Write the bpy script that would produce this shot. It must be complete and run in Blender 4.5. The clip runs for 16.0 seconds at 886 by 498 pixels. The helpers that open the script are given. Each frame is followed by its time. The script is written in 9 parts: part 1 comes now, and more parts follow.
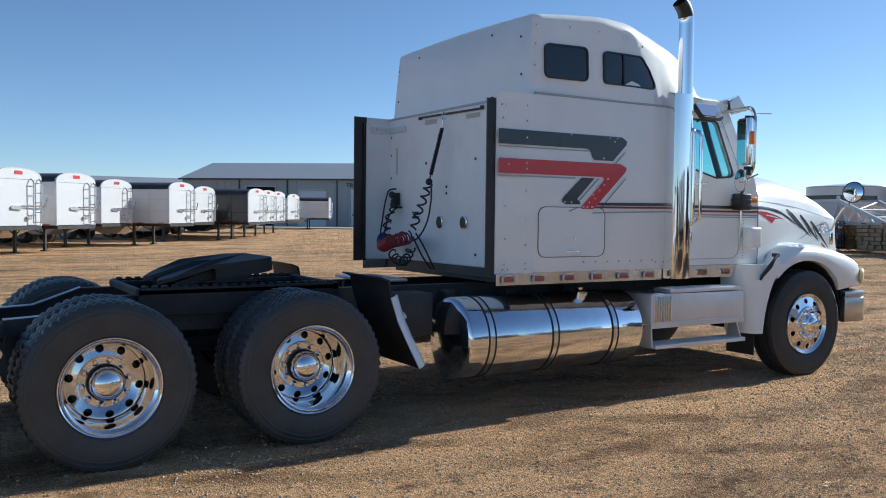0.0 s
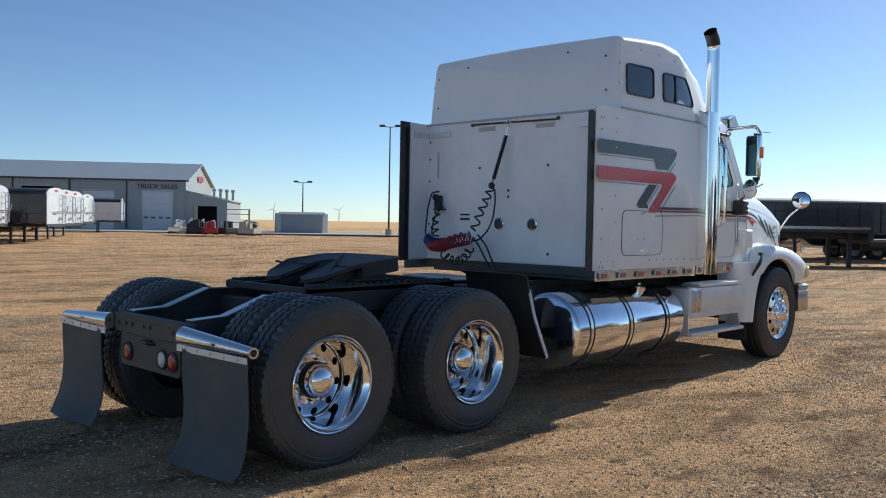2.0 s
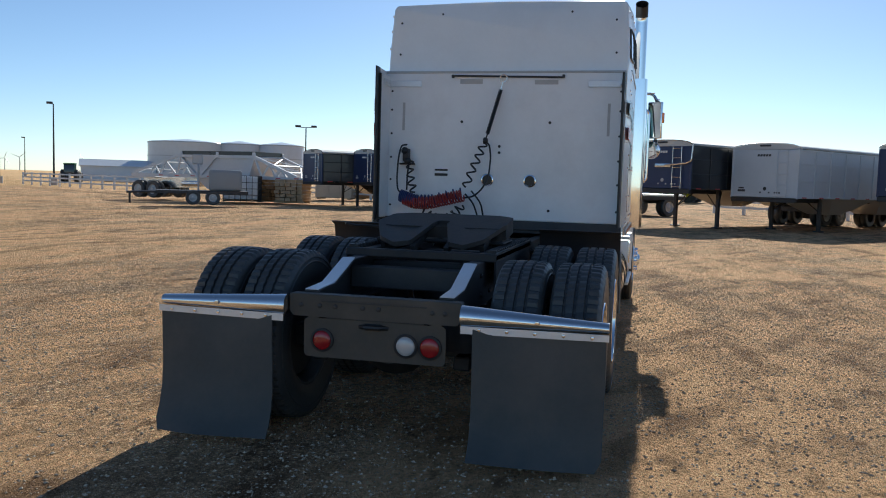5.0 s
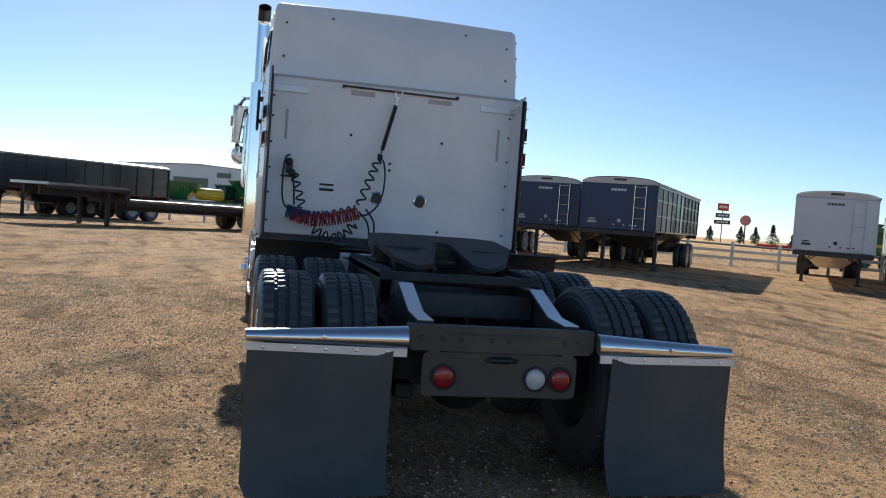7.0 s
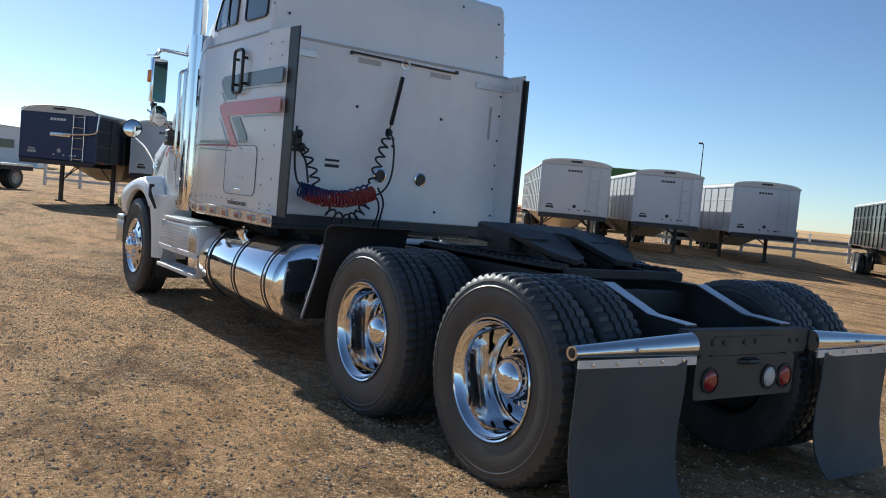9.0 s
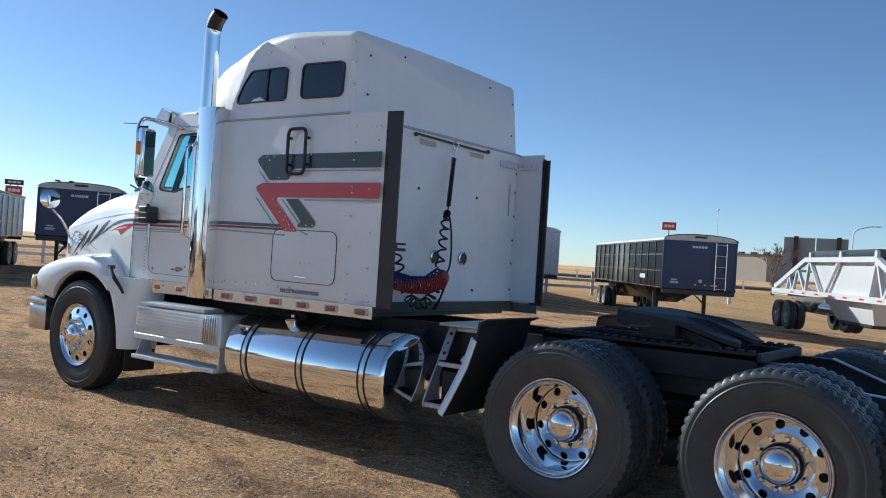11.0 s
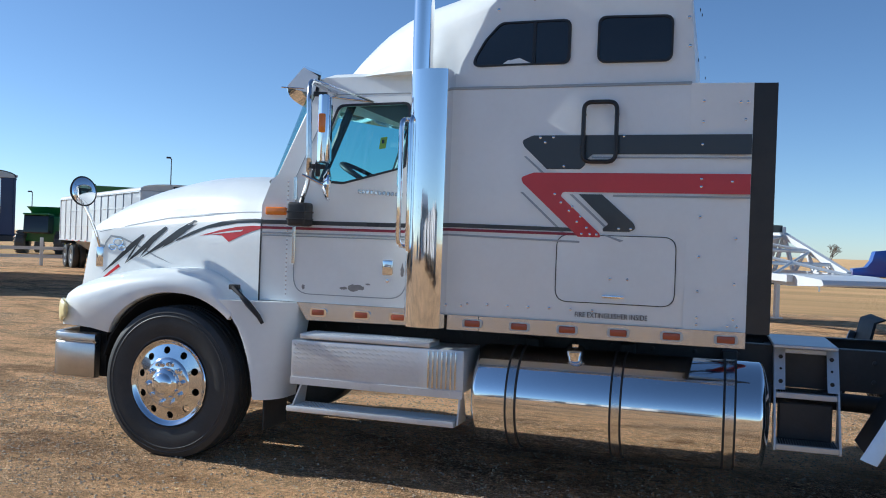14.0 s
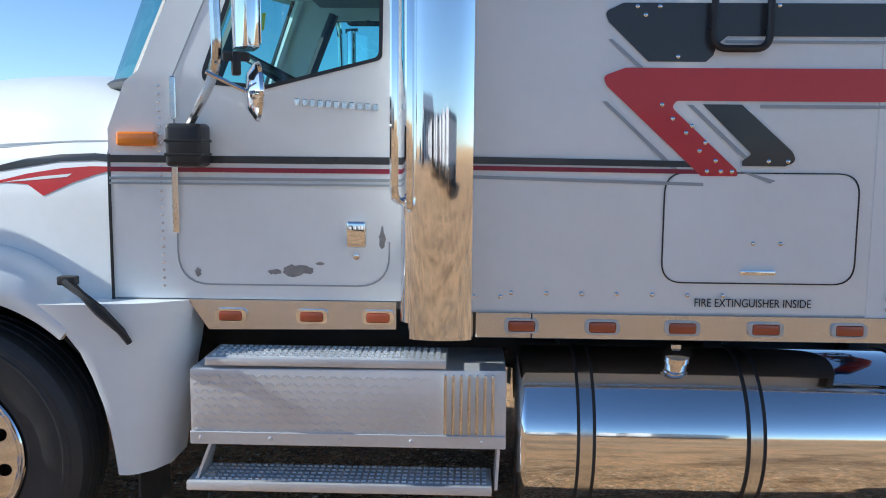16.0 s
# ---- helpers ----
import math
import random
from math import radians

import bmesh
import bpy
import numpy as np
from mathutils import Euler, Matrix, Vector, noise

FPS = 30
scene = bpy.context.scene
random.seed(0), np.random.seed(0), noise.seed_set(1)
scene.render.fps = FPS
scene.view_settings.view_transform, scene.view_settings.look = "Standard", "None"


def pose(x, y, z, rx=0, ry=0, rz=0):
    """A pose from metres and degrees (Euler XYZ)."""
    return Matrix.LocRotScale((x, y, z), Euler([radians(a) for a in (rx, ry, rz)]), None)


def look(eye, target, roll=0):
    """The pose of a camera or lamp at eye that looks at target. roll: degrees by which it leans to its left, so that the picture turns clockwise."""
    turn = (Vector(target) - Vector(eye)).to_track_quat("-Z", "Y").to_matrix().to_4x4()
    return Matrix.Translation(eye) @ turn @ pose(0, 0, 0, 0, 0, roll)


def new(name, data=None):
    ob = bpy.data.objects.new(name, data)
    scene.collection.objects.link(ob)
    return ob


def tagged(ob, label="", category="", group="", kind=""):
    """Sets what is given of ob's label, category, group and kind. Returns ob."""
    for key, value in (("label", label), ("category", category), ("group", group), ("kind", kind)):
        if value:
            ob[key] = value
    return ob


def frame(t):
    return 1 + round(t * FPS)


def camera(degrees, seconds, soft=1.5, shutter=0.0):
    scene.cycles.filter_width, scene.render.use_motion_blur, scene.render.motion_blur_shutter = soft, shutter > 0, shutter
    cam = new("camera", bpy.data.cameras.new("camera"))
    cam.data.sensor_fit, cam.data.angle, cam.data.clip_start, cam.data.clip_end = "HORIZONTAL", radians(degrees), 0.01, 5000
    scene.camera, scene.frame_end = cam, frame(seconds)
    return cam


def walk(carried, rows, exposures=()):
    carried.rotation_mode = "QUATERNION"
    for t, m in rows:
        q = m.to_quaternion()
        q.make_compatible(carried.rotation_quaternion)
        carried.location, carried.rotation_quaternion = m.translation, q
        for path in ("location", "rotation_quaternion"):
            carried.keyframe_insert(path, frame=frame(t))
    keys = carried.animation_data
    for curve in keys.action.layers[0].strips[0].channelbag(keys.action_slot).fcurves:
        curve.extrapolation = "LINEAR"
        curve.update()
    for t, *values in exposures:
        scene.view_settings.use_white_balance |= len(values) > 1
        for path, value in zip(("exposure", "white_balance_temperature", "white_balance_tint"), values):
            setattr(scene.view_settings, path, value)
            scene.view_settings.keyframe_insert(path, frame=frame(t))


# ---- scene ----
from mathutils.bvhtree import BVHTree

cam = camera(55.18, 16.0, 1.0)
PATH = [
    (0, (-0.932, -6.586, 1.578), (0.104, -4.877, 1.499), 0.64),
    (0.5, (-1.598, -6.38, 1.571), (-0.515, -4.7, 1.504), 1.05),
    (1, (-2.188, -6.055, 1.539), (-1.035, -4.422, 1.474), 0.78),
    (1.5, (-2.783, -5.717, 1.537), (-1.471, -4.209, 1.472), 1.02),
    (2, (-3.27, -5.266, 1.516), (-1.832, -3.877, 1.454), 1.04),
    (2.5, (-3.737, -4.759, 1.512), (-2.137, -3.561, 1.444), 1.25),
    (3, (-4.062, -4.153, 1.494), (-2.332, -3.15, 1.431), 1.34),
    (3.5, (-4.399, -3.507, 1.497), (-2.58, -2.677, 1.434), 1.65),
    (3.7, (-4.481, -3.238, 1.506), (-2.637, -2.467, 1.438), 2.04),
    (5.8, (-5.046, -0.33, 1.44), (-3.052, -0.21, 1.342), 2.48),
    (6, (-5.043, -0.045, 1.417), (-3.044, -0.063, 1.37), 2.98),
    (6.5, (-4.895, 0.647, 1.4), (-2.912, 0.384, 1.414), 3.56),
    (7, (-4.64, 1.311, 1.384), (-2.697, 0.846, 1.31), 4.23),
    (7.5, (-4.307, 1.96, 1.383), (-2.415, 1.322, 1.265), 4.49),
    (8, (-4.008, 2.559, 1.387), (-2.17, 1.789, 1.215), 4.63),
    (8.2, (-3.854, 2.794, 1.366), (-2.049, 1.949, 1.198), 4.68),
    (10.3, (-2.034, 5.185, 1.469), (-0.673, 3.719, 1.456), 4.17),
    (10.5, (-1.806, 5.355, 1.489), (-0.485, 3.854, 1.49), 3.62),
    (11, (-1.198, 5.845, 1.52), (-0.012, 4.235, 1.539), 3.62),
    (11.5, (-0.523, 6.156, 1.549), (0.551, 4.471, 1.633), 3.42),
    (12, (0.135, 6.425, 1.565), (1.05, 4.651, 1.691), 3.21),
    (12.5, (0.836, 6.536, 1.562), (1.73, 4.752, 1.688), 2.97),
    (13, (1.563, 6.576, 1.583), (2.334, 4.734, 1.699), 2.8),
    (13.5, (2.263, 6.447, 1.577), (2.94, 4.567, 1.658), 2.2),
    (14, (2.995, 6.301, 1.571), (3.612, 4.398, 1.56), 2.0),
    (14.5, (3.606, 6.019, 1.57), (4.108, 4.087, 1.452), 2.0),
    (15, (4.081, 5.556, 1.65), (4.4, 3.59, 1.472), 2.1),
    (15.5, (4.456, 4.975, 1.688), (4.527, 2.986, 1.489), 1.9),
    (16, (4.641, 4.31, 1.743), (4.701, 2.325, 1.503), 0.5),
]
walk(cam, [(t, look(eye, target, roll)) for t, eye, target, roll in PATH],
     [(0, 0.64, 5800, 5), (2, 0.55, 5950, 5), (3.5, 0.5, 6100, 5), (6, 0.57, 6150, 5), (8, 0.60, 6150, 5), (10.5, 0.63, 5880, 5), (13, 0.61, 5600, 5), (14.5, 0.77, 5600, 5), (16, 0.98, 5650, 5)])

# ---- world, sun ----
SUN_EL, SUN_AZ = radians(28.0), radians(1.4)      # elevation; turn from +x towards +y
sky_world = bpy.data.worlds.new("sky")
scene.world = sky_world
sky_world.use_nodes = True
wn = sky_world.node_tree
sky_tex = wn.nodes.new("ShaderNodeTexSky")
sky_tex.sky_type = "NISHITA"
sky_tex.sun_disc = False
sky_tex.sun_elevation = SUN_EL
sky_tex.sun_rotation = radians(90) - SUN_AZ
sky_tex.altitude = 1200
sky_tex.air_density, sky_tex.dust_density, sky_tex.ozone_density = 0.80, 0.34, 2.6
wn.links.new(sky_tex.outputs[0], wn.nodes["Background"].inputs[0])
wn.nodes["Background"].inputs[1].default_value = 0.076
sun = new("sun", bpy.data.lights.new("sun", "SUN"))
sun.data.energy, sun.data.angle, sun.data.color = 3.45, radians(0.55), (1.0, 0.94, 0.84)
sun.matrix_world = look((40 * math.cos(SUN_AZ), 40 * math.sin(SUN_AZ), 40 * math.tan(SUN_EL)), (0, 0, 0))


# ---- materials ----
def mat(name, base, rough=0.5, metal=0.0, var=0.12, scale=5.0, bump=0.0, bscale=60.0, coat=0.0, dirt=None, dirt_amount=0.0, dirt_scale=2.0, rough_var=0.08):
    m = bpy.data.materials.new(name)
    m.use_nodes = True
    nt = m.node_tree
    b = nt.nodes["Principled BSDF"]
    co = nt.nodes.new("ShaderNodeTexCoord")
    n1 = nt.nodes.new("ShaderNodeTexNoise")
    n1.inputs["Scale"].default_value, n1.inputs["Detail"].default_value = scale, 8.0
    nt.links.new(co.outputs["Object"], n1.inputs["Vector"])
    n2 = nt.nodes.new("ShaderNodeTexNoise")
    n2.inputs["Scale"].default_value, n2.inputs["Detail"].default_value = scale * 14, 5.0
    nt.links.new(co.outputs["Object"], n2.inputs["Vector"])
    mixn = nt.nodes.new("ShaderNodeMath")
    mixn.operation = "MULTIPLY_ADD"
    mixn.inputs[1].default_value = 0.35
    nt.links.new(n2.outputs["Fac"], mixn.inputs[0])
    nt.links.new(n1.outputs["Fac"], mixn.inputs[2])
    ramp = nt.nodes.new("ShaderNodeMapRange")
    ramp.inputs["From Min"].default_value, ramp.inputs["From Max"].default_value = 0.35, 1.0
    ramp.inputs["To Min"].default_value, ramp.inputs["To Max"].default_value = 1.0 - var, 1.0 + var
    nt.links.new(mixn.outputs[0], ramp.inputs["Value"])
    mul = nt.nodes.new("ShaderNodeMix")
    mul.data_type, mul.blend_type = "RGBA", "MULTIPLY"
    mul.inputs["Factor"].default_value = 1.0
    mul.inputs["A"].default_value = (*base, 1)
    nt.links.new(ramp.outputs[0], mul.inputs["B"])
    col = mul.outputs["Result"]
    if dirt:
        n3 = nt.nodes.new("ShaderNodeTexNoise")
        n3.inputs["Scale"].default_value, n3.inputs["Detail"].default_value = dirt_scale, 10.0
        n3.inputs["Roughness"].default_value = 0.65
        nt.links.new(co.outputs["Object"], n3.inputs["Vector"])
        mr = nt.nodes.new("ShaderNodeMapRange")
        mr.inputs["From Min"].default_value, mr.inputs["From Max"].default_value = 0.45, 0.75
        mr.inputs["To Max"].default_value = dirt_amount
        nt.links.new(n3.outputs["Fac"], mr.inputs["Value"])
        mx = nt.nodes.new("ShaderNodeMix")
        mx.data_type = "RGBA"
        nt.links.new(mr.outputs[0], mx.inputs["Factor"])
        nt.links.new(col, mx.inputs["A"])
        mx.inputs["B"].default_value = (*dirt, 1)
        col = mx.outputs["Result"]
    nt.links.new(col, b.inputs["Base Color"])
    b.inputs["Metallic"].default_value = metal
    rr = nt.nodes.new("ShaderNodeMapRange")
    rr.inputs["To Min"].default_value, rr.inputs["To Max"].default_value = max(0.02, rough - rough_var), rough + rough_var
    nt.links.new(n1.outputs["Fac"], rr.inputs["Value"])
    nt.links.new(rr.outputs[0], b.inputs["Roughness"])
    b.inputs["Coat Weight"].default_value = coat
    b.inputs["Coat Roughness"].default_value = 0.06
    if bump:
        nb = nt.nodes.new("ShaderNodeTexNoise")
        nb.inputs["Scale"].default_value, nb.inputs["Detail"].default_value = bscale, 4.0
        nt.links.new(co.outputs["Object"], nb.inputs["Vector"])
        bp = nt.nodes.new("ShaderNodeBump")
        bp.inputs["Strength"].default_value, bp.inputs["Distance"].default_value = 1.0, bump
        nt.links.new(nb.outputs["Fac"], bp.inputs["Height"])
        nt.links.new(bp.outputs[0], b.inputs["Normal"])
    return m


def glass(name, tint, rough=0.02, see=0.6):
    """Thin tinted pane: part clear, part mirror by angle."""
    m = bpy.data.materials.new(name)
    m.use_nodes = True
    nt = m.node_tree
    nt.nodes.clear()
    out = nt.nodes.new("ShaderNodeOutputMaterial")
    tr = nt.nodes.new("ShaderNodeBsdfTransparent")
    tr.inputs[0].default_value = (*[c * see for c in tint], 1)
    gl = nt.nodes.new("ShaderNodeBsdfGlossy")
    gl.inputs["Roughness"].default_value = rough
    fr = nt.nodes.new("ShaderNodeLayerWeight")
    pw = nt.nodes.new("ShaderNodeMath")
    pw.operation = "POWER"
    pw.inputs[1].default_value = 6.0
    nt.links.new(fr.outputs["Facing"], pw.inputs[0])
    ad = nt.nodes.new("ShaderNodeMath")
    ad.operation, ad.use_clamp = "MULTIPLY_ADD", True
    ad.inputs[1].default_value, ad.inputs[2].default_value = 0.6, 0.06
    nt.links.new(pw.outputs[0], ad.inputs[0])
    mx = nt.nodes.new("ShaderNodeMixShader")
    nt.links.new(ad.outputs[0], mx.inputs[0])
    nt.links.new(tr.outputs[0], mx.inputs[1])
    nt.links.new(gl.outputs[0], mx.inputs[2])
    nt.links.new(mx.outputs[0], out.inputs[0])
    return m


M = {}
M["paint"] = mat("white_paint", (0.865, 0.89, 0.88), 0.34, 0, 0.04, 2.0, 0.0006, 9.0, 0.28, (0.40, 0.36, 0.31), 0.10, 1.6)
M["back_panel"] = mat("white_back_panel", (0.87, 0.87, 0.86), 0.42, 0, 0.05, 1.6, 0.0008, 7.0, 0.15, (0.36, 0.33, 0.29), 0.16, 2.2)
M["red_paint"] = mat("red_paint", (0.58, 0.030, 0.038), 0.32, 0, 0.08, 3.0, coat=0.3)
M["black_paint"] = mat("black_paint", (0.035, 0.038, 0.042), 0.30, 0, 0.15, 3.0, coat=0.3)
M["silver_paint"] = mat("silver_line_paint", (0.36, 0.39, 0.41), 0.35, 0.2, 0.08, 3.0)
M["line_red"] = mat("dark_red_line_paint", (0.26, 0.02, 0.045), 0.35, 0, 0.08, 3.0)
M["chrome"] = mat("chrome", (0.88, 0.88, 0.89), 0.05, 1.0, 0.02, 3.0, rough_var=0.025)
M["alu"] = mat("polished_aluminium", (0.82, 0.82, 0.83), 0.09, 1.0, 0.04, 5.0, 0.0002, 30.0, rough_var=0.04)
M["shield"] = mat("mirror_polished_shield", (0.86, 0.86, 0.87), 0.045, 1.0, 0.02, 3.0, 0.0010, 1.4, rough_var=0.015)
M["stainless"] = mat("stainless_steel", (0.72, 0.72, 0.72), 0.16, 1.0, 0.06, 3.0, 0.0004, 14.0, rough_var=0.06)
M["tank"] = mat("brushed_polished_tank", (0.90, 0.89, 0.88), 0.075, 1.0, 0.03, 3.0, 0.0004, 6.0, rough_var=0.05)
M["dented"] = mat("dented_polished_aluminium", (0.85, 0.85, 0.86), 0.10, 1.0, 0.04, 5.0, 0.016, 1.25, rough_var=0.02)
M["alu_plate"] = mat("dull_aluminium_plate", (0.74, 0.75, 0.76), 0.42, 0.55, 0.10, 4.0, 0.0004, 40.0)
M["steer_tyre"] = mat("black_tyre_rubber", (0.030, 0.031, 0.032), 0.55, 0, 0.25, 5.0, 0.0010, 120.0, 0, (0.12, 0.105, 0.085), 0.22, 3.0)
# base lifted above the steer tyre's for lens glare, dust mixed in
M["tyre"] = mat("glare_lifted_tyre_rubber", (0.054, 0.057, 0.057), 0.42, 0, 0.25, 5.0, 0.0010, 90.0, 0, (0.12, 0.112, 0.10), 0.30, 3.0)
M["rubber"] = mat("black_rubber", (0.022, 0.022, 0.023), 0.62, 0, 0.2, 4.0, 0.0008, 60.0, 0, (0.10, 0.09, 0.08), 0.25, 2.5)
M["flap"] = mat("mud_flap_rubber", (0.066, 0.074, 0.074), 0.66, 0, 0.18, 3.0, 0.001, 40.0, 0, (0.16, 0.14, 0.12), 0.45, 1.8)
M["chassis"] = mat("black_chassis_paint", (0.042, 0.043, 0.044), 0.5, 0, 0.3, 4.0, 0.0010, 30.0, 0, (0.12, 0.10, 0.08), 0.35, 2.6)
M["tail_plate"] = mat("dusty_tail_plate", (0.075, 0.068, 0.055), 0.62, 0, 0.2, 3.0, 0.001, 30.0, 0, (0.16, 0.13, 0.10), 0.5, 2.5)
M["strip"] = mat("brushed_strip", (0.72, 0.71, 0.70), 0.24, 0.95, 0.10, 3.0, 0.0012, 9.0, rough_var=0.10)
M["grease"] = mat("greasy_black_steel", (0.024, 0.025, 0.026), 0.60, 0.0, 0.35, 4.0, 0.0015, 24.0, 0, (0.11, 0.09, 0.07), 0.3, 3.0)
M["dark_trim"] = mat("black_trim", (0.018, 0.018, 0.019), 0.4, 0, 0.2, 4.0)
M["hinge"] = mat("grey_black_strip", (0.022, 0.022, 0.022), 0.40, 0, 0.2, 3.0, 0.0006, 30.0, 0, (0.10, 0.085, 0.07), 0.3, 2.0)
M["amber"] = mat("amber_lens", (0.85, 0.24, 0.02), 0.18, 0, 0.08, 20.0, coat=0.6)
M["dull_amber"] = mat("faded_red_amber_lens", (0.40, 0.085, 0.035), 0.22, 0, 0.12, 20.0, coat=0.5)
M["red_lens"] = mat("red_lens", (0.33, 0.012, 0.016), 0.2, 0, 0.1, 20.0, coat=0.5)
M["clear_lens"] = mat("clear_lens", (0.55, 0.56, 0.56), 0.2, 0.1, 0.1, 20.0, coat=0.5)
M["bumper"] = mat("weathered_bright_bumper", (0.60, 0.58, 0.56), 0.30, 0.95, 0.12, 6.0, 0.0003, 30.0, dirt=(0.36, 0.30, 0.24), dirt_amount=0.25, dirt_scale=3.0)
M["arch_liner"] = mat("black_plastic_liner", (0.012, 0.012, 0.012), 0.95, 0, 0.3, 6.0)
M["yellow_lens"] = mat("yellowed_headlight_lens", (0.92, 0.76, 0.38), 0.30, 0, 0.1, 9.0, coat=0.3)
M["hose_red"] = mat("red_air_hose", (0.33, 0.035, 0.03), 0.4, 0, 0.1, 8.0)
M["hose_blue"] = mat("blue_air_hose", (0.012, 0.032, 0.13), 0.4, 0, 0.1, 8.0)
M["hose_black"] = mat("black_cable", (0.02, 0.022, 0.024), 0.45, 0, 0.15, 8.0)
M["dark_glass"] = mat("dark_window_glass", (0.012, 0.014, 0.017), 0.06, 0, 0.1, 3.0, coat=0.4, rough_var=0.03)
M["cab_glass"] = glass("tinted_cab_glass", (0.55, 0.92, 0.93), 0.02, 0.92)
M["screen_glass"] = glass("windscreen_glass", (0.62, 0.88, 0.88), 0.02, 0.85)
M["mirror"] = mat("mirror_glass", (0.90, 0.91, 0.92), 0.03, 1.0, 0.01, 2.0, rough_var=0.01)
M["interior"] = mat("grey_cab_interior", (0.16, 0.155, 0.15), 0.7, 0, 0.15, 5.0, 0.001, 60.0)
M["seat"] = mat("dark_seat_cloth", (0.07, 0.07, 0.075), 0.85, 0, 0.2, 9.0, 0.001, 120.0)
M["tag"] = mat("yellow_paper_tag", (0.75, 0.66, 0.06), 0.6, 0, 0.05, 20.0)
M["letters"] = mat("black_lettering", (0.02, 0.02, 0.022), 0.45, 0, 0.05, 9.0)
M["scuff"] = mat("bare_scuffed_metal", (0.30, 0.29, 0.28), 0.55, 0.3, 0.3, 30.0, 0.0008, 90.0)
M["putty"] = mat("old_tape_residue", (0.50, 0.49, 0.47), 0.7, 0, 0.12, 16.0, 0.0006, 90.0)


# ---- mesh helpers ----
def part(name, bm, material, parent=None, label="", smooth=35, kind=""):
    bmesh.ops.recalc_face_normals(bm, faces=bm.faces)
    me = bpy.data.meshes.new(name)
    bm.to_mesh(me)
    bm.free()
    me.materials.append(material)
    if smooth:
        me.polygons.foreach_set("use_smooth", [True] * len(me.polygons))
        me.set_sharp_from_angle(angle=radians(smooth))
    ob = new(name, me)
    ob.parent = parent
    return tagged(ob, label, kind=kind)


def thing(name, label, category, m=None, group="", kind=""):
    ob = new(name)
    ob.empty_display_size = 0.2
    if m is not None:
        ob.matrix_basis = m
    return tagged(ob, label, category, group, kind)


def box(bm, x0, x1, y0, y1, z0, z1, bev=0.0, seg=2, m=None):
    vs = [bm.verts.new((x, y, z)) for x in (x0, x1) for y in (y0, y1) for z in (z0, z1)]
    fs = [bm.faces.new([vs[i] for i in q]) for q in ((0, 1, 3, 2), (4, 6, 7, 5), (0, 4, 5, 1), (2, 3, 7, 6), (0, 2, 6, 4), (1, 5, 7, 3))]
    if m is not None:
        bmesh.ops.transform(bm, matrix=m, verts=vs)
    if bev:
        es = list({e for f in fs for e in f.edges})
        bmesh.ops.bevel(bm, geom=es, offset=bev, segments=seg, profile=0.6, affect="EDGES")
    return bm


def prism(bm, pts, d0, d1, axis="y", bev=0.0, seg=2):
    """Polygon in the two other axes, drawn out along an axis from d0 to d1."""
    def place(a, b, d):
        return {"y": (a, d, b), "x": (d, a, b), "z": (a, b, d)}[axis]
    lo = [bm.verts.new(place(a, b, d0)) for a, b in pts]
    hi = [bm.verts.new(place(a, b, d1)) for a, b in pts]
    n = len(pts)
    fs = [bm.faces.new(lo), bm.faces.new(hi[::-1])]
    for i in range(n):
        fs.append(bm.faces.new((lo[i], hi[i], hi[(i + 1) % n], lo[(i + 1) % n])))
    if bev:
        es = list({e for f in fs[:2] for e in f.edges})
        bmesh.ops.bevel(bm, geom=es, offset=bev, segments=seg, profile=0.6, affect="EDGES")
    return bm


def rounded(pts, r, n=5):
    """A polygon with its corners rounded; r is one radius or one for each corner."""
    out = []
    k = len(pts)
    for i in range(k):
        p, a, b = Vector(pts[i]), Vector(pts[i - 1]), Vector(pts[(i + 1) % k])
        ri = r[i] if isinstance(r, (list, tuple)) else r
        u, v = (a - p).normalized(), (b - p).normalized()
        half = u.angle(v) / 2
        if ri <= 0 or half > 1.5:
            out.append(tuple(p))
            continue
        t = min(ri / math.tan(half), (a - p).length * 0.49, (b - p).length * 0.49)
        p0, p1 = p + u * t, p + v * t
        for j in range(n + 1):
            s = j / n
            q = p0 * (1 - s) ** 2 + p * 2 * s * (1 - s) + p1 * s * s
            out.append((q.x, q.y))
    return out


def plate(bm, loops, d, thick, axis="y"):
    """A flat plate with holes: the first loop is its outline, the rest its holes."""
    def place(a, b, e):
        return {"y": (a, e, b), "x": (e, a, b), "z": (a, b, e)}[axis]
    es = []
    for pts in loops:
        vs = [bm.verts.new(place(a, b, d)) for a, b in pts]
        es += [bm.edges.new((vs[i], vs[(i + 1) % len(vs)])) for i in range(len(vs))]
    fill = bmesh.ops.triangle_fill(bm, edges=es, use_beauty=True, use_dissolve=False)
    fs = [g for g in fill["geom"] if isinstance(g, bmesh.types.BMFace)]
    if thick:
        ex = bmesh.ops.extrude_face_region(bm, geom=fs)
        vs = [g for g in ex["geom"] if isinstance(g, bmesh.types.BMVert)]
        bmesh.ops.translate(bm, verts=vs, vec=place(0, 0, thick))
    return bm


def circle(cx, cy, r, n=24, a0=0.0):
    return [(cx + r * math.cos(a0 + 2 * math.pi * i / n), cy + r * math.sin(a0 + 2 * math.pi * i / n)) for i in range(n)]


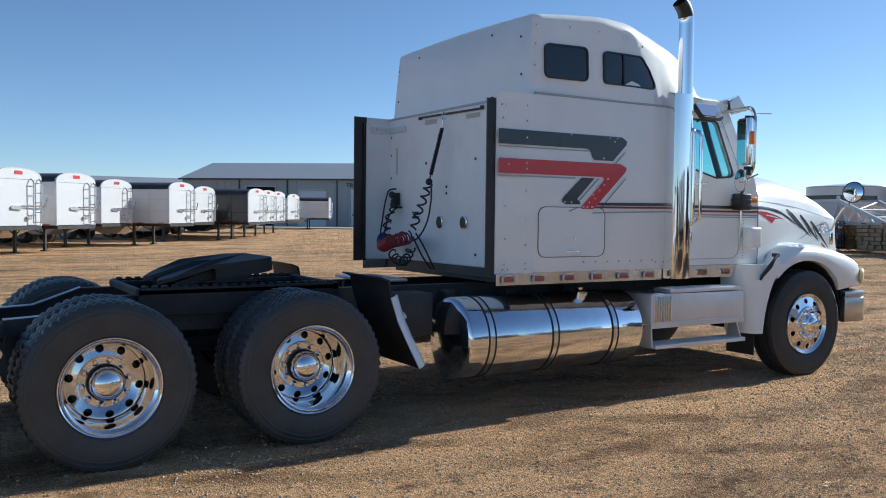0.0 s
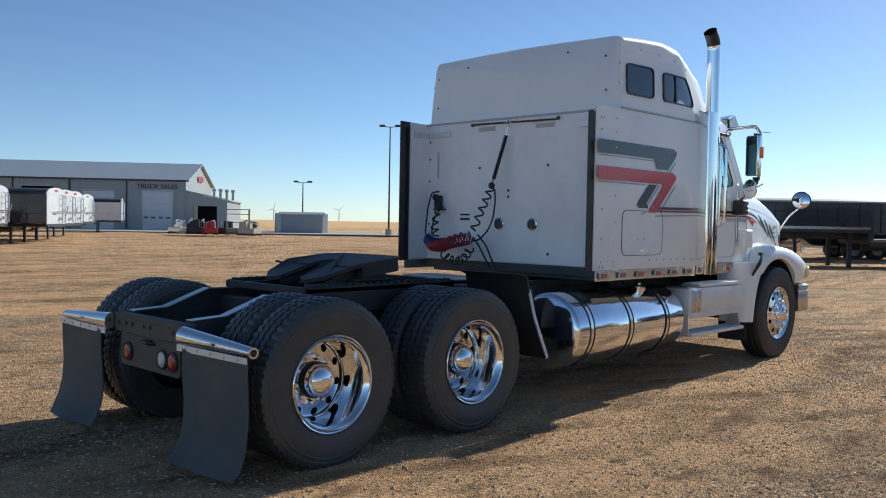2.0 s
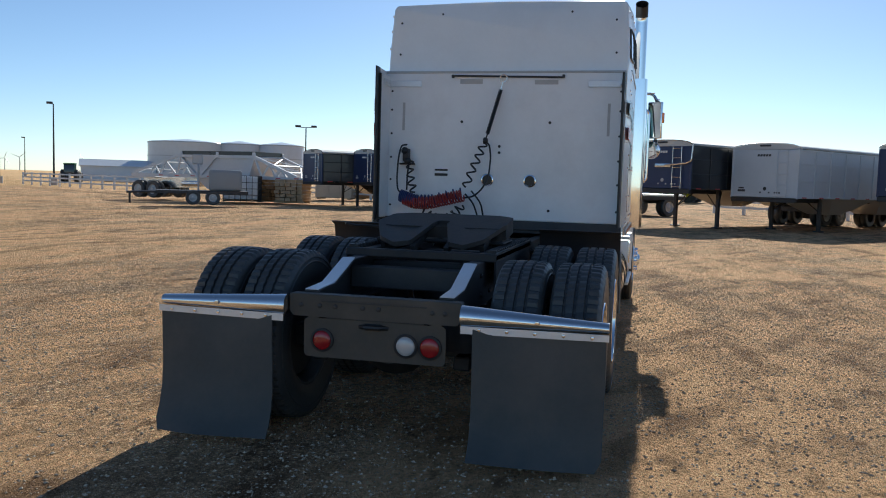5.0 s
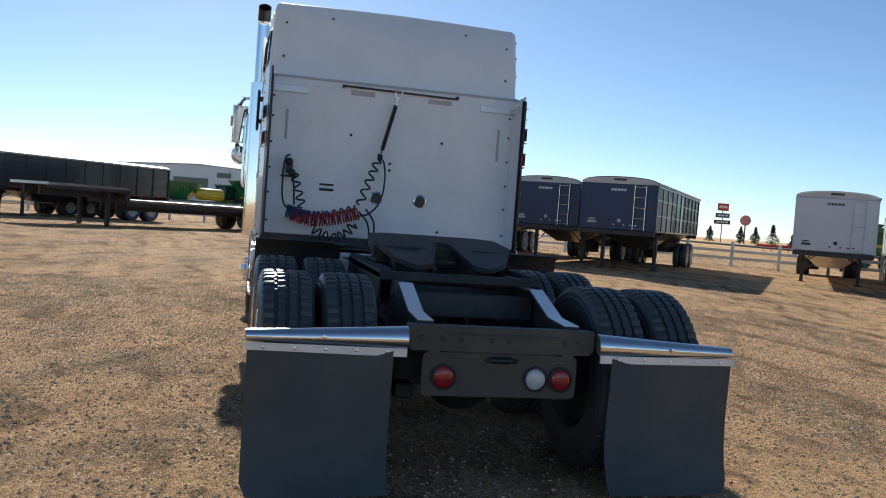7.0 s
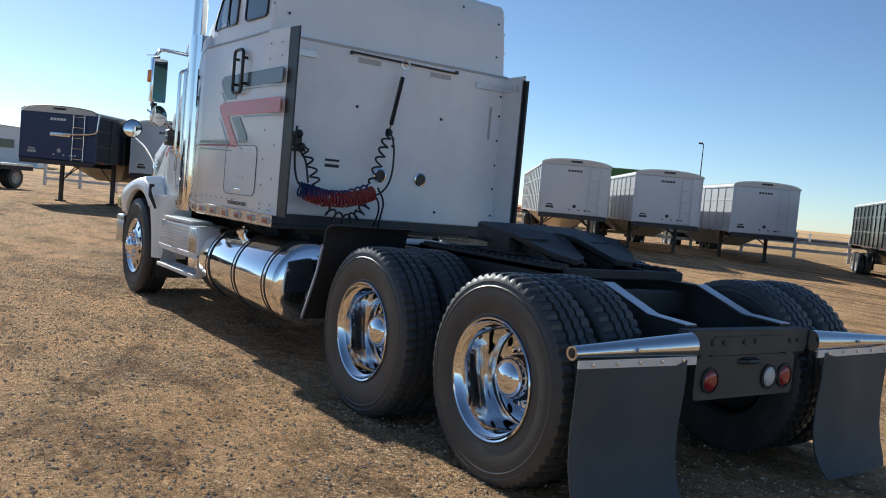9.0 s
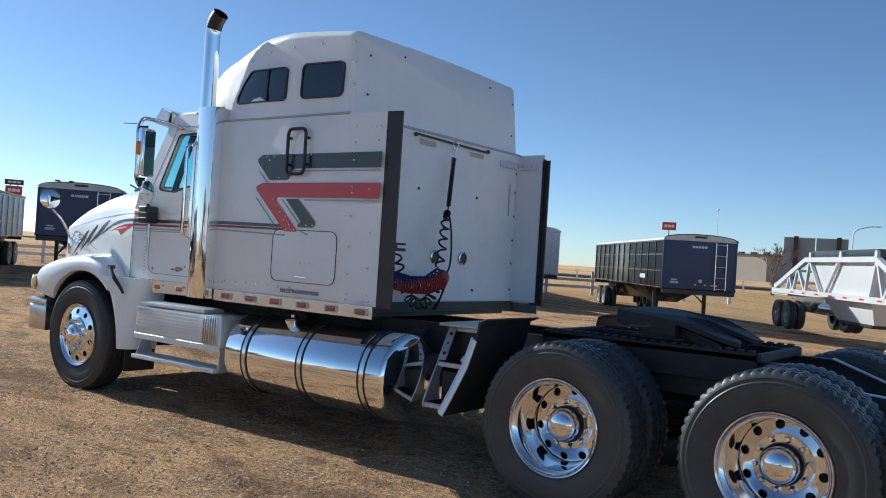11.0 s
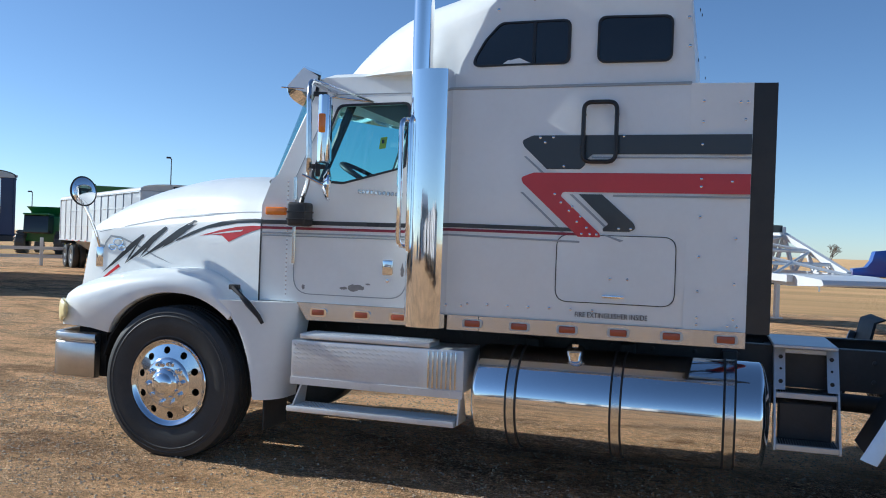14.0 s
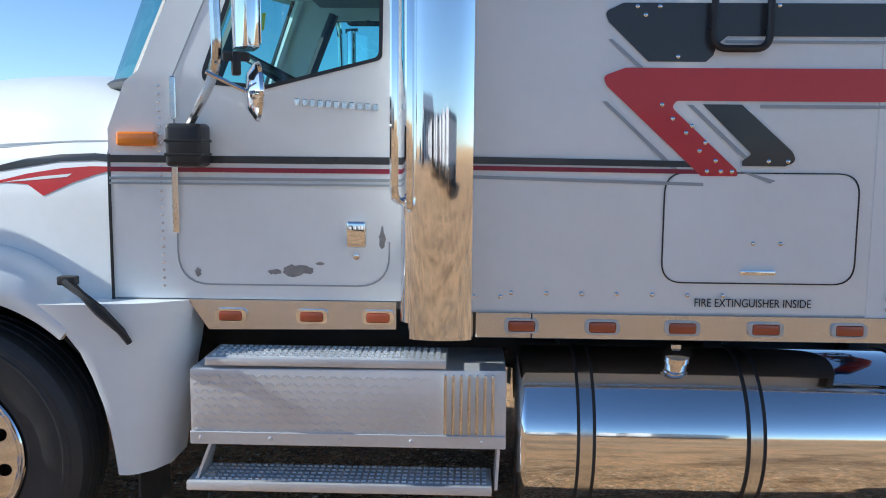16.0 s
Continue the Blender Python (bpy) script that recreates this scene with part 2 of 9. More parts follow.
def lathe(bm, prof, segs=32, m=None, closed=False):
    """Turns (radius, height) pairs round the z axis."""
    rings = []
    made = []
    for r, h in prof:
        if r < 1e-5:
            v = bm.verts.new((0, 0, h))
            made.append(v)
            rings.append([v] * segs)
        else:
            ring = [bm.verts.new((r * math.cos(2 * math.pi * i / segs), r * math.sin(2 * math.pi * i / segs), h)) for i in range(segs)]
            made += ring
            rings.append(ring)
    pairs = list(zip(rings, rings[1:])) + ([(rings[-1], rings[0])] if closed else [])
    for a, b in pairs:
        for i in range(segs):
            j = (i + 1) % segs
            q = []
            for v in (a[i], a[j], b[j], b[i]):
                if v not in q:
                    q.append(v)
            if len(q) > 2:
                bm.faces.new(q)
    if m is not None:
        bmesh.ops.transform(bm, matrix=m, verts=made)
    return bm


def tube(bm, pts, r, segs=8, cap=True, radii=None):
    """A round bar along a line of points."""
    ps = [Vector(p) for p in pts]
    up = None
    rings = []
    for i, p in enumerate(ps):
        d = (ps[min(i + 1, len(ps) - 1)] - ps[max(i - 1, 0)]).normalized()
        if up is None:
            up = d.orthogonal().normalized()
        up = (up - d * up.dot(d))
        up = up.normalized() if up.length > 1e-6 else d.orthogonal().normalized()
        side = d.cross(up)
        rr = radii[i] if radii else r
        rings.append([bm.verts.new(p + (up * math.cos(2 * math.pi * k / segs) + side * math.sin(2 * math.pi * k / segs)) * rr) for k in range(segs)])
    for a, b in zip(rings, rings[1:]):
        for k in range(segs):
            bm.faces.new((a[k], a[(k + 1) % segs], b[(k + 1) % segs], b[k]))
    if cap:
        bm.faces.new(rings[0][::-1])
        bm.faces.new(rings[-1])
    return bm


def bend(pts, r=0.05, n=5):
    """A 3D line with rounded corners."""
    ps = [Vector(p) for p in pts]
    out = [ps[0]]
    for a, p, b in zip(ps, ps[1:], ps[2:]):
        u, v = (a - p), (b - p)
        t = min(r, u.length * 0.45, v.length * 0.45)
        p0, p1 = p + u.normalized() * t, p + v.normalized() * t
        for j in range(n + 1):
            s = j / n
            out.append(p0 * (1 - s) ** 2 + p * 2 * s * (1 - s) + p1 * s * s)
    return out + [ps[-1]]


def loft(bm, rings, cap=True, closed_ring=True):
    vr = [[bm.verts.new(p) for p in ring] for ring in rings]
    n = len(vr[0])
    for a, b in zip(vr, vr[1:]):
        for k in range(n if closed_ring else n - 1):
            bm.faces.new((a[k], a[(k + 1) % n], b[(k + 1) % n], b[k]))
    if cap and closed_ring:
        bm.faces.new(vr[0][::-1])
        bm.faces.new(vr[-1])
    return bm


def lerp_table(x, rows):
    if x <= rows[0][0]:
        return rows[0][1]
    for (x0, a), (x1, b) in zip(rows, rows[1:]):
        if x <= x1:
            s = (x - x0) / (x1 - x0)
            return a + (b - a) * s
    return rows[-1][1]


def smooth_table(x, rows):
    """Cubic through table rows."""
    i = max(0, min(len(rows) - 2, sum(1 for r in rows[1:] if x > r[0])))
    x0, a = rows[i]
    x1, b = rows[i + 1]
    pa = rows[i - 1] if i > 0 else (2 * x0 - x1, 2 * a - b)
    pb = rows[i + 2] if i + 2 < len(rows) else (2 * x1 - x0, 2 * b - a)
    h = x1 - x0
    s = max(0.0, min(1.0, (x - x0) / h))
    ma, mb = (b - pa[1]) / (x1 - pa[0]) * h, (pb[1] - a) / (pb[0] - x0) * h
    return (2 * s ** 3 - 3 * s ** 2 + 1) * a + (s ** 3 - 2 * s ** 2 + s) * ma + (3 * s ** 2 - 2 * s ** 3) * b + (s ** 3 - s ** 2) * mb


def text_mesh(bm, words, size, m, depth=0.002, squeeze=1.0):
    cu = bpy.data.curves.new("lettering", "FONT")
    cu.body, cu.size, cu.extrude, cu.align_x, cu.align_y = words, size, depth, "CENTER", "CENTER"
    ob = bpy.data.objects.new("lettering", cu)
    me = bpy.data.meshes.new_from_object(ob)
    me.transform(m @ Matrix.Diagonal((squeeze, 1, 1, 1)))
    bm.from_mesh(me)
    bpy.data.objects.remove(ob)
    bpy.data.curves.remove(cu)
    bpy.data.meshes.remove(me)
    return bm


# ---- ground ----
def ground_z(x, y):
    """The yard is flat round the truck, falls away towards the highway and dips where the white trailers stand."""
    w = max(0.0, min(1.0, (22.0 - x) / 20.0))
    hollow = min(1.0, max(0.0, (y - 12.0) / 18.0)) * max(0.0, min(1.0, (90.0 - y) / 40.0))
    return -w * 0.036 * max(0.0, min(-y - 7.0, 43.0)) - 0.22 * hollow


def ground_material():
    m = bpy.data.materials.new("gravel_yard")
    m.use_nodes = True
    nt = m.node_tree
    L = nt.links.new
    b = nt.nodes["Principled BSDF"]
    co = nt.nodes.new("ShaderNodeTexCoord")

    def noise_node(scale, detail=6.0, rough=0.6, stretch=None):
        n = nt.nodes.new("ShaderNodeTexNoise")
        n.inputs["Scale"].default_value, n.inputs["Detail"].default_value, n.inputs["Roughness"].default_value = scale, detail, rough
        src = co.outputs["Object"]
        if stretch:
            mp = nt.nodes.new("ShaderNodeMapping")
            mp.inputs["Rotation"].default_value = (0, 0, stretch[0])
            mp.inputs["Scale"].default_value = (stretch[1], stretch[2], 1)
            L(src, mp.inputs["Vector"])
            src = mp.outputs[0]
        L(src, n.inputs["Vector"])
        return n.outputs["Fac"]

    def ramp(fac, stops):
        r = nt.nodes.new("ShaderNodeValToRGB")
        while len(r.color_ramp.elements) < len(stops):
            r.color_ramp.elements.new(0.5)
        for e, (p, c) in zip(r.color_ramp.elements, stops):
            e.position, e.color = p, (*c, 1)
        L(fac, r.inputs[0])
        return r.outputs[0]

    def mix(fac, a, c, mode="MIX"):
        n = nt.nodes.new("ShaderNodeMix")
        n.data_type, n.blend_type = "RGBA", mode
        if isinstance(fac, float):
            n.inputs["Factor"].default_value = fac
        else:
            L(fac, n.inputs["Factor"])
        for k, v in (("A", a), ("B", c)):
            if isinstance(v, tuple):
                n.inputs[k].default_value = (*v, 1)
            else:
                L(v, n.inputs[k])
        return n.outputs["Result"]

    def maprange(v, a, c, lo=0.0, hi=1.0):
        n = nt.nodes.new("ShaderNodeMapRange")
        n.inputs["From Min"].default_value, n.inputs["From Max"].default_value = a, c
        n.inputs["To Min"].default_value, n.inputs["To Max"].default_value = lo, hi
        L(v, n.inputs["Value"])
        return n.outputs[0]

    # stones of two sizes with dark joints, over packed soil
    def cells(scale):
        n = nt.nodes.new("ShaderNodeTexVoronoi")
        n.inputs["Scale"].default_value = scale
        L(co.outputs["Object"], n.inputs["Vector"])
        c = nt.nodes.new("ShaderNodeSeparateColor")
        L(n.outputs["Color"], c.inputs[0])
        return n.outputs["Distance"], c.outputs[0]
    d1, r1 = cells(74.0)
    d2, r2 = cells(38.0)
    stops = [(0.0, (0.14, 0.108, 0.080)), (0.28, (0.25, 0.195, 0.143)), (0.62, (0.38, 0.305, 0.230)), (0.90, (0.50, 0.43, 0.35)), (1.0, (0.62, 0.57, 0.50))]
    fine, coarse = ramp(r1, stops), ramp(r2, stops)
    fine = mix(1.0, fine, ramp(d1, [(0.25, (1.0, 1.0, 1.0)), (0.62, (0.42, 0.40, 0.38))]), "MULTIPLY")
    coarse = mix(1.0, coarse, ramp(d2, [(0.28, (1.0, 1.0, 1.0)), (0.62, (0.50, 0.48, 0.46))]), "MULTIPLY")
    stone = mix(maprange(noise_node(11.0, 6.0, 0.7), 0.46, 0.54), fine, coarse)
    soil = ramp(noise_node(26.0, 10.0, 0.75), [(0.34, (0.19, 0.135, 0.088)), (0.50, (0.36, 0.265, 0.175)), (0.68, (0.52, 0.40, 0.28))])
    cover = maprange(noise_node(0.75, 8.0, 0.68), 0.42, 0.56, 0.25, 1.0)
    near = mix(cover, soil, stone)
    grit = ramp(noise_node(150.0, 4.0, 0.7), [(0.38, (0.34, 0.32, 0.30)), (0.5, (1.0, 1.0, 1.0)), (0.62, (1.85, 1.80, 1.72))])
    near = mix(1.0, near, grit, "MULTIPLY")
    lump = ramp(noise_node(9.0, 10.0, 0.8), [(0.36, (0.52, 0.50, 0.48)), (0.5, (1.0, 1.0, 1.0)), (0.64, (1.34, 1.31, 1.27))])
    near = mix(1.0, near, lump, "MULTIPLY")
    # packed driving lanes, pale and smooth, in two directions
    for turn, sc in ((0.10, 0.34), (0.62, 0.28)):
        lane = maprange(noise_node(sc, 5.0, 0.6, (turn, 0.30, 1.2)), 0.47, 0.60, 0.0, 0.85)
        near = mix(lane, near, soil)
    # damp dark scrapes and patches
    for turn, sc, lo, hi, dark in ((0.25, 0.55, 0.515, 0.62, (0.64, 0.61, 0.59)), (-0.35, 1.1, 0.56, 0.66, (0.66, 0.63, 0.61)), (0.9, 2.6, 0.56, 0.63, (0.50, 0.47, 0.45))):
        damp = maprange(noise_node(sc, 8.0, 0.70, (turn, 0.62, 1.25)), lo, hi)
        near = mix(damp, near, mix(1.0, near, dark, "MULTIPLY"))
    # tyre tracks, two sets of soft dark bands broken by patches
    for turn, sc, seed in ((0.5, 0.42, 0.33), (-0.12, 0.30, 0.41)):
        mp = nt.nodes.new("ShaderNodeMapping")
        mp.inputs["Rotation"].default_value = (0, 0, turn)
        L(co.outputs["Object"], mp.inputs["Vector"])
        wv = nt.nodes.new("ShaderNodeTexWave")
        wv.bands_direction = "Y"
        wv.inputs["Scale"].default_value, wv.inputs["Distortion"].default_value = sc, 5.0
        wv.inputs["Detail"].default_value, wv.inputs["Detail Scale"].default_value, wv.inputs["Detail Roughness"].default_value = 5.0, 0.8, 0.7
        L(mp.outputs[0], wv.inputs["Vector"])
        band = mix(1.0, maprange(wv.outputs["Fac"], 0.70, 0.92), maprange(noise_node(seed, 5.0, 0.65), 0.48, 0.60), "MULTIPLY")
        near = mix(band, near, mix(1.0, near, (0.60, 0.57, 0.55), "MULTIPLY"))
    pale = maprange(noise_node(0.23, 5.0, 0.6, (-0.5, 0.35, 1.3)), 0.54, 0.75, 0.0, 0.40)
    near = mix(pale, near, (0.52, 0.41, 0.29))
    # dry grass and stubble past the yard, road to the south
    pos = nt.nodes.new("ShaderNodeSeparateXYZ")
    L(co.outputs["Object"], pos.inputs[0])
    ln = nt.nodes.new("ShaderNodeVectorMath")
    ln.operation = "LENGTH"
    L(co.outputs["Object"], ln.inputs[0])
    field = ramp(noise_node(0.05, 10.0, 0.7, (0.3, 0.3, 2.2)), [(0.3, (0.235, 0.175, 0.104)), (0.55, (0.31, 0.235, 0.145)), (0.75, (0.38, 0.295, 0.190))])
    edge = nt.nodes.new("ShaderNodeMath")
    edge.operation = "MULTIPLY_ADD"
    edge.inputs[1].default_value = 14.0
    L(noise_node(0.09, 4.0), edge.inputs[0])
    L(ln.outputs["Value"], edge.inputs[2])
    far = maprange(edge.outputs[0], 94.0, 102.0)
    col = mix(far, near, field)
    south = nt.nodes.new("ShaderNodeMath")
    south.operation = "MULTIPLY_ADD"
    south.inputs[1].default_value = 5.0
    L(noise_node(0.25, 5.0), south.inputs[0])
    L(pos.outputs["Y"], south.inputs[2])
    col = mix(maprange(south.outputs[0], -31.0, -34.0), col, field)
    col = mix(1.0, col, (2.72, 2.22, 1.70), "MULTIPLY")
    L(col, b.inputs["Base Color"])
    b.inputs["Roughness"].default_value = 0.93
    b.inputs["Specular IOR Level"].default_value = 0.15
    # relief
    inv = maprange(d1, 0.0, 0.6, 1.0, 0.0)
    inv2 = maprange(d2, 0.0, 0.6, 1.0, 0.0)

    def bump(h, dist, prev=None):
        n = nt.nodes.new("ShaderNodeBump")
        n.inputs["Distance"].default_value = dist
        L(h, n.inputs["Height"])
        if prev:
            L(prev, n.inputs["Normal"])
        return n.outputs[0]
    n = bump(noise_node(1.6, 8.0, 0.65, (0.35, 0.6, 1.5)), 0.07)
    n = bump(noise_node(7.0, 9.0, 0.75), 0.075, n)
    n = bump(inv2, 0.020, n)
    n = bump(inv, 0.016, n)
    n = bump(noise_node(60.0, 8.0, 0.75), 0.020, n)
    L(n, b.inputs["Normal"])
    return m


def build_ground():
    bm = bmesh.new()
    xs = [-3000, -1200, -500, -200, -90, -50] + [-30 + 1.0 * i for i in range(74)] + [60, 90, 200, 500, 1200, 3000]
    ys = [-3000, -1200, -500, -200, -90, -50] + [-34 + 1.0 * i for i in range(70)] + [50, 90, 200, 500, 1200, 3000]
    grid = [[bm.verts.new((x, y, ground_z(x, y) + (0.018 * noise.noise((x * 0.35, y * 0.35, 0)) if math.hypot(x - 3, y) > 9 and abs(x) < 60 else 0))) for y in ys] for x in xs]
    for i in range(len(xs) - 1):
        for j in range(len(ys) - 1):
            bm.faces.new((grid[i][j], grid[i + 1][j], grid[i + 1][j + 1], grid[i][j + 1]))
    ob = part("ground", bm, ground_material(), smooth=180)
    return tagged(ob, "brown gravel and packed dirt yard with faint tyre tracks", "ground", kind="structure")


build_ground()


def build_pebbles():
    """Loose stones on the yard where the camera passes."""
    rnd = random.Random(5)
    verts, faces = [], []
    base = [(1, 0, 0), (-1, 0, 0), (0, 1, 0), (0, -1, 0), (0, 0, 1), (0, 0, -1)]
    tri = [(0, 2, 4), (2, 1, 4), (1, 3, 4), (3, 0, 4), (2, 0, 5), (1, 2, 5), (3, 1, 5), (0, 3, 5)]
    n = 0
    while n < 190000:
        x, y = rnd.uniform(-6.5, 10), rnd.uniform(-8.5, 8)
        if rnd.random() > 0.35 + 0.65 * (noise.noise((x * 0.6, y * 0.6, 3.0)) * 0.5 + 0.5):
            continue
        s = 0.0036 + 0.010 * rnd.random() ** 3.5
        a = rnd.uniform(0, 6.28)
        sx, sy, sz = s * rnd.uniform(0.8, 1.5), s * rnd.uniform(0.7, 1.2), s * rnd.uniform(0.45, 0.8)
        z = ground_z(x, y) + sz * 0.35
        k = len(verts)
        for bx, by, bz in base:
            px, py, pz = bx * sx * rnd.uniform(0.75, 1.2), by * sy * rnd.uniform(0.75, 1.2), bz * sz
            verts.append((x + px * math.cos(a) - py * math.sin(a), y + px * math.sin(a) + py * math.cos(a), z + pz))
        faces += [(k + i, k + j, k + l) for i, j, l in tri]
        n += 1
    me = bpy.data.meshes.new("gravel")
    me.from_pydata(verts, [], faces)
    m = bpy.data.materials.new("gravel_stones")
    m.use_nodes = True
    nt = m.node_tree
    geo = nt.nodes.new("ShaderNodeNewGeometry")
    r = nt.nodes.new("ShaderNodeValToRGB")
    r.color_ramp.elements[0].color, r.color_ramp.elements[1].color = (0.40, 0.295, 0.200, 1), (0.68, 0.545, 0.395, 1)
    nt.links.new(geo.outputs["Random Per Island"], r.inputs[0])
    nt.links.new(r.outputs[0], nt.nodes["Principled BSDF"].inputs["Base Color"])
    nt.nodes["Principled BSDF"].inputs["Roughness"].default_value = 0.95
    nt.nodes["Principled BSDF"].inputs["Specular IOR Level"].default_value = 0.0
    me.materials.append(m)
    tagged(new("gravel", me), "small loose brown stones strewn over the yard", "gravel", kind="stuff")


build_pebbles()


# ---- the truck ----
# Built in its own axes: x ahead from the rear axle, y to its left, z up from the ground.
TRUCK = thing("semi_truck", "white semi truck with raised sleeper, red and black side graphics", "truck",
              pose(0, 0, 0))
HW = 1.185            # half width of the sleeper
BACK, FRONT = 3.115, 4.65


def tyre_mesh(name, lugs):
    """A truck tyre round the y axis, centre at the origin, outer side towards +y."""
    bm = bmesh.new()
    w, R = 0.138, 0.527
    # bead, sidewall with two raised rings, shoulder, grooved tread
    side = [(0.105, 0.292), (0.122, 0.300), (0.130, 0.312), (0.130, 0.318), (0.1285, 0.322), (0.134, 0.345), (w + 0.002, 0.385), (w + 0.004, 0.42), (w + 0.002, 0.448),
            (w + 0.0045, 0.452), (w + 0.0045, 0.458), (w + 0.001, 0.462), (w - 0.002, 0.478), (w + 0.001, 0.482), (w - 0.001, 0.489), (w - 0.008, 0.503), (0.121, 0.519), (0.108, 0.525),
            (0.066, R), (0.063, R - 0.015), (0.051, R - 0.015), (0.048, R + 0.001), (0.010, R + 0.002), (0.007, R - 0.014)]
    prof = [(-y, r) for y, r in side] + [(y, r) for y, r in reversed(side)]
    segs = 3 * 58 if lugs else 96
    rings = []
    for i in range(segs):
        a = 2 * math.pi * i / segs
        cut = lugs and i % 3 == 0
        ring = []
        for y, r in prof:
            turn = 0.0
            if lugs and r > 0.500:
                turn = 0.018 * math.copysign(1, y) * min(1.0, abs(y) / 0.06)
                if cut:
                    r -= 0.012 if 0.064 < abs(y) < 0.125 else (0.004 if abs(y) > 0.125 else 0.008)
            ring.append((r * math.cos(a + turn), y, r * math.sin(a + turn)))
        rings.append(ring)
    vr = [[bm.verts.new(p) for p in ring] for ring in rings]
    n = len(prof)
    for i in range(segs):
        a, b = vr[i], vr[(i + 1) % segs]
        for k in range(n):
            bm.faces.new((a[k], a[(k + 1) % n], b[(k + 1) % n], b[k]))
    return bm


TO_Y = pose(0, 0, 0, -90, 0, 0)      # z axis onto +y


def rim_bm(deep):
    """Polished disc wheel; deep: the outer wheel of a pair, dished inwards."""
    bm = bmesh.new()
    if deep:
        lathe(bm, [(0.286, 0.100), (0.300, 0.128), (0.308, 0.134), (0.304, 0.140), (0.296, 0.136), (0.284, 0.108), (0.268, 0.098), (0.262, 0.06), (0.262, -0.05), (0.257, -0.088), (0.246, -0.102)], 64, TO_Y)
        z = -0.108
        ring_in = 0.168
    else:
        lathe(bm, [(0.286, 0.100), (0.300, 0.128), (0.308, 0.134), (0.304, 0.140), (0.296, 0.136), (0.284, 0.124), (0.276, 0.119), (0.270, 0.117)], 64, TO_Y)
        z = 0.117
        ring_in = 0.178
    # disc with ten hand holes
    outer = 0.248 if deep else 0.272
    hole_r = (outer + ring_in) / 2 + 0.004
    d = bmesh.new()
    loops = [circle(0, 0, outer, 60), circle(0, 0, ring_in, 40)]
    loops += [circle(hole_r * math.cos(a), hole_r * math.sin(a), 0.026, 14) for a in [2 * math.pi * (i + 0.5) / 10 for i in range(10)]]
    plate(d, loops, 0.0, 0.014, "z")
    for v in d.verts:
        r = math.hypot(v.co.x, v.co.y)
        v.co.z += z + (0.020 if deep else 0.022) * (outer - r) / (outer - ring_in) - 0.014
    bmesh.ops.transform(d, matrix=TO_Y, verts=d.verts)
    me = bpy.data.meshes.new("disc")
    d.to_mesh(me)
    d.free()
    bm.from_mesh(me)
    bpy.data.meshes.remove(me)
    # centre
    if deep:
        lathe(bm, [(0.172, -0.092), (0.164, -0.086), (0.160, -0.082), (0.118, -0.080), (0.112, -0.074)], 48, TO_Y)
    else:
        lathe(bm, [(0.182, 0.134), (0.174, 0.146), (0.160, 0.152), (0.118, 0.156), (0.108, 0.158)], 48, TO_Y)
    return bm


def lug_bm(h=0.034):
    return lathe(bmesh.new(), [(0.0235, 0), (0.0235, 0.004), (0.017, 0.007), (0.017, h * 0.75), (0.011, h), (0, h)], 8, TO_Y)


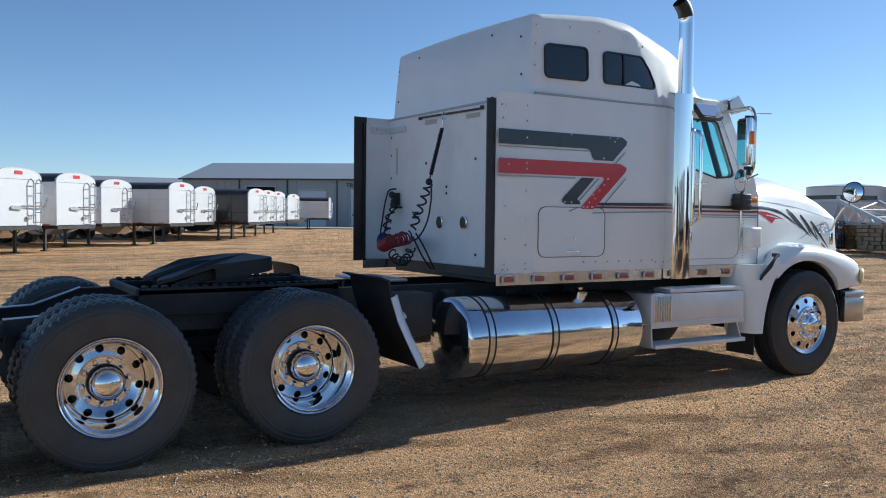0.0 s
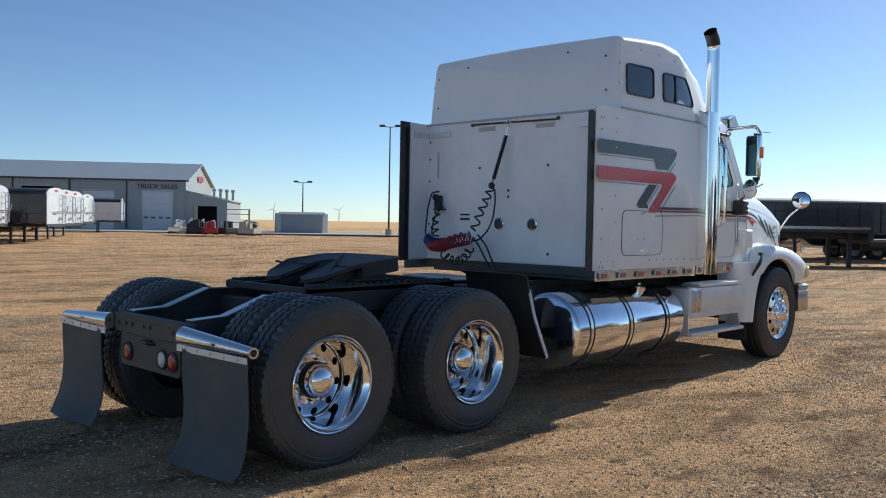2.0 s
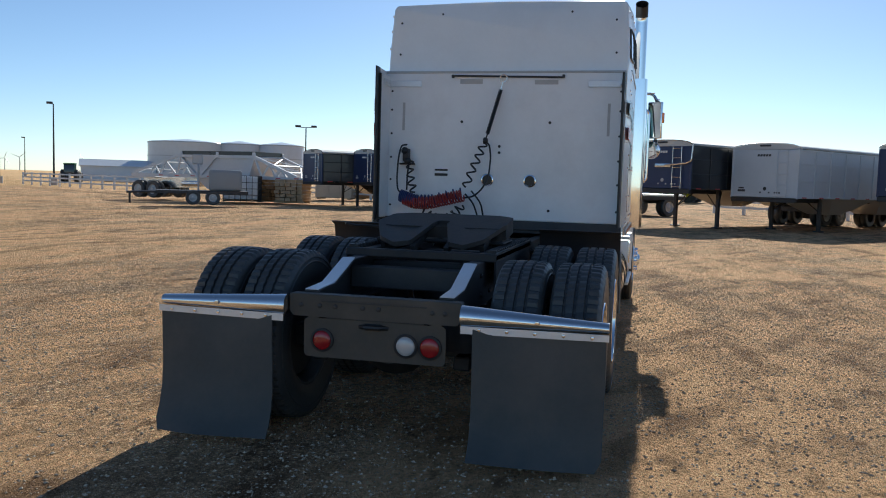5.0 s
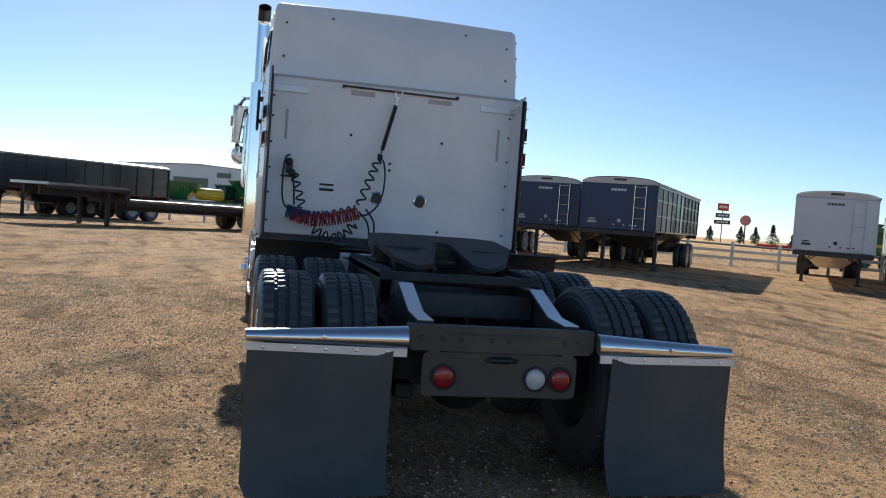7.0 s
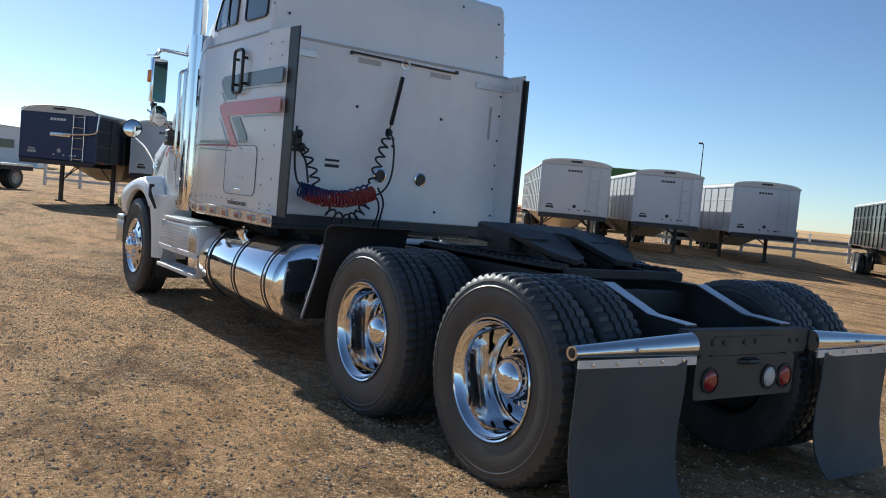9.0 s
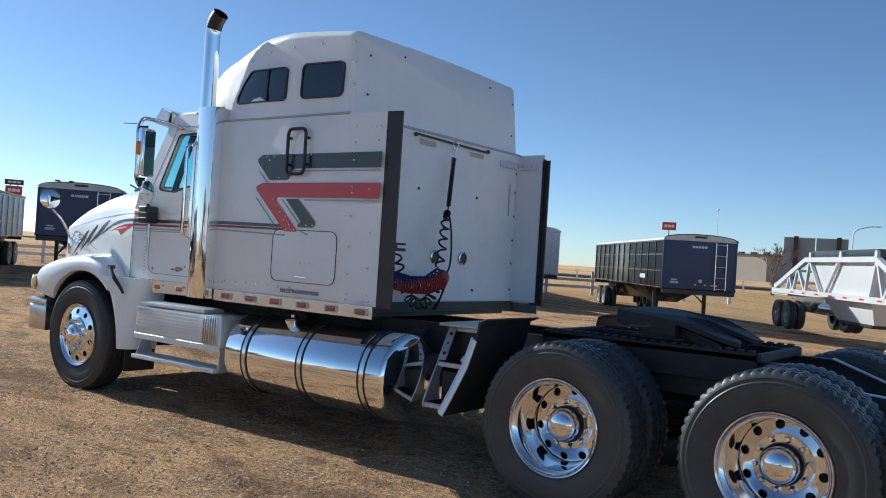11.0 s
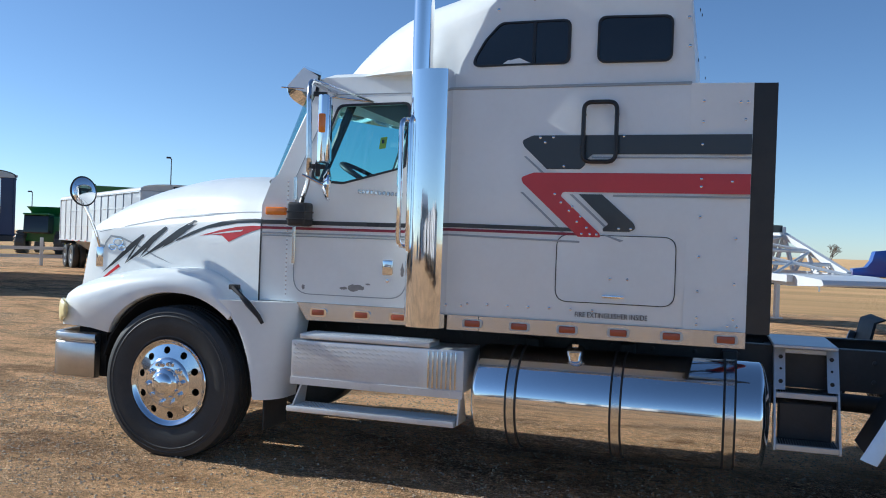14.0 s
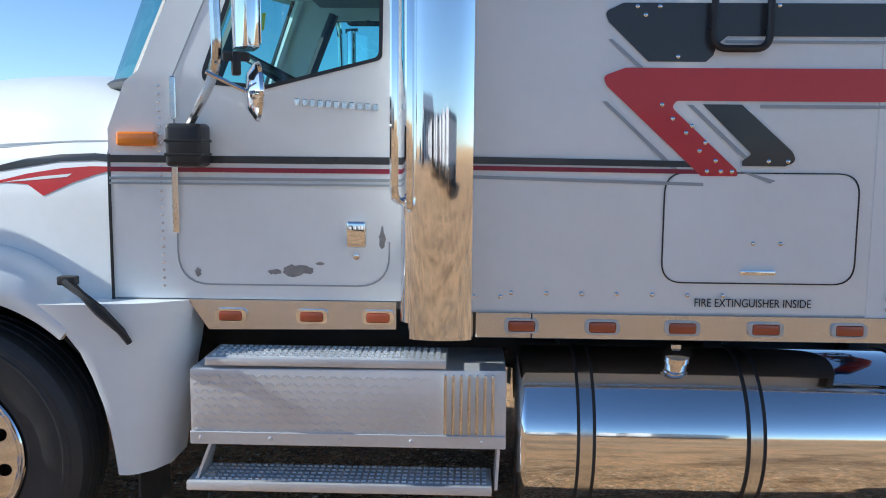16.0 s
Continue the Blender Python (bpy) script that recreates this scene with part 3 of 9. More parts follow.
def make_wheels():
    data = {}

    def once(key, make, material, smooth=35):
        if key not in data:
            bm = make()
            bmesh.ops.recalc_face_normals(bm, faces=bm.faces)
            me = bpy.data.meshes.new(key)
            bm.to_mesh(me)
            bm.free()
            me.materials.append(material)
            me.polygons.foreach_set("use_smooth", [True] * len(me.polygons))
            me.set_sharp_from_angle(angle=radians(smooth))
            data[key] = me
        return data[key]

    def hub_rear():
        return lathe(bmesh.new(), [(0.116, -0.09), (0.116, -0.040), (0.104, -0.022), (0.096, -0.016), (0.096, 0.005), (0.0, 0.008)], 40, TO_Y)

    def cap_rear():
        return lathe(bmesh.new(), [(0.106, -0.030)] + [(0.104 * math.cos(a), 0.000 + 0.066 * math.sin(a)) for a in [math.pi / 2 * k / 9 for k in range(10)]][:-1] + [(0, 0.066)], 40, TO_Y)

    def cap_front():
        bm = lathe(bmesh.new(), [(0.110, 0.154), (0.106, 0.182), (0.094, 0.192), (0.078, 0.198)] + [(0.074 * math.cos(a), 0.200 + 0.030 * math.sin(a)) for a in [math.pi / 2 * k / 6 for k in range(6)]] + [(0, 0.232)], 40, TO_Y)
        return bm

    def brake():
        return lathe(bmesh.new(), [(0.05, -0.30), (0.21, -0.29), (0.215, -0.13), (0.13, -0.12), (0.10, -0.09)], 32, TO_Y)

    def wheel(name, label, x, y, side, kind, turn):
        w = new(name)
        w.empty_display_size = 0.1
        w.parent = TRUCK
        w.matrix_basis = pose(x, y, 0.526 if kind == "steer" else 0.513, 0, 0, 0 if side > 0 else 180) @ pose(0, 0, 0, 0, turn, 0)
        tagged(w, label)

        def sub(n, me):
            o = new(n, me)
            o.parent = w
            return o

        def nuts(y, r, h):
            for i in range(10):
                a = 2 * math.pi * i / 10
                sub("lug_nut", once("lug_nut_%d" % (h * 1000), lambda: lug_bm(h), M["chrome"])).matrix_basis = pose(r * math.cos(a), y, r * math.sin(a))
        sub("tyre", once("drive_tyre", lambda: tyre_mesh("t", True), M["tyre"], 28) if kind != "steer" else once("steer_tyre", lambda: tyre_mesh("t", False), M["steer_tyre"], 28))
        if kind == "steer":
            w.children[0].scale = (1.025, 1.0, 1.025)
        if kind == "outer":
            sub("rim", once("rim_deep", lambda: rim_bm(True), M["alu"]))
            nuts(-0.082, 0.1425, 0.034)
            sub("hub", once("hub_rear", hub_rear, M["dark_trim"]))
            sub("hub_cap", once("cap_rear", cap_rear, M["chrome"], 60))
            sub("brake_drum", once("brake_drum", brake, M["grease"]))
        elif kind == "steer":
            sub("rim", once("rim_flat", lambda: rim_bm(False), M["alu"]))
            nuts(0.150, 0.140, 0.045)
            sub("hub_cap", once("cap_front", cap_front, M["chrome"], 60))
            sub("brake_drum", once("brake_drum", brake, M["grease"]))
        else:
            sub("rim", once("rim_inner", lambda: lathe(bmesh.new(), [(0.286, 0.10), (0.305, 0.134), (0.296, 0.136), (0.27, 0.09), (0.262, -0.05), (0.15, -0.06), (0.05, -0.05)], 40, TO_Y), M["grease"]))
    for s in (1, -1):
        for x, t in ((0.0, 8), (1.31, 29)):
            wheel("wheel", "dual drive wheel with polished aluminium disc and chrome hub cap", x, s * 1.062, s, "outer", t)
            wheel("wheel", "inner drive wheel of a dual pair", x, s * 0.74, s, "inner", t + 11)
        wheel("wheel", "steer wheel with polished aluminium disc and chrome cover", 6.663, s * 1.055, s, "steer", 5)


make_wheels()


# ---- sleeper ----
CAP_H = [(3.16, 3.222), (3.6, 3.26), (4.0, 3.282), (4.42, 3.27), (4.85, 3.21), (5.13, 3.125), (5.36, 3.005), (5.6, 2.77)]
CAP_W = [(3.16, 1.158), (4.15, 1.190), (4.45, 1.175), (4.70, 1.125), (4.95, 1.085), (5.2, 1.01), (5.40, 0.92), (5.60, 0.78)]
CAP_R = [(3.16, 0.055), (3.9, 0.075), (4.25, 0.15), (4.45, 0.24), (4.8, 0.29), (5.60, 0.30)]


def cap_lean(x):
    return 0.028 + 0.055 * max(0.0, x - 4.2)


def sleeper():
    bm = bmesh.new()
    # side walls, back wall, floor and front, with the shell's thickness
    box(bm, BACK, FRONT, -HW, HW, 1.125, 2.56, 0.018, 3)
    body = part("sleeper_body", bm, M["paint"], TRUCK, "white riveted sleeper box")
    # flat back panel with two seams
    bm = bmesh.new()
    box(bm, BACK - 0.012, BACK - 0.002, -HW + 0.03, HW - 0.03, 1.14, 2.545, 0.004, 1)
    part("back_panel", bm, M["back_panel"], body, "white flat back wall, lightly soiled")
    # raised roof cap, rounded in front
    bm = bmesh.new()
    hts = CAP_H
    wid, rad = CAP_W, CAP_R
    rings = []
    for i in range(34):
        x = 3.17 + 2.43 * i / 33
        h, w, r = smooth_table(x, hts), smooth_table(x, wid), lerp_table(x, rad)
        zb = 2.555 if x < 4.66 else 2.70
        r = min(r, h - zb - 0.015, w * 0.8)
        lean = cap_lean(x)
        half = [(w, zb), (w - lean * 0.25, zb + (h - r - zb) * 0.4)]
        for k in range(9):
            a = math.pi / 2 * k / 8
            half.append((w - lean - r + r * math.cos(a), h - 0.02 - r + r * math.sin(a)))
        half.append((w * 0.35, h - 0.004))
        ring = [(x, y, z) for y, z in half] + [(x, 0, h)] + [(x, -y, z) for y, z in reversed(half)]
        rings.append(ring)
    # the back leans forward and its edge is turned in
    rings = [[(x + 0.05 * (z - 2.56) / 0.64 * max(0.0, 1 - (x - 3.17) / 0.8), y, z) for x, y, z in ring] for ring in rings]
    first = [(x - 0.02, y * 0.988, 2.56 + (z - 2.56) * 0.982) for x, y, z in rings[0]]
    loft(bm, [first] + rings)
    part("roof_cap", bm, M["paint"], TRUCK, "white raised fibreglass sleeper roof with rounded nose", 50)
    # seam moulding between cap and box
    for s in (1, -1):
        bm = bmesh.new()
        box(bm, 3.17, 4.64, s * HW - 0.006, s * HW + 0.006, 2.548, 2.566, 0.003, 1)
        part("seam_moulding", bm, M["silver_paint"], TRUCK)
    bm = bmesh.new()
    box(bm, BACK - 0.018, BACK, -1.16, 1.16, 2.530, 2.552, 0.003, 1)
    part("seam_moulding", bm, M["putty"], TRUCK)
    # side windows in the cap
    for s in (1, -1):
        for nm, pts, r in (("cap_window", [(4.53, 2.69), (4.43, 2.86), (4.33, 2.965), (3.885, 2.965), (3.885, 2.69)], [0.05, 0.06, 0.08, 0.05, 0.05]),
                           ("cap_window", [(3.725, 2.69), (3.725, 2.975), (3.285, 2.968), (3.285, 2.69)], 0.055)):
            outl = rounded(pts, r, 6)
            cx, cz = sum(p[0] for p in outl) / len(outl), sum(p[1] for p in outl) / len(outl)
            inner = [(cx + (a - cx) * 0.945, cz + (b - cz) * 0.915) for a, b in outl]
            bm = bmesh.new()
            plate(bm, [outl, inner], 0.0, 0.016)
            for v in bm.verts:
                v.co.y = (v.co.y + cap_side(v.co.x, v.co.z) - 0.004) * s
            frame_ob = part(nm, bm, M["dark_trim"], TRUCK, "dark tinted window in black rubber frame")
            bm = bmesh.new()
            grid_fill(bm, inner, lambda a, b: (a, s * (cap_side(a, b) + 0.004), b))
            part("pane", bm, M["dark_glass"], frame_ob)
            if len(pts) == 5:
                bm = bmesh.new()
                box(bm, 4.10, 4.118, -0.004, 0.004, 2.70, 2.955)
                for v in bm.verts:
                    v.co.y = s * (cap_side(v.co.x, v.co.z) + 0.008 + v.co.y)
                part("window_bar", bm, M["dark_trim"], frame_ob)
    return body


def cap_side(x, z):
    """Where the cap's side lies at a height."""
    h, w, r = smooth_table(x, CAP_H), smooth_table(x, CAP_W), lerp_table(x, CAP_R)
    r = min(r, h - 2.57, w * 0.8)
    lean, low = cap_lean(x), h - 0.02 - r
    k = (z - 2.555) / (h - r - 2.555)
    y = w - lean * 0.25 * min(k / 0.4, 1.0) - lean * 0.75 * max(0.0, min(1.0, (k - 0.4) / 0.6))
    if z > low:
        y = w - lean - r + math.sqrt(max(0.0, r * r - (z - low) ** 2))
    return y + 0.004


def grid_fill(bm, pts, place):
    vs = [bm.verts.new(place(a, b)) for a, b in pts]
    c = bm.verts.new(place(sum(p[0] for p in pts) / len(pts), sum(p[1] for p in pts) / len(pts)))
    for i in range(len(vs)):
        bm.faces.new((vs[i], vs[(i + 1) % len(vs)], c))
    return bm


sleeper()


def sleeper_trim():
    for s in (1, -1):
        # rear extender: white side sheet, inner return and black rubber edge
        bm = bmesh.new()
        prism(bm, [(2.83, s * (HW - 0.036)), (BACK + 0.06, s * (HW - 0.004)), (BACK + 0.06, s * (HW + 0.005)), (2.83, s * (HW - 0.026))], 1.125, 2.555 if s > 0 else 2.545, "z")
        ext = part("side_extender", bm, M["paint"], TRUCK, "white side extender with black edge behind the sleeper")
        bm = bmesh.new()
        box(bm, 2.83, BACK, *sorted((s * (HW - 0.062), s * (HW - 0.052))), 1.14, 2.50)
        part("inner_sheet", bm, M["back_panel"], ext)
        bm = bmesh.new()
        x0, x1 = (2.70, 2.84) if s > 0 else (2.755, 2.90)
        prism(bm, [(x1, s * (HW - 0.028)), (x1, s * (HW - 0.044)), (x0, s * (HW - 0.056)), (x0, s * (HW - 0.042))], 1.12, 2.555 if s > 0 else 2.49, "z")
        part("rubber_edge", bm, M["hinge"], ext, "black rubber strip")
        bm = bmesh.new()
        box(bm, 2.80, 2.815, *sorted((s * (HW - 0.066), s * (HW - 0.046))), 1.12, 2.50)
        part("edge_channel", bm, M["hinge"], ext)
        # bracket at the top of the back wall
        bm = bmesh.new()
        plate(bm, [[(2.88, 2.40), (BACK - 0.02, 2.40), (BACK - 0.02, 2.46), (2.88, 2.46)]] + [circle(2.93 + 0.05 * k, 2.43, 0.010, 8) for k in range(4)], s * (HW - 0.075), 0.01)
        box(bm, BACK - 0.03, BACK - 0.014, s * 0.80, s * (HW - 0.06), 2.40, 2.46, 0.003, 1)
        part("bracket", bm, M["alu_plate"], ext)
        # stainless light strip with six lights
        bm = bmesh.new()
        box(bm, 2.83, 4.40, s * HW + 0.002, s * HW + 0.010, 1.035, 1.130, 0.002, 1)
        box(bm, 4.404, 4.61, s * HW + 0.002, s * HW + 0.009, 1.035, 1.130, 0.002, 1)
        strip = part("light_strip", bm, M["strip"], TRUCK, "stainless steel strip with oblong marker lights")
        for x in (4.44, 4.14, 3.845, 3.54, 3.235, 2.935):
            bm = bmesh.new()
            plate(bm, [rounded([(x - 0.065, 1.055), (x + 0.065, 1.055), (x + 0.065, 1.108), (x - 0.065, 1.108)], 0.02, 4), rounded([(x - 0.050, 1.061), (x + 0.050, 1.061), (x + 0.050, 1.102), (x - 0.050, 1.102)], 0.01, 3)], s * (HW + 0.009), s * 0.012)
            part("marker_light", bm, M["clear_lens"], strip)
            bm = bmesh.new()
            ys = sorted((s * (HW + 0.009), s * (HW + 0.026)))
            box(bm, x - 0.049, x + 0.049, ys[0], ys[1], 1.062, 1.101, 0.008, 2)
            part("marker_lens", bm, M["dull_amber"], strip, "faded red-amber marker lens")
        # baggage door: outline gasket, panel, latch
        outl = rounded([(3.225, 1.249), (3.93, 1.249), (3.93, 1.659), (3.225, 1.659)], 0.080, 7)
        inl = rounded([(3.229, 1.253), (3.926, 1.253), (3.926, 1.655), (3.229, 1.655)], 0.077, 7)
        bm = bmesh.new()
        plate(bm, [outl, inl], s * (HW + 0.001), s * 0.005)
        door = part("baggage_door", bm, M["dark_trim"], TRUCK, "white rounded baggage door with thin black gasket")
        bm = bmesh.new()
        inl2 = rounded([(3.2305, 1.2545), (3.9245, 1.2545), (3.9245, 1.6535), (3.2305, 1.6535)], 0.076, 7)
        prism(bm, inl2, s * (HW + 0.0), s * (HW + 0.004))
        part("door_panel", bm, M["paint"], door)
        bm = bmesh.new()
        ys = sorted((s * (HW + 0.004), s * (HW + 0.018)))
        box(bm, 3.515, 3.645, ys[0], ys[1], 1.284, 1.302, 0.005, 2)
        part("latch", bm, M["chrome"], door, "chrome latch")
        # rivets and bolt heads
        bm = bmesh.new()
        heads = [(3.10, z) for z in (1.2, 1.35, 1.55, 1.78, 2.0, 2.2, 2.33, 2.45)] + [(2.90, z) for z in (1.2, 1.4, 1.66)] + [(2.90, 2.44), (2.86, 2.44), (2.87, 2.34), (2.88, 1.16), (2.93, 1.16), (3.10, 1.16)]
        heads += [(3.7 + 0.13 * k, 1.205) for k in range(7)] + [(3.50, 1.40), (3.60, 1.40), (3.97, 2.245), (3.55, 2.25), (4.05, 2.245), (4.62, 1.19), (4.52, 1.19)]
        heads += [(3.69, 1.662), (3.73, 1.662), (3.78, 1.662), (3.75, 1.70), (3.81, 1.735), (3.79, 1.765), (3.86, 1.80), (3.84, 1.825), (3.91, 1.85), (3.95, 1.90), (2.93, 1.985), (3.10, 1.955), (3.49, 1.70), (3.56, 1.70), (4.02, 2.215), (3.90, 2.07)]
        for x, z in heads:
            lathe(bm, [(0.009, 0), (0.008, 0.005), (0.004, 0.007), (0, 0.007)], 8, pose(x, s * (HW + 0.004), z, -90 * s))
        part("rivets", bm, M["stainless"], TRUCK, kind="stuff")
        bm = bmesh.new()
        for x, z in ((3.22, 3.10), (3.55, 3.12), (3.85, 3.12), (4.12, 3.10), (4.35, 3.05), (3.20, 2.95), (3.19, 2.78)):
            lathe(bm, [(0.011, 0), (0.010, 0.006), (0.004, 0.008), (0, 0.008)], 8, pose(x, s * (cap_side(x, z) - 0.002), z, -90 * s))
        part("cap_screws", bm, M["stainless"], TRUCK, kind="stuff")
    # rear wall and cap: rows of dark screw heads along the edge
    bm = bmesh.new()
    for s in (1, -1):
        for z in (1.25, 1.5, 1.72, 1.95, 2.18, 2.36):
            lathe(bm, [(0.011, 0), (0.010, 0.004), (0, 0.005)], 8, pose(BACK - 0.012, s * 1.10, z, 0, -90, 0))
        for y, z in ((1.04, 2.72), (1.03, 3.02), (0.62, 3.10)):
            lathe(bm, [(0.011, 0), (0.010, 0.004), (0, 0.005)], 8, pose(3.146, s * y, z, 0, -90, 0))
    for y, z in ((0.395, 2.07), (-0.455, 2.07), (0.02, 1.78), (0.02, 1.84), (-0.47, 1.24)):
        lathe(bm, [(0.014, 0), (0.013, 0.005), (0, 0.006)], 8, pose(BACK - 0.012, y, z, 0, -90, 0))
    part("screw_heads", bm, M["dark_trim"], TRUCK, kind="stuff")


sleeper_trim()


def graphics():
    """Painted flashes on the sleeper sides, thin sheets a little proud of the panel."""
    for s in (1, -1):
        def sheet(name, pts, material, off, label="", r=0.0):
            bm = bmesh.new()
            prism(bm, rounded(pts, r, 5) if r else pts, s * (HW + 0.0055), s * (HW + 0.006 + off))
            return part(name, bm, material, TRUCK, label)
        sheet("graphic_black", rounded([(2.832, 2.257), (4.10, 2.257), (4.165, 2.225), (4.15, 2.19), (4.005, 2.052), (3.80, 2.052), (3.775, 2.075), (3.765, 2.11), (3.73, 2.142), (2.832, 2.142)],
                                       [0, 0.05, 0.04, 0.03, 0, 0, 0.02, 0.03, 0.02, 0], 4), M["black_paint"], 0.0010, "black painted flash")
        sheet("graphic_red", rounded([(2.832, 2.030), (4.085, 2.030), (4.165, 2.0), (4.15, 1.965), (3.80, 1.645), (3.665, 1.645), (3.675, 1.67), (3.915, 1.89), (3.90, 1.914), (2.832, 1.914)],
                                     [0, 0.05, 0.03, 0.03, 0.01, 0.01, 0, 0.02, 0.02, 0], 4), M["red_paint"], 0.0014, "red painted flash")
        sheet("graphic_dark", rounded([(3.805, 1.902), (3.665, 1.902), (3.475, 1.735), (3.46, 1.70), (3.50, 1.682), (3.652, 1.682), (3.655, 1.70), (3.62, 1.725)], [0, 0.01, 0.04, 0.02, 0.01, 0, 0.01, 0.01], 4), M["black_paint"], 0.0010)
        for pts in ([(2.832, 2.128), (3.735, 2.128), (3.735, 2.118), (2.832, 2.118)], [(2.832, 1.902), (3.60, 1.902), (3.60, 1.890), (2.832, 1.890)],
                    [(4.15, 2.13), (4.135, 2.13), (4.02, 2.03), (4.04, 2.03)], [(4.165, 1.91), (4.148, 1.91), (3.88, 1.665), (3.90, 1.665)],
                    [(3.86, 1.90), (3.84, 1.90), (3.62, 1.70), (3.64, 1.70)], [(3.79, 1.62), (4.64, 1.64), (4.64, 1.628), (3.79, 1.608)], [(3.53, 1.63), (3.64, 1.662), (3.66, 1.662), (3.55, 1.62)]):
            sheet("graphic_silver", pts, M["silver_paint"], 0.0006)
        sheet("pin_stripe", [(3.80, 1.698), (4.64, 1.708), (4.64, 1.682), (3.83, 1.676)], M["black_paint"], 0.0008)
        sheet("pin_stripe", [(3.80, 1.668), (4.64, 1.675), (4.64, 1.658), (3.80, 1.652)], M["line_red"], 0.0008)
    # lettering below the left baggage door
    for s in (1,):
        bm = bmesh.new()
        text_mesh(bm, "FIRE EXTINGUISHER INSIDE", 0.044, pose(3.590, s * (HW + 0.006), 1.176, 90, 0, 180), 0.0008, 0.80)
        part("lettering", bm, M["letters"], TRUCK, "black lettering reading FIRE EXTINGUISHER INSIDE", 0)
    # long black grab handle on the left side
    bm = bmesh.new()
    pts = [(3.785, 2.45), (3.785, 2.095), (3.59, 2.095), (3.59, 2.45)]
    line = [(a, HW + 0.040, b) for a, b in rounded(pts, 0.05, 6)]
    tube(bm, line + [line[0]], 0.0135, 8, False)
    for x in (3.785, 3.59):
        for z in (2.38, 2.17):
            tube(bm, [(x, HW, z), (x, HW + 0.04, z)], 0.012, 6)
    part("grab_handle", bm, M["dark_trim"], TRUCK, "black oblong grab handle")


graphics()


# ---- back wall fittings ----
def back_wall():
    X = BACK - 0.014
    # hose rail with ring, spring and coiled hoses
    bm = bmesh.new()
    tube(bm, [(X - 0.02, 0.49, 2.505), (X - 0.02, -0.57, 2.490)], 0.009, 8)
    for y in (0.49, -0.57):
        box(bm, X - 0.03, X, y - 0.012, y + 0.012, 2.485, 2.515, 0.004, 1)
    rail = part("hose_rail", bm, M["chassis"], TRUCK, "thin rail with ring holding the air hoses")
    bm = bmesh.new()
    ring = [(X - 0.055 + 0.004 * math.cos(a), -0.01 + 0.035 * math.cos(a), 2.475 + 0.035 * math.sin(a)) for a in [2 * math.pi * k / 16 for k in range(17)]]
    tube(bm, ring, 0.005, 6, False)
    tube(bm, [(X - 0.055, 0.0, 2.44), (X - 0.057, 0.012, 2.36)], 0.005, 6)
    part("ring", bm, M["stainless"], rail)
    bm = bmesh.new()
    coil = []
    a, b = Vector((X - 0.057, 0.012, 2.37)), Vector((X - 0.108, 0.118, 1.95))
    for k in range(260):
        t = k / 259
        p = a.lerp(b, t)
        ang = 2 * math.pi * 32 * t
        coil.append((p.x + 0.016 * math.cos(ang), p.y + 0.016 * math.sin(ang), p.z))
    tube(bm, coil, 0.0058, 5)
    tube(bm, [b, (X - 0.113, 0.130, 1.90)], 0.006, 6)
    part("spring", bm, M["hose_black"], rail, "black tension spring")
    # coiled hoses, sagging between the glad hand on the left and the spring
    def coil_hose(name, pts, turns, r, thick, material, label, phase=0.0):
        bm = bmesh.new()
        ps = [Vector(p) for p in pts]
        n = turns * 14
        line = []
        for k in range(n + 1):
            t = k / n * (len(ps) - 1)
            i = min(int(t), len(ps) - 2)
            p = ps[i].lerp(ps[i + 1], t - i)
            d = (ps[i + 1] - ps[i]).normalized()
            u = Vector((1, 0, 0))
            v = d.cross(u).normalized()
            ang = 2 * math.pi * turns * k / n + phase
            line.append(p + u * (r * math.cos(ang)) + v * (r * math.sin(ang)))
        tube(bm, line, thick, 6)
        return part(name, bm, material, TRUCK, label)
    xo, xt = X - 0.19, X - 0.115
    coil_hose("air_hose", [(X - 0.19, 0.90, 1.320), (X - 0.26, 0.78, 1.285), (X - 0.32, 0.62, 1.285), (X - 0.33, 0.46, 1.325), (X - 0.24, 0.31, 1.365)], 26, 0.054, 0.0080, M["hose_red"], "red coiled air hose")
    coil_hose("air_hose", [(X - 0.175, 0.94, 1.345), (X - 0.22, 0.86, 1.325), (X - 0.26, 0.76, 1.30), (X - 0.30, 0.60, 1.305), (X - 0.23, 0.33, 1.385)], 17, 0.054, 0.0080, M["hose_blue"], "blue coiled air hose", 1.2)
    coil_hose("power_cable", [(xt, 0.145, 1.865), (xt - 0.02, 0.19, 1.74), (xt - 0.05, 0.245, 1.60), (xo, 0.30, 1.44)], 5, 0.034, 0.0090, M["hose_black"], "black coiled trailer power cable")
    coil_hose("power_cable", [(xo, 0.72, 1.22), (xo, 0.62, 1.15), (xo, 0.49, 1.13), (xo, 0.40, 1.18), (xo, 0.33, 1.27)], 7, 0.040, 0.0085, M["hose_black"], "black coiled trailer power cable")
    coil_hose("power_cable", [(X - 0.06, 0.885, 1.68), (xo + 0.05, 0.86, 1.58), (xo, 0.83, 1.47), (xo, 0.80, 1.38)], 4, 0.034, 0.0085, M["hose_black"], "black coiled cable")
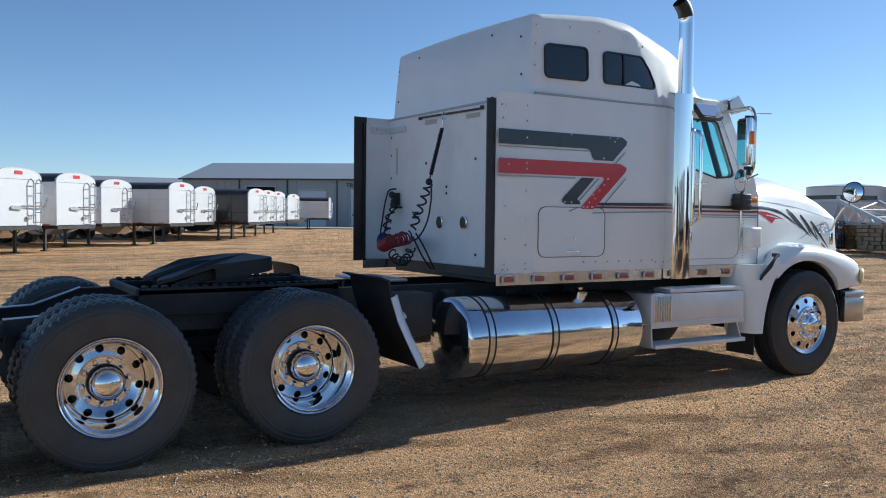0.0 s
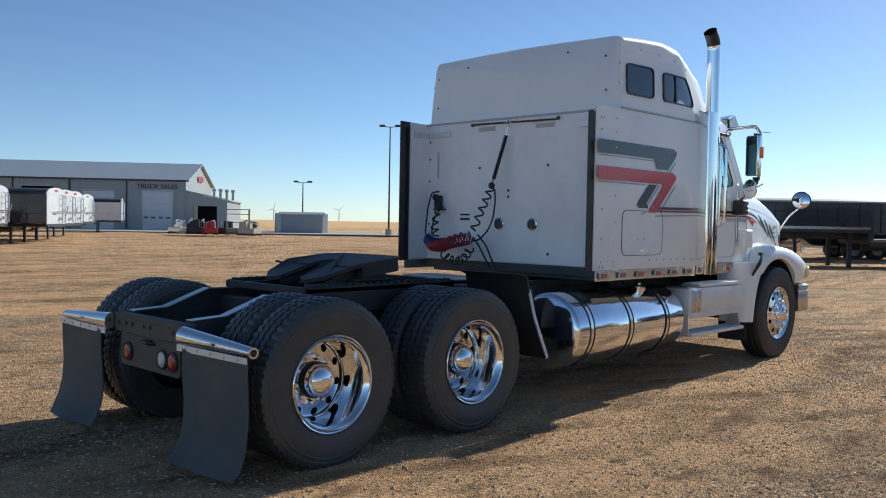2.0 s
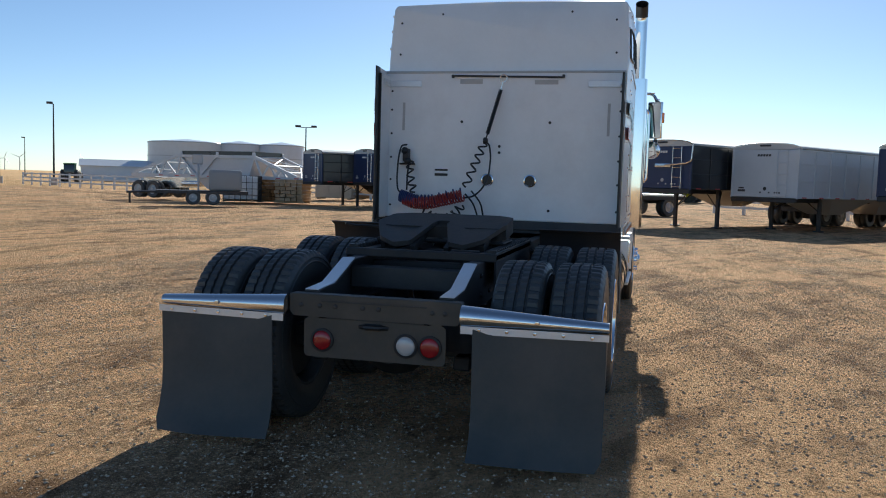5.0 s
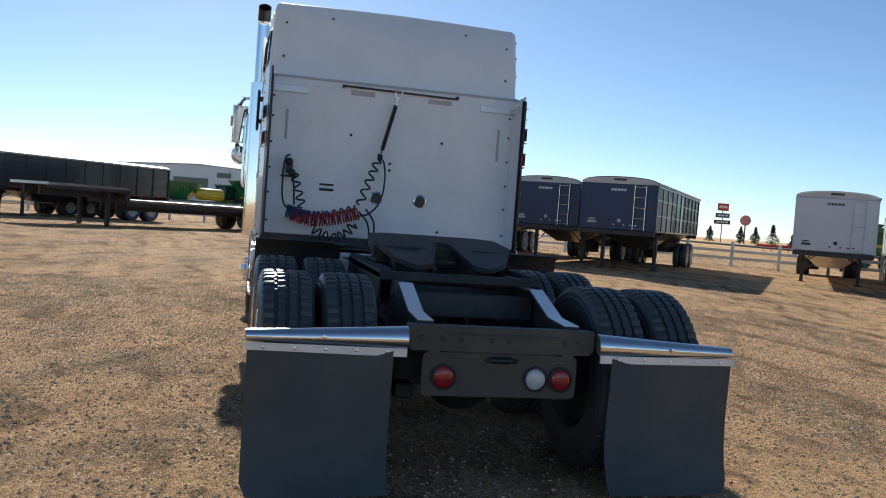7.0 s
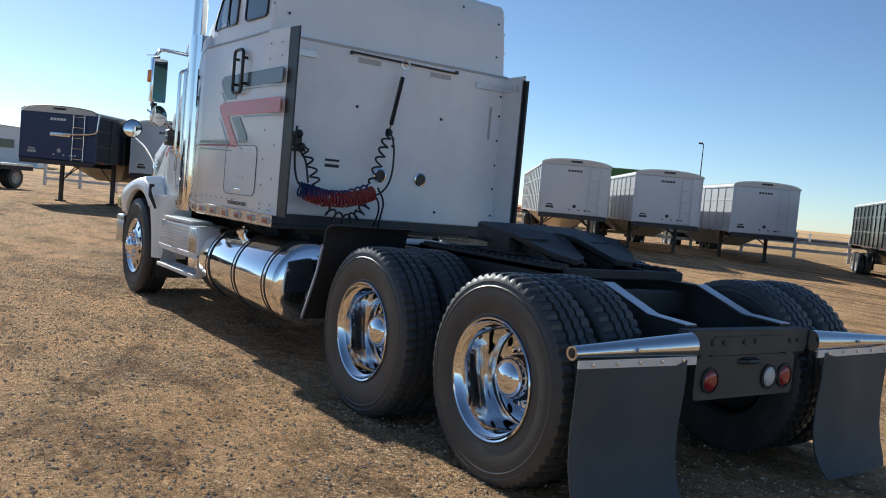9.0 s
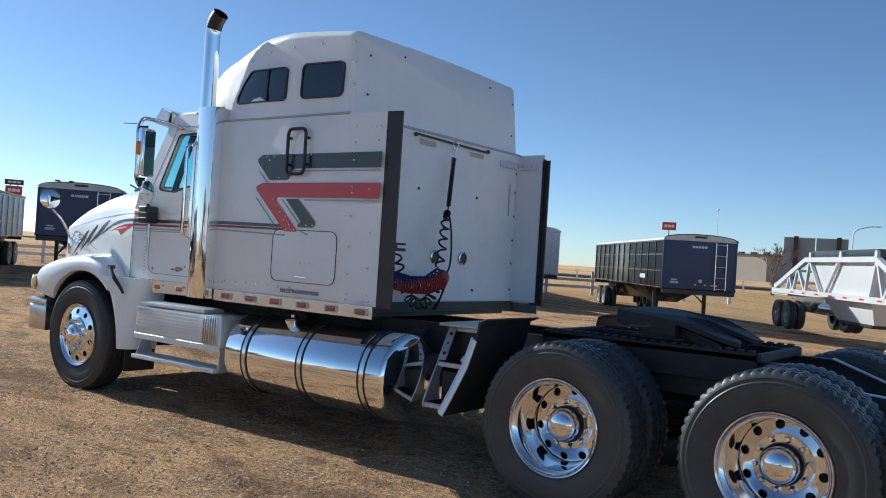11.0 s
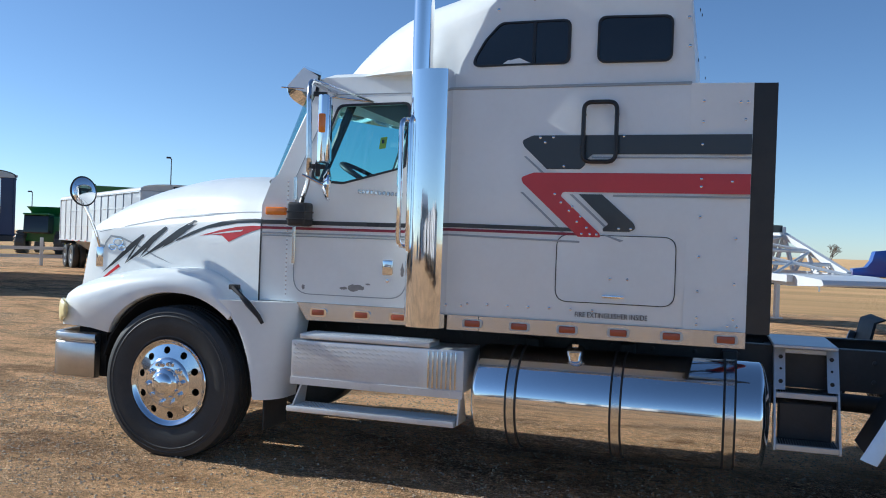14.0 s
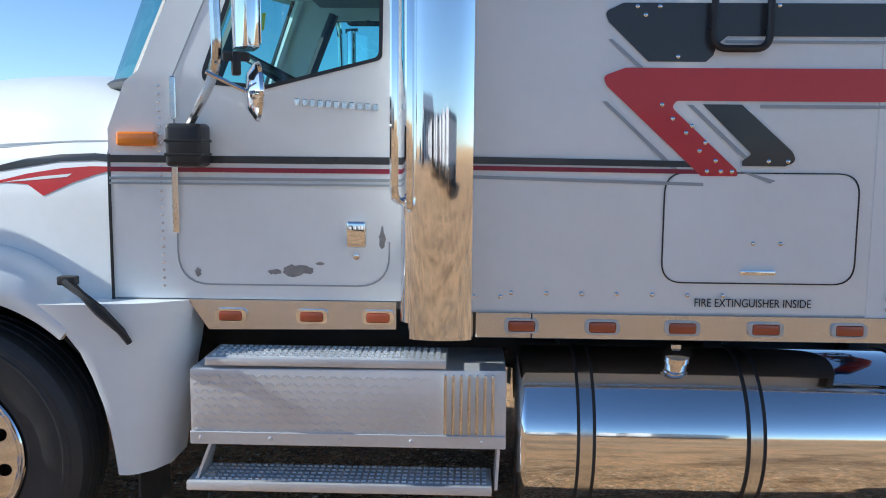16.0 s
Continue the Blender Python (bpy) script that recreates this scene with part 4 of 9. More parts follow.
    for line in ([(xt, 0.135, 1.88), (xt, 0.095, 1.85), (xt - 0.01, 0.075, 1.74), (xt - 0.03, 0.085, 1.56), (xo + 0.02, 0.13, 1.44), (xo, 0.22, 1.355), (xo, 0.32, 1.34)],
                 [(xo, 0.30, 1.38), (xo, 0.22, 1.30), (xo + 0.04, 0.19, 1.20), (X - 0.06, 0.18, 1.08)], [(xo, 0.24, 1.41), (xo + 0.03, 0.15, 1.30), (X - 0.05, 0.13, 1.08)],
                 [(X - 0.03, 0.93, 1.84), (X - 0.10, 0.965, 1.83), (xo + 0.06, 0.985, 1.70), (xo + 0.03, 0.985, 1.50), (xo, 0.965, 1.39), (xo, 0.88, 1.335)],
                 [(X - 0.03, 0.90, 1.66), (xo + 0.05, 0.885, 1.58), (xo, 0.875, 1.40)]):
        bm = bmesh.new()
        tube(bm, bend(line, 0.06, 4), 0.0085, 7)
        part("hose_lead", bm, M["hose_black"], TRUCK)
    bm = bmesh.new()
    box(bm, X - 0.075, X - 0.002, 0.90, 0.96, 1.68, 1.80, 0.008, 2)
    lathe(bm, [(0.030, 0), (0.034, 0.01), (0.034, 0.03), (0.02, 0.045), (0, 0.05)], 16, pose(X - 0.06, 0.935, 1.78, 0, -90, 0))
    lathe(bm, [(0.030, 0), (0.034, 0.01), (0.034, 0.03), (0.02, 0.045), (0, 0.05)], 16, pose(X - 0.06, 0.905, 1.68, 0, -90, 0))
    box(bm, X - 0.05, X - 0.002, 0.85, 1.0, 1.645, 1.662, 0.003, 1)
    part("hose_coupling", bm, M["hose_black"], TRUCK, "black hose coupling bracket")
    bm = bmesh.new()
    lathe(bm, [(0.030, -0.02), (0.034, 0.0), (0.022, 0.02), (0, 0.024)], 14, pose(X - 0.114, 0.132, 1.885, 90))
    part("hose_clamp", bm, M["hose_black"], TRUCK)
    # two round vents
    for y in (0.125, -0.285):
        bm = bmesh.new()
        lathe(bm, [(0.046, 0.0), (0.058, 0.003), (0.060, 0.010), (0.048, 0.014), (0.046, 0.004)], 28, pose(X, y, 1.518, 0, -90, 0))
        vent = part("vent", bm, M["stainless"], TRUCK, "round vent with metal rim")
        bm = bmesh.new()
        lathe(bm, [(0.046, 0.004), (0.0, 0.005)], 20, pose(X, y, 1.518, 0, -90, 0))
        for k in range(5):
            zz = 1.486 + 0.016 * k
            hw = math.sqrt(max(0.0, 0.044 ** 2 - (zz - 1.518) ** 2))
            box(bm, X - 0.008, X - 0.003, y - hw, y + hw, zz - 0.002, zz + 0.002)
        part("vent_grille", bm, M["tail_plate"], vent)
    # warning plate, tape residue
    for z0, z1, mm in ((1.594, 1.612, "letters"), (1.572, 1.591, "paint"), (1.545, 1.569, "letters")):
        bm = bmesh.new()
        box(bm, X - 0.004, X, 0.52, 0.65, z0, z1, 0.003, 1)
        part("warning_label", bm, M[mm], TRUCK)
    for y0, y1, z0, z1 in ((0.42, 0.20, 2.43, 2.475), (-0.30, -0.52, 2.425, 2.465), (0.99, 0.965, 1.98, 2.25), (-0.985, -1.01, 1.95, 2.25)):
        bm = bmesh.new()
        box(bm, X - 0.002, X, min(y0, y1), max(y0, y1), z0, z1)
        part("tape_residue", bm, M["putty"], TRUCK)
    # dark skirt below the back wall
    bm = bmesh.new()
    box(bm, BACK - 0.010, BACK + 0.02, -1.15, 1.15, 1.05, 1.135, 0.004, 1)
    box(bm, BACK + 0.02, FRONT, -1.05, 1.05, 1.02, 1.12)
    part("floor_frame", bm, M["chassis"], TRUCK)


back_wall()


# ---- frame, fifth wheel, tail ----
def chassis():
    for s in (1, -1):
        # rail: channel tapering at the rear
        bm = bmesh.new()
        side = [(-0.53, 0.77), (-0.53, 0.862), (-0.28, 0.875), (0.05, 0.995), (6.9, 0.99), (7.25, 0.93), (7.25, 0.74), (0.0, 0.73)]
        prism(bm, side, s * 0.425, s * 0.433)
        prism(bm, [(-0.53, 0.855), (-0.28, 0.868), (0.05, 0.988), (6.9, 0.983), (6.9, 0.992), (0.05, 0.997), (-0.28, 0.877), (-0.53, 0.864)], s * 0.345, s * 0.425)
        prism(bm, [(-0.45, 0.772), (0.0, 0.730), (7.2, 0.738), (7.2, 0.747), (0.0, 0.739), (-0.45, 0.781)], s * 0.345, s * 0.425)
        rail = part("frame_rail", bm, M["chassis"], TRUCK, "black steel frame rail, dusty")
        # bright sloping cap on the tail of the rail
        bm = bmesh.new()
        prism(bm, [(-0.53, 0.866), (-0.28, 0.879), (0.05, 0.999), (0.05, 1.003), (-0.285, 0.883), (-0.53, 0.870)], s * 0.350, s * 0.430)
        part("rail_cap", bm, M["alu_plate"], rail)
        bm = bmesh.new()
        for k in range(22):
            x = 0.15 + 0.27 * k
            for z in (0.80, 0.92):
                lathe(bm, [(0.016, 0), (0.016, 0.012), (0.008, 0.016), (0, 0.016)], 6, pose(x, s * 0.433, z, -90 * s))
        part("rail_bolts", bm, M["chassis"], rail, kind="stuff")
    # cross members, axles, driveline
    for x in (0.22, 0.66, 1.75, 2.6, 3.6, 4.6, 5.6):
        bm = bmesh.new()
        box(bm, x - 0.05, x + 0.05, -0.42, 0.42, 0.80, 0.94, 0.008, 1)
        part("cross_member", bm, M["chassis"], TRUCK)
    for x in (0.0, 1.31):
        bm = bmesh.new()
        box(bm, x - 0.07, x + 0.07, -0.85, 0.85, 0.445, 0.585, 0.02, 2)
        lathe(bm, [(0, -0.19), (0.12, -0.18), (0.20, -0.08), (0.22, 0.0), (0.20, 0.08), (0.12, 0.17), (0.06, 0.20), (0.05, 0.34), (0, 0.34)], 24, pose(x, 0.05, 0.52, 0, 90, 0))
        part("drive_axle", bm, M["grease"], TRUCK)
        for s in (1, -1):
            bm = bmesh.new()
            lathe(bm, [(0.0, -0.10), (0.12, -0.09), (0.13, 0), (0.12, 0.09), (0, 0.10)], 20, pose(x - 0.22, s * 0.43, 0.62))
            box(bm, x - 0.30, x + 0.35, s * 0.38, s * 0.48, 0.42, 0.50, 0.01, 1)
            part("air_spring", bm, M["rubber"], TRUCK)
            bm = bmesh.new()
            lathe(bm, [(0.0, -0.08), (0.075, -0.075), (0.08, 0), (0.075, 0.07), (0.03, 0.10), (0.02, 0.2), (0, 0.2)], 18, pose(x + 0.25, s * 0.30, 0.62, 0, 80, 0))
            part("brake_chamber", bm, M["chassis"], TRUCK)
    bm = bmesh.new()
    tube(bm, [(0.3, 0.02, 0.56), (1.05, 0.02, 0.56)], 0.055, 12)
    tube(bm, [(1.5, 0.02, 0.58), (4.6, 0.02, 0.68)], 0.06, 12)
    part("drive_shaft", bm, M["chassis"], TRUCK)
    bm = bmesh.new()
    box(bm, 4.5, 6.7, -0.42, 0.42, 0.55, 1.15, 0.06, 2)
    tube(bm, [(6.625, -0.9, 0.47), (6.625, 0.9, 0.47)], 0.06, 10)
    part("engine_block", bm, M["grease"], TRUCK)
    # tail: cross member, light plate, lights
    bm = bmesh.new()
    prism(bm, rounded([(-0.465, 0.760), (0.465, 0.760), (0.490, 0.79), (0.490, 0.885), (-0.490, 0.885), (-0.490, 0.79)], 0.012, 3), -0.575, -0.50, "x", 0.004, 1)
    tail = part("tail_beam", bm, M["tail_plate"], TRUCK, "dusty dark tail cross member with round lamps")
    bm = bmesh.new()
    box(bm, -0.582, -0.574, -0.30, 0.30, 0.845, 0.853)
    for y in (0.31, 0.22, 0.06, -0.03, -0.33, -0.40, 0.42):
        lathe(bm, [(0.014, 0), (0.014, 0.008), (0.007, 0.011), (0, 0.011)], 6, pose(-0.574, y, 0.822, 0, -90, 0))
    box(bm, -0.560, -0.548, -0.28, 0.28, 0.735, 0.757)
    part("beam_bolts", bm, M["chassis"], tail, kind="stuff")
    bm = bmesh.new()
    plate(bm, [rounded([(-0.405, 0.535), (0.405, 0.535), (0.405, 0.752), (-0.405, 0.752)], 0.03, 3), circle(0.295, 0.632, 0.058, 24), circle(-0.320, 0.632, 0.058, 24), circle(-0.185, 0.632, 0.058, 24)], -0.565, 0.008, "x")
    box(bm, -0.566, -0.520, 0.32, 0.38, 0.735, 0.775)
    box(bm, -0.566, -0.520, -0.38, -0.32, 0.735, 0.775)
    lp = part("lamp_plate", bm, M["tail_plate"], TRUCK, "dusty steel plate holding tail lamps")
    for y, mm, lb in ((0.295, "red_lens", "round red tail lamp"), (-0.320, "red_lens", "round red tail lamp"), (-0.185, "clear_lens", "round clear reversing lamp")):
        bm = bmesh.new()
        lathe(bm, [(0.066, 0.0), (0.066, 0.010), (0.054, 0.014), (0.052, 0.004)], 28, pose(-0.566, y, 0.632, 0, -90, 0))
        g = part("grommet", bm, M["rubber"], lp)
        bm = bmesh.new()
        lathe(bm, [(0.054, 0.0), (0.053, 0.012), (0.046, 0.018), (0.030, 0.022), (0, 0.024)], 28, pose(-0.562, y, 0.632, 0, -90, 0))
        part("lens", bm, M[mm], lp, lb)
    bm = bmesh.new()
    tube(bm, [(-0.56, 0.08, 0.72), (-0.60, 0.04, 0.725), (-0.60, -0.04, 0.725), (-0.56, -0.08, 0.72)], 0.012, 6)
    box(bm, -0.585, -0.555, -0.05, 0.05, 0.705, 0.74, 0.004, 1)
    part("plate_lamp", bm, M["dark_trim"], lp)
    for ob in (tail, lp):
        ob.location = (-0.032, 0, -0.032)
    for s in (1, -1):
        # hanger: tapered bright bar, a dark disc put for the shade in its open end
        bm = bmesh.new()
        rings = []
        for k in range(9):
            t = k / 8
            y = s * (0.495 + 0.765 * t)
            h = 0.065 * (1 - t) + 0.032 * t
            zc = 0.815 - 0.012 * t
            d = 0.055 * (1 - t) + 0.034 * t
            rings.append([(-0.59 + d * math.cos(a), y, zc + h * math.sin(a)) for a in [2 * math.pi * j / 16 for j in range(16)]])
        loft(bm, rings)
        hang = part("mud_flap_hanger", bm, M["stainless"], TRUCK, "bright tapered mud flap hanger")
        bm = bmesh.new()
        ys = sorted((s * 0.56, s * 1.235))
        prism(bm, [(s * 0.50, 0.735), (s * 1.262, 0.745), (s * 1.262, 0.780), (s * 0.50, 0.775)], -0.640, -0.632, "x")
        part("clamp_strip", bm, M["alu_plate"], hang)
        bm = bmesh.new()
        for k in range(5):
            lathe(bm, [(0.010, 0), (0.009, 0.006), (0, 0.008)], 8, pose(-0.641, s * (0.60 + 0.145 * k), 0.760, 0, -90, 0))
        lathe(bm, [(0.013, 0), (0.012, 0.006), (0, 0.008)], 8, pose(-0.640, s * 0.90, 0.815, 0, -90, 0))
        part("screws", bm, M["stainless"], hang, kind="stuff")
        bm = bmesh.new()
        lathe(bm, [(0.022, 0.0), (0.0, 0.001)], 14, pose(-0.59, s * 1.2605, 0.803, -90 * s))
        part("bar_end", bm, M["dark_trim"], hang)
        hang.location = (-0.032, 0, -0.032)
        # flap, hanging with a bend at its foot
        bm = bmesh.new()
        rows = [(0.765, 0.0), (0.62, -0.008), (0.46, -0.004), (0.32, -0.012), (0.22, -0.035), (0.14, -0.075), (0.085, -0.125)]
        rr = []
        for z, dx in rows:
            line = []
            for j in range(9):
                t = j / 8
                y = s * (0.565 + (0.685 - (0.03 if z < 0.1 else 0)) * t)
                x = -0.628 + dx * (0.7 + 0.3 * math.sin(3 * t + (0 if s > 0 else 1.0))) + 0.012 * math.sin(5 * t + z * 6)
                line.append((x, y, z))
            rr.append([(x, y, z) for x, y, z in line] + [(x + 0.009, y, z) for x, y, z in reversed(line)])
        loft(bm, rr)
        part("mud_flap", bm, M["flap"], TRUCK, "grey-black rubber mud flap, curled at its foot", 60).location = (-0.032, 0, -0.032)


chassis()


def fifth_wheel():
    # slide rails with teeth
    for s in (1, -1):
        bm = bmesh.new()
        box(bm, 0.30, 1.80, s * 0.36, s * 0.50, 1.0, 1.035, 0.004, 1)
        box(bm, 0.30, 1.80, s * 0.485, s * 0.50, 0.85, 1.05, 0.004, 1)
        sl = part("slide_rail", bm, M["grease"], TRUCK, "black toothed slide rail")
        for k in range(21):
            x = 0.33 + 0.070 * k
            bm = bmesh.new()
            box(bm, x, x + 0.036, s * 0.43, s * 0.495, 1.034, 1.064, 0.004, 1)
            part("tooth", bm, M["grease"], sl)
    for x0, x1, yy, z0, z1, nm in ((0.28, 0.33, 0.50, 0.99, 1.045, "slide_stop"), (1.76, 1.81, 0.50, 0.985, 1.05, "slide_stop"), (0.78, 1.16, 0.46, 1.066, 1.085, "slide_carriage")):
        bm = bmesh.new()
        box(bm, x0, x1, -yy, yy, z0, z1, 0.008, 1)
        part(nm, bm, M["grease"], TRUCK)
    # pivot saddles
    fw = new("fifth_wheel")
    fw.parent = TRUCK
    fw.matrix_basis = pose(0.97, 0.0, 1.185, 0, -6, 0)
    fw.empty_display_size = 0.1
    tagged(fw, "greasy black fifth wheel coupling plate")
    # top plate, broad and rounded in front, two ramps and an open throat to the rear
    outl = rounded([(0.36, -0.33), (0.36, 0.33), (0.24, 0.455), (-0.12, 0.465), (-0.40, 0.36), (-0.50, 0.24), (-0.46, 0.13), (-0.16, 0.052), (-0.02, 0.045), (-0.02, -0.045), (-0.16, -0.052), (-0.46, -0.13), (-0.50, -0.24), (-0.40, -0.36), (-0.12, -0.465), (0.24, -0.455)],
                   [0.10, 0.10, 0.10, 0.15, 0.10, 0.04, 0.04, 0.02, 0.04, 0.04, 0.02, 0.04, 0.04, 0.10, 0.15, 0.10], 5)
    bm = bmesh.new()
    prism(bm, outl, 0.0, 0.030, "z")
    for v in bm.verts:
        v.co.z -= 0.085 * max(0.0, (-v.co.x - 0.16)) / 0.34 + 0.05 * max(0.0, v.co.x - 0.24)
    part("top_plate", bm, M["grease"], fw)
    # downturned skirt under the plate's edge
    bm = bmesh.new()
    front = [p for p in outl if p[0] > -0.13]
    k0 = max(range(len(front)), key=lambda k: (Vector(front[k]) - Vector(front[k - 1])).length)
    front = front[k0:] + front[:k0]
    front = [p for p in front if abs(p[1]) > 0.06 or p[0] > 0.1]
    loft(bm, [[(x, y, 0.002), (x * 0.97, y * 0.97, 0.002), (x * 0.97, y * 0.97, -0.075), (x, y, -0.075)] for x, y in front])
    part("plate_skirt", bm, M["grease"], fw)
    for s in (1, -1):
        for y0, y1, rib in ((0.10, 0.13, [(-0.10, -0.07), (-0.44, -0.13), (-0.46, -0.085), (-0.10, -0.002)]), (0.33, 0.36, [(-0.10, -0.08), (-0.38, -0.12), (-0.40, -0.075), (-0.10, -0.002)])):
            part("plate_rib", prism(bmesh.new(), rib, s * y0, s * y1), M["grease"], fw)
        part("pivot_saddle", box(bmesh.new(), -0.13, 0.13, *sorted((s * 0.36, s * 0.44)), -0.15, -0.002, 0.02, 2), M["grease"], fw)
    bm = bmesh.new()
    tube(bm, bend([(0.1, 0.42, -0.06), (0.12, 0.62, -0.05), (-0.02, 0.68, -0.03), (-0.06, 0.74, -0.01)], 0.04), 0.010, 6)
    part("release_handle", bm, M["chassis"], fw)


fifth_wheel()


def side_gear():
    for s in (1, -1):
        # polished tank with straps
        bm = bmesh.new()
        r, yc, zc = 0.325, 0.868, 0.605
        e, g = (0.0, 0.035) if s > 0 else (-0.115, 0.0)
        prof = [(0, 2.668 + e), (0.10, 2.672 + e), (0.20, 2.684 + e), (0.285, 2.704 + e), (r - 0.006, 2.722 + e), (r, 2.738 + e), (r, 4.375 + g), (r - 0.006, 4.395 + g), (0.295, 4.408 + g), (0.20, 4.416 + g), (0, 4.418 + g)]
        lathe(bm, prof, 72, pose(0, s * yc, zc) @ pose(0, 0, 0, 0, 90, 0))
        tank = part("fuel_tank", bm, M["tank"] if s > 0 else M["dented"], TRUCK, "polished round fuel tank with black straps" if s > 0 else "dented polished round fuel tank with black straps", 50)
        for x in (2.90, 3.545, 4.185) if s > 0 else (2.80, 3.425, 4.07):
            for dx in (-0.030, 0.030):
                bm = bmesh.new()
                lathe(bm, [(r + 0.001, x + dx - 0.006), (r + 0.006, x + dx - 0.006), (r + 0.006, x + dx + 0.006), (r + 0.001, x + dx + 0.006)], 56, pose(0, s * yc, zc) @ pose(0, 0, 0, 0, 90, 0), True)
                part("tank_strap", bm, M["rubber"], tank)
            bm = bmesh.new()
            lathe(bm, [(r + 0.0005, x - 0.024), (r + 0.003, x - 0.024), (r + 0.003, x + 0.024), (r + 0.0005, x + 0.024)], 56, pose(0, s * yc, zc) @ pose(0, 0, 0, 0, 90, 0), True)
            part("strap_band", bm, M["stainless"], tank)
            bm = bmesh.new()
            box(bm, x - 0.05, x + 0.05, s * 0.43, s * 0.56, 0.33, 0.95, 0.01, 1)
            part("tank_bracket", bm, M["chassis"], tank)
        bm = bmesh.new()
        lathe(bm, [(0.05, -0.03), (0.05, 0.03), (0.058, 0.032), (0.058, 0.058), (0.05, 0.064), (0, 0.066)], 24, pose(3.82, s * (yc + 0.14), zc + 0.292, -22 * s))
        box(bm, 3.80, 3.84, s * (yc + 0.15) - 0.006, s * (yc + 0.15) + 0.006, zc + 0.345, zc + 0.375, 0.003, 1)
        part("filler_cap", bm, M["chrome"], tank, "chrome filler cap")
        # diamond-plate step box under the cab
        bm = bmesh.new()
        prism(bm, rounded([(4.49, 0.635), (5.70, 0.635), (5.70, 0.895), (4.49, 0.905)], 0.012, 3), s * 0.80, s * 1.185, "y", 0.006, 2)
        sb = part("step_box", bm, M["alu_plate"], TRUCK, "diamond-plate aluminium step box")
        bm = bmesh.new()
        for i in range(40):
            for j in range(8):
                x, z = 4.80 + 0.0225 * i, 0.655 + 0.030 * j
                a = 40 if (i + j) % 2 else -40
                box(bm, -0.010, 0.010, -0.0030, 0.0030, -0.0035, 0.0035, m=pose(x, s * 1.1865, z, 0, a, 0))
        if s > 0:
            part("diamond_pattern", bm, M["alu_plate"], sb, kind="stuff")
        else:
            bm.free()
        bm = bmesh.new()
        for k in range(7):
            box(bm, 4.535 + 0.030 * k, 4.548 + 0.030 * k, s * 1.185, s * 1.198, 0.655, 0.89, 0.005, 2)
        part("box_ribs", bm, M["stainless"], sb)
        bm = bmesh.new()
        box(bm, 4.49, 5.70, s * 1.186, s * 1.194, 0.600, 0.650, 0.002, 1)
        for k in range(5):
            lathe(bm, [(0.009, 0), (0.008, 0.004), (0, 0.006)], 8, pose(4.58 + 0.27 * k, s * 1.194, 0.625, -90 * s))
        part("box_edge", bm, M["alu_plate"], sb)
        ys = sorted((s * 0.98, s * 1.19))
        bm = bmesh.new()
        box(bm, 4.72, 5.64, ys[0], ys[1], 0.908, 0.942, 0.006, 2)
        part("upper_step", bm, M["alu_plate"], sb, "ribbed aluminium tread")
        bm = bmesh.new()
        for k in range(34):
            for j in range(5):
                box(bm, 4.745 + 0.026 * k, 4.761 + 0.026 * k, s * (1.01 + 0.036 * j) - 0.006, s * (1.01 + 0.036 * j) + 0.006, 0.942, 0.948)
        part("step_grip", bm, M["alu_plate"], sb, kind="stuff")
        bm = bmesh.new()
        box(bm, 4.54, 5.72, ys[0] + (0.02 if s > 0 else -0.01), ys[1] + (0.01 if s > 0 else -0.02), 0.415, 0.452, 0.006, 2)
        low = part("lower_step", bm, M["alu_plate"], TRUCK, "low aluminium step hung on side brackets")
        bm = bmesh.new()
        for k in range(44):
            for j in range(5):
                box(bm, 4.56 + 0.026 * k, 4.576 + 0.026 * k, s * (1.02 + 0.036 * j) - 0.006, s * (1.02 + 0.036 * j) + 0.006, 0.452, 0.458)
        part("step_grip", bm, M["alu_plate"], low, kind="stuff")
        for x0, x1 in ((5.70, 5.62), (4.53, 4.52)):
            bm = bmesh.new()
            loft(bm, [[(x0, s * 0.99, 0.43), (x0 - 0.012, s * 0.99, 0.43), (x0 - 0.012, s * 1.175, 0.43), (x0, s * 1.175, 0.43)], [(x1, s * 1.10, 0.64), (x1 - 0.012, s * 1.10, 0.64), (x1 - 0.012, s * 1.165, 0.64), (x1, s * 1.165, 0.64)]])
            part("step_hanger", bm, M["alu_plate"], low)
        # quarter fender ahead of the drive wheels with bright edge
        bm = bmesh.new()
        curve = [(1.80, 1.13), (1.875, 1.10), (1.90, 0.98), (1.96, 0.80), (2.05, 0.62), (2.14, 0.45)]
        rings = []
        for x, z in curve:
            rings.append([(x, s * 0.56, z), (x, s * 1.20, z), (x + 0.018, s * 1.20, z + 0.006), (x + 0.018, s * 0.56, z + 0.006)])
        loft(bm, rings)
        q = part("quarter_fender", bm, M["rubber"], TRUCK, "black quarter fender with bright edge", 60)
        bm = bmesh.new()
        rings = []
        for x, z in curve[2:]:
            rings.append([(x - 0.004, s * 1.200, z), (x - 0.004, s * 1.212, z), (x + 0.040, s * 1.196, z + 0.012), (x + 0.074, s * 1.160, z + 0.020), (x + 0.070, s * 1.152, z + 0.020)])
        loft(bm, rings)
        part("fender_edge", bm, M["alu_plate"], q, "bright curved fender edge", 60)
        bm = bmesh.new()
        lathe(bm, [(0.030, 0), (0.030, 0.085), (0.024, 0.095), (0, 0.098)], 16, pose(1.985, s * 1.09, 0.80, 0, 62, 20 * s))
        part("fender_mount", bm, M["alu_plate"], q, "round bright mounting stub")
    # deck plate on the frame
    bm = bmesh.new()
    box(bm, 2.27, 2.645, -0.10, 0.62, 0.998, 1.022, 0.006, 1)
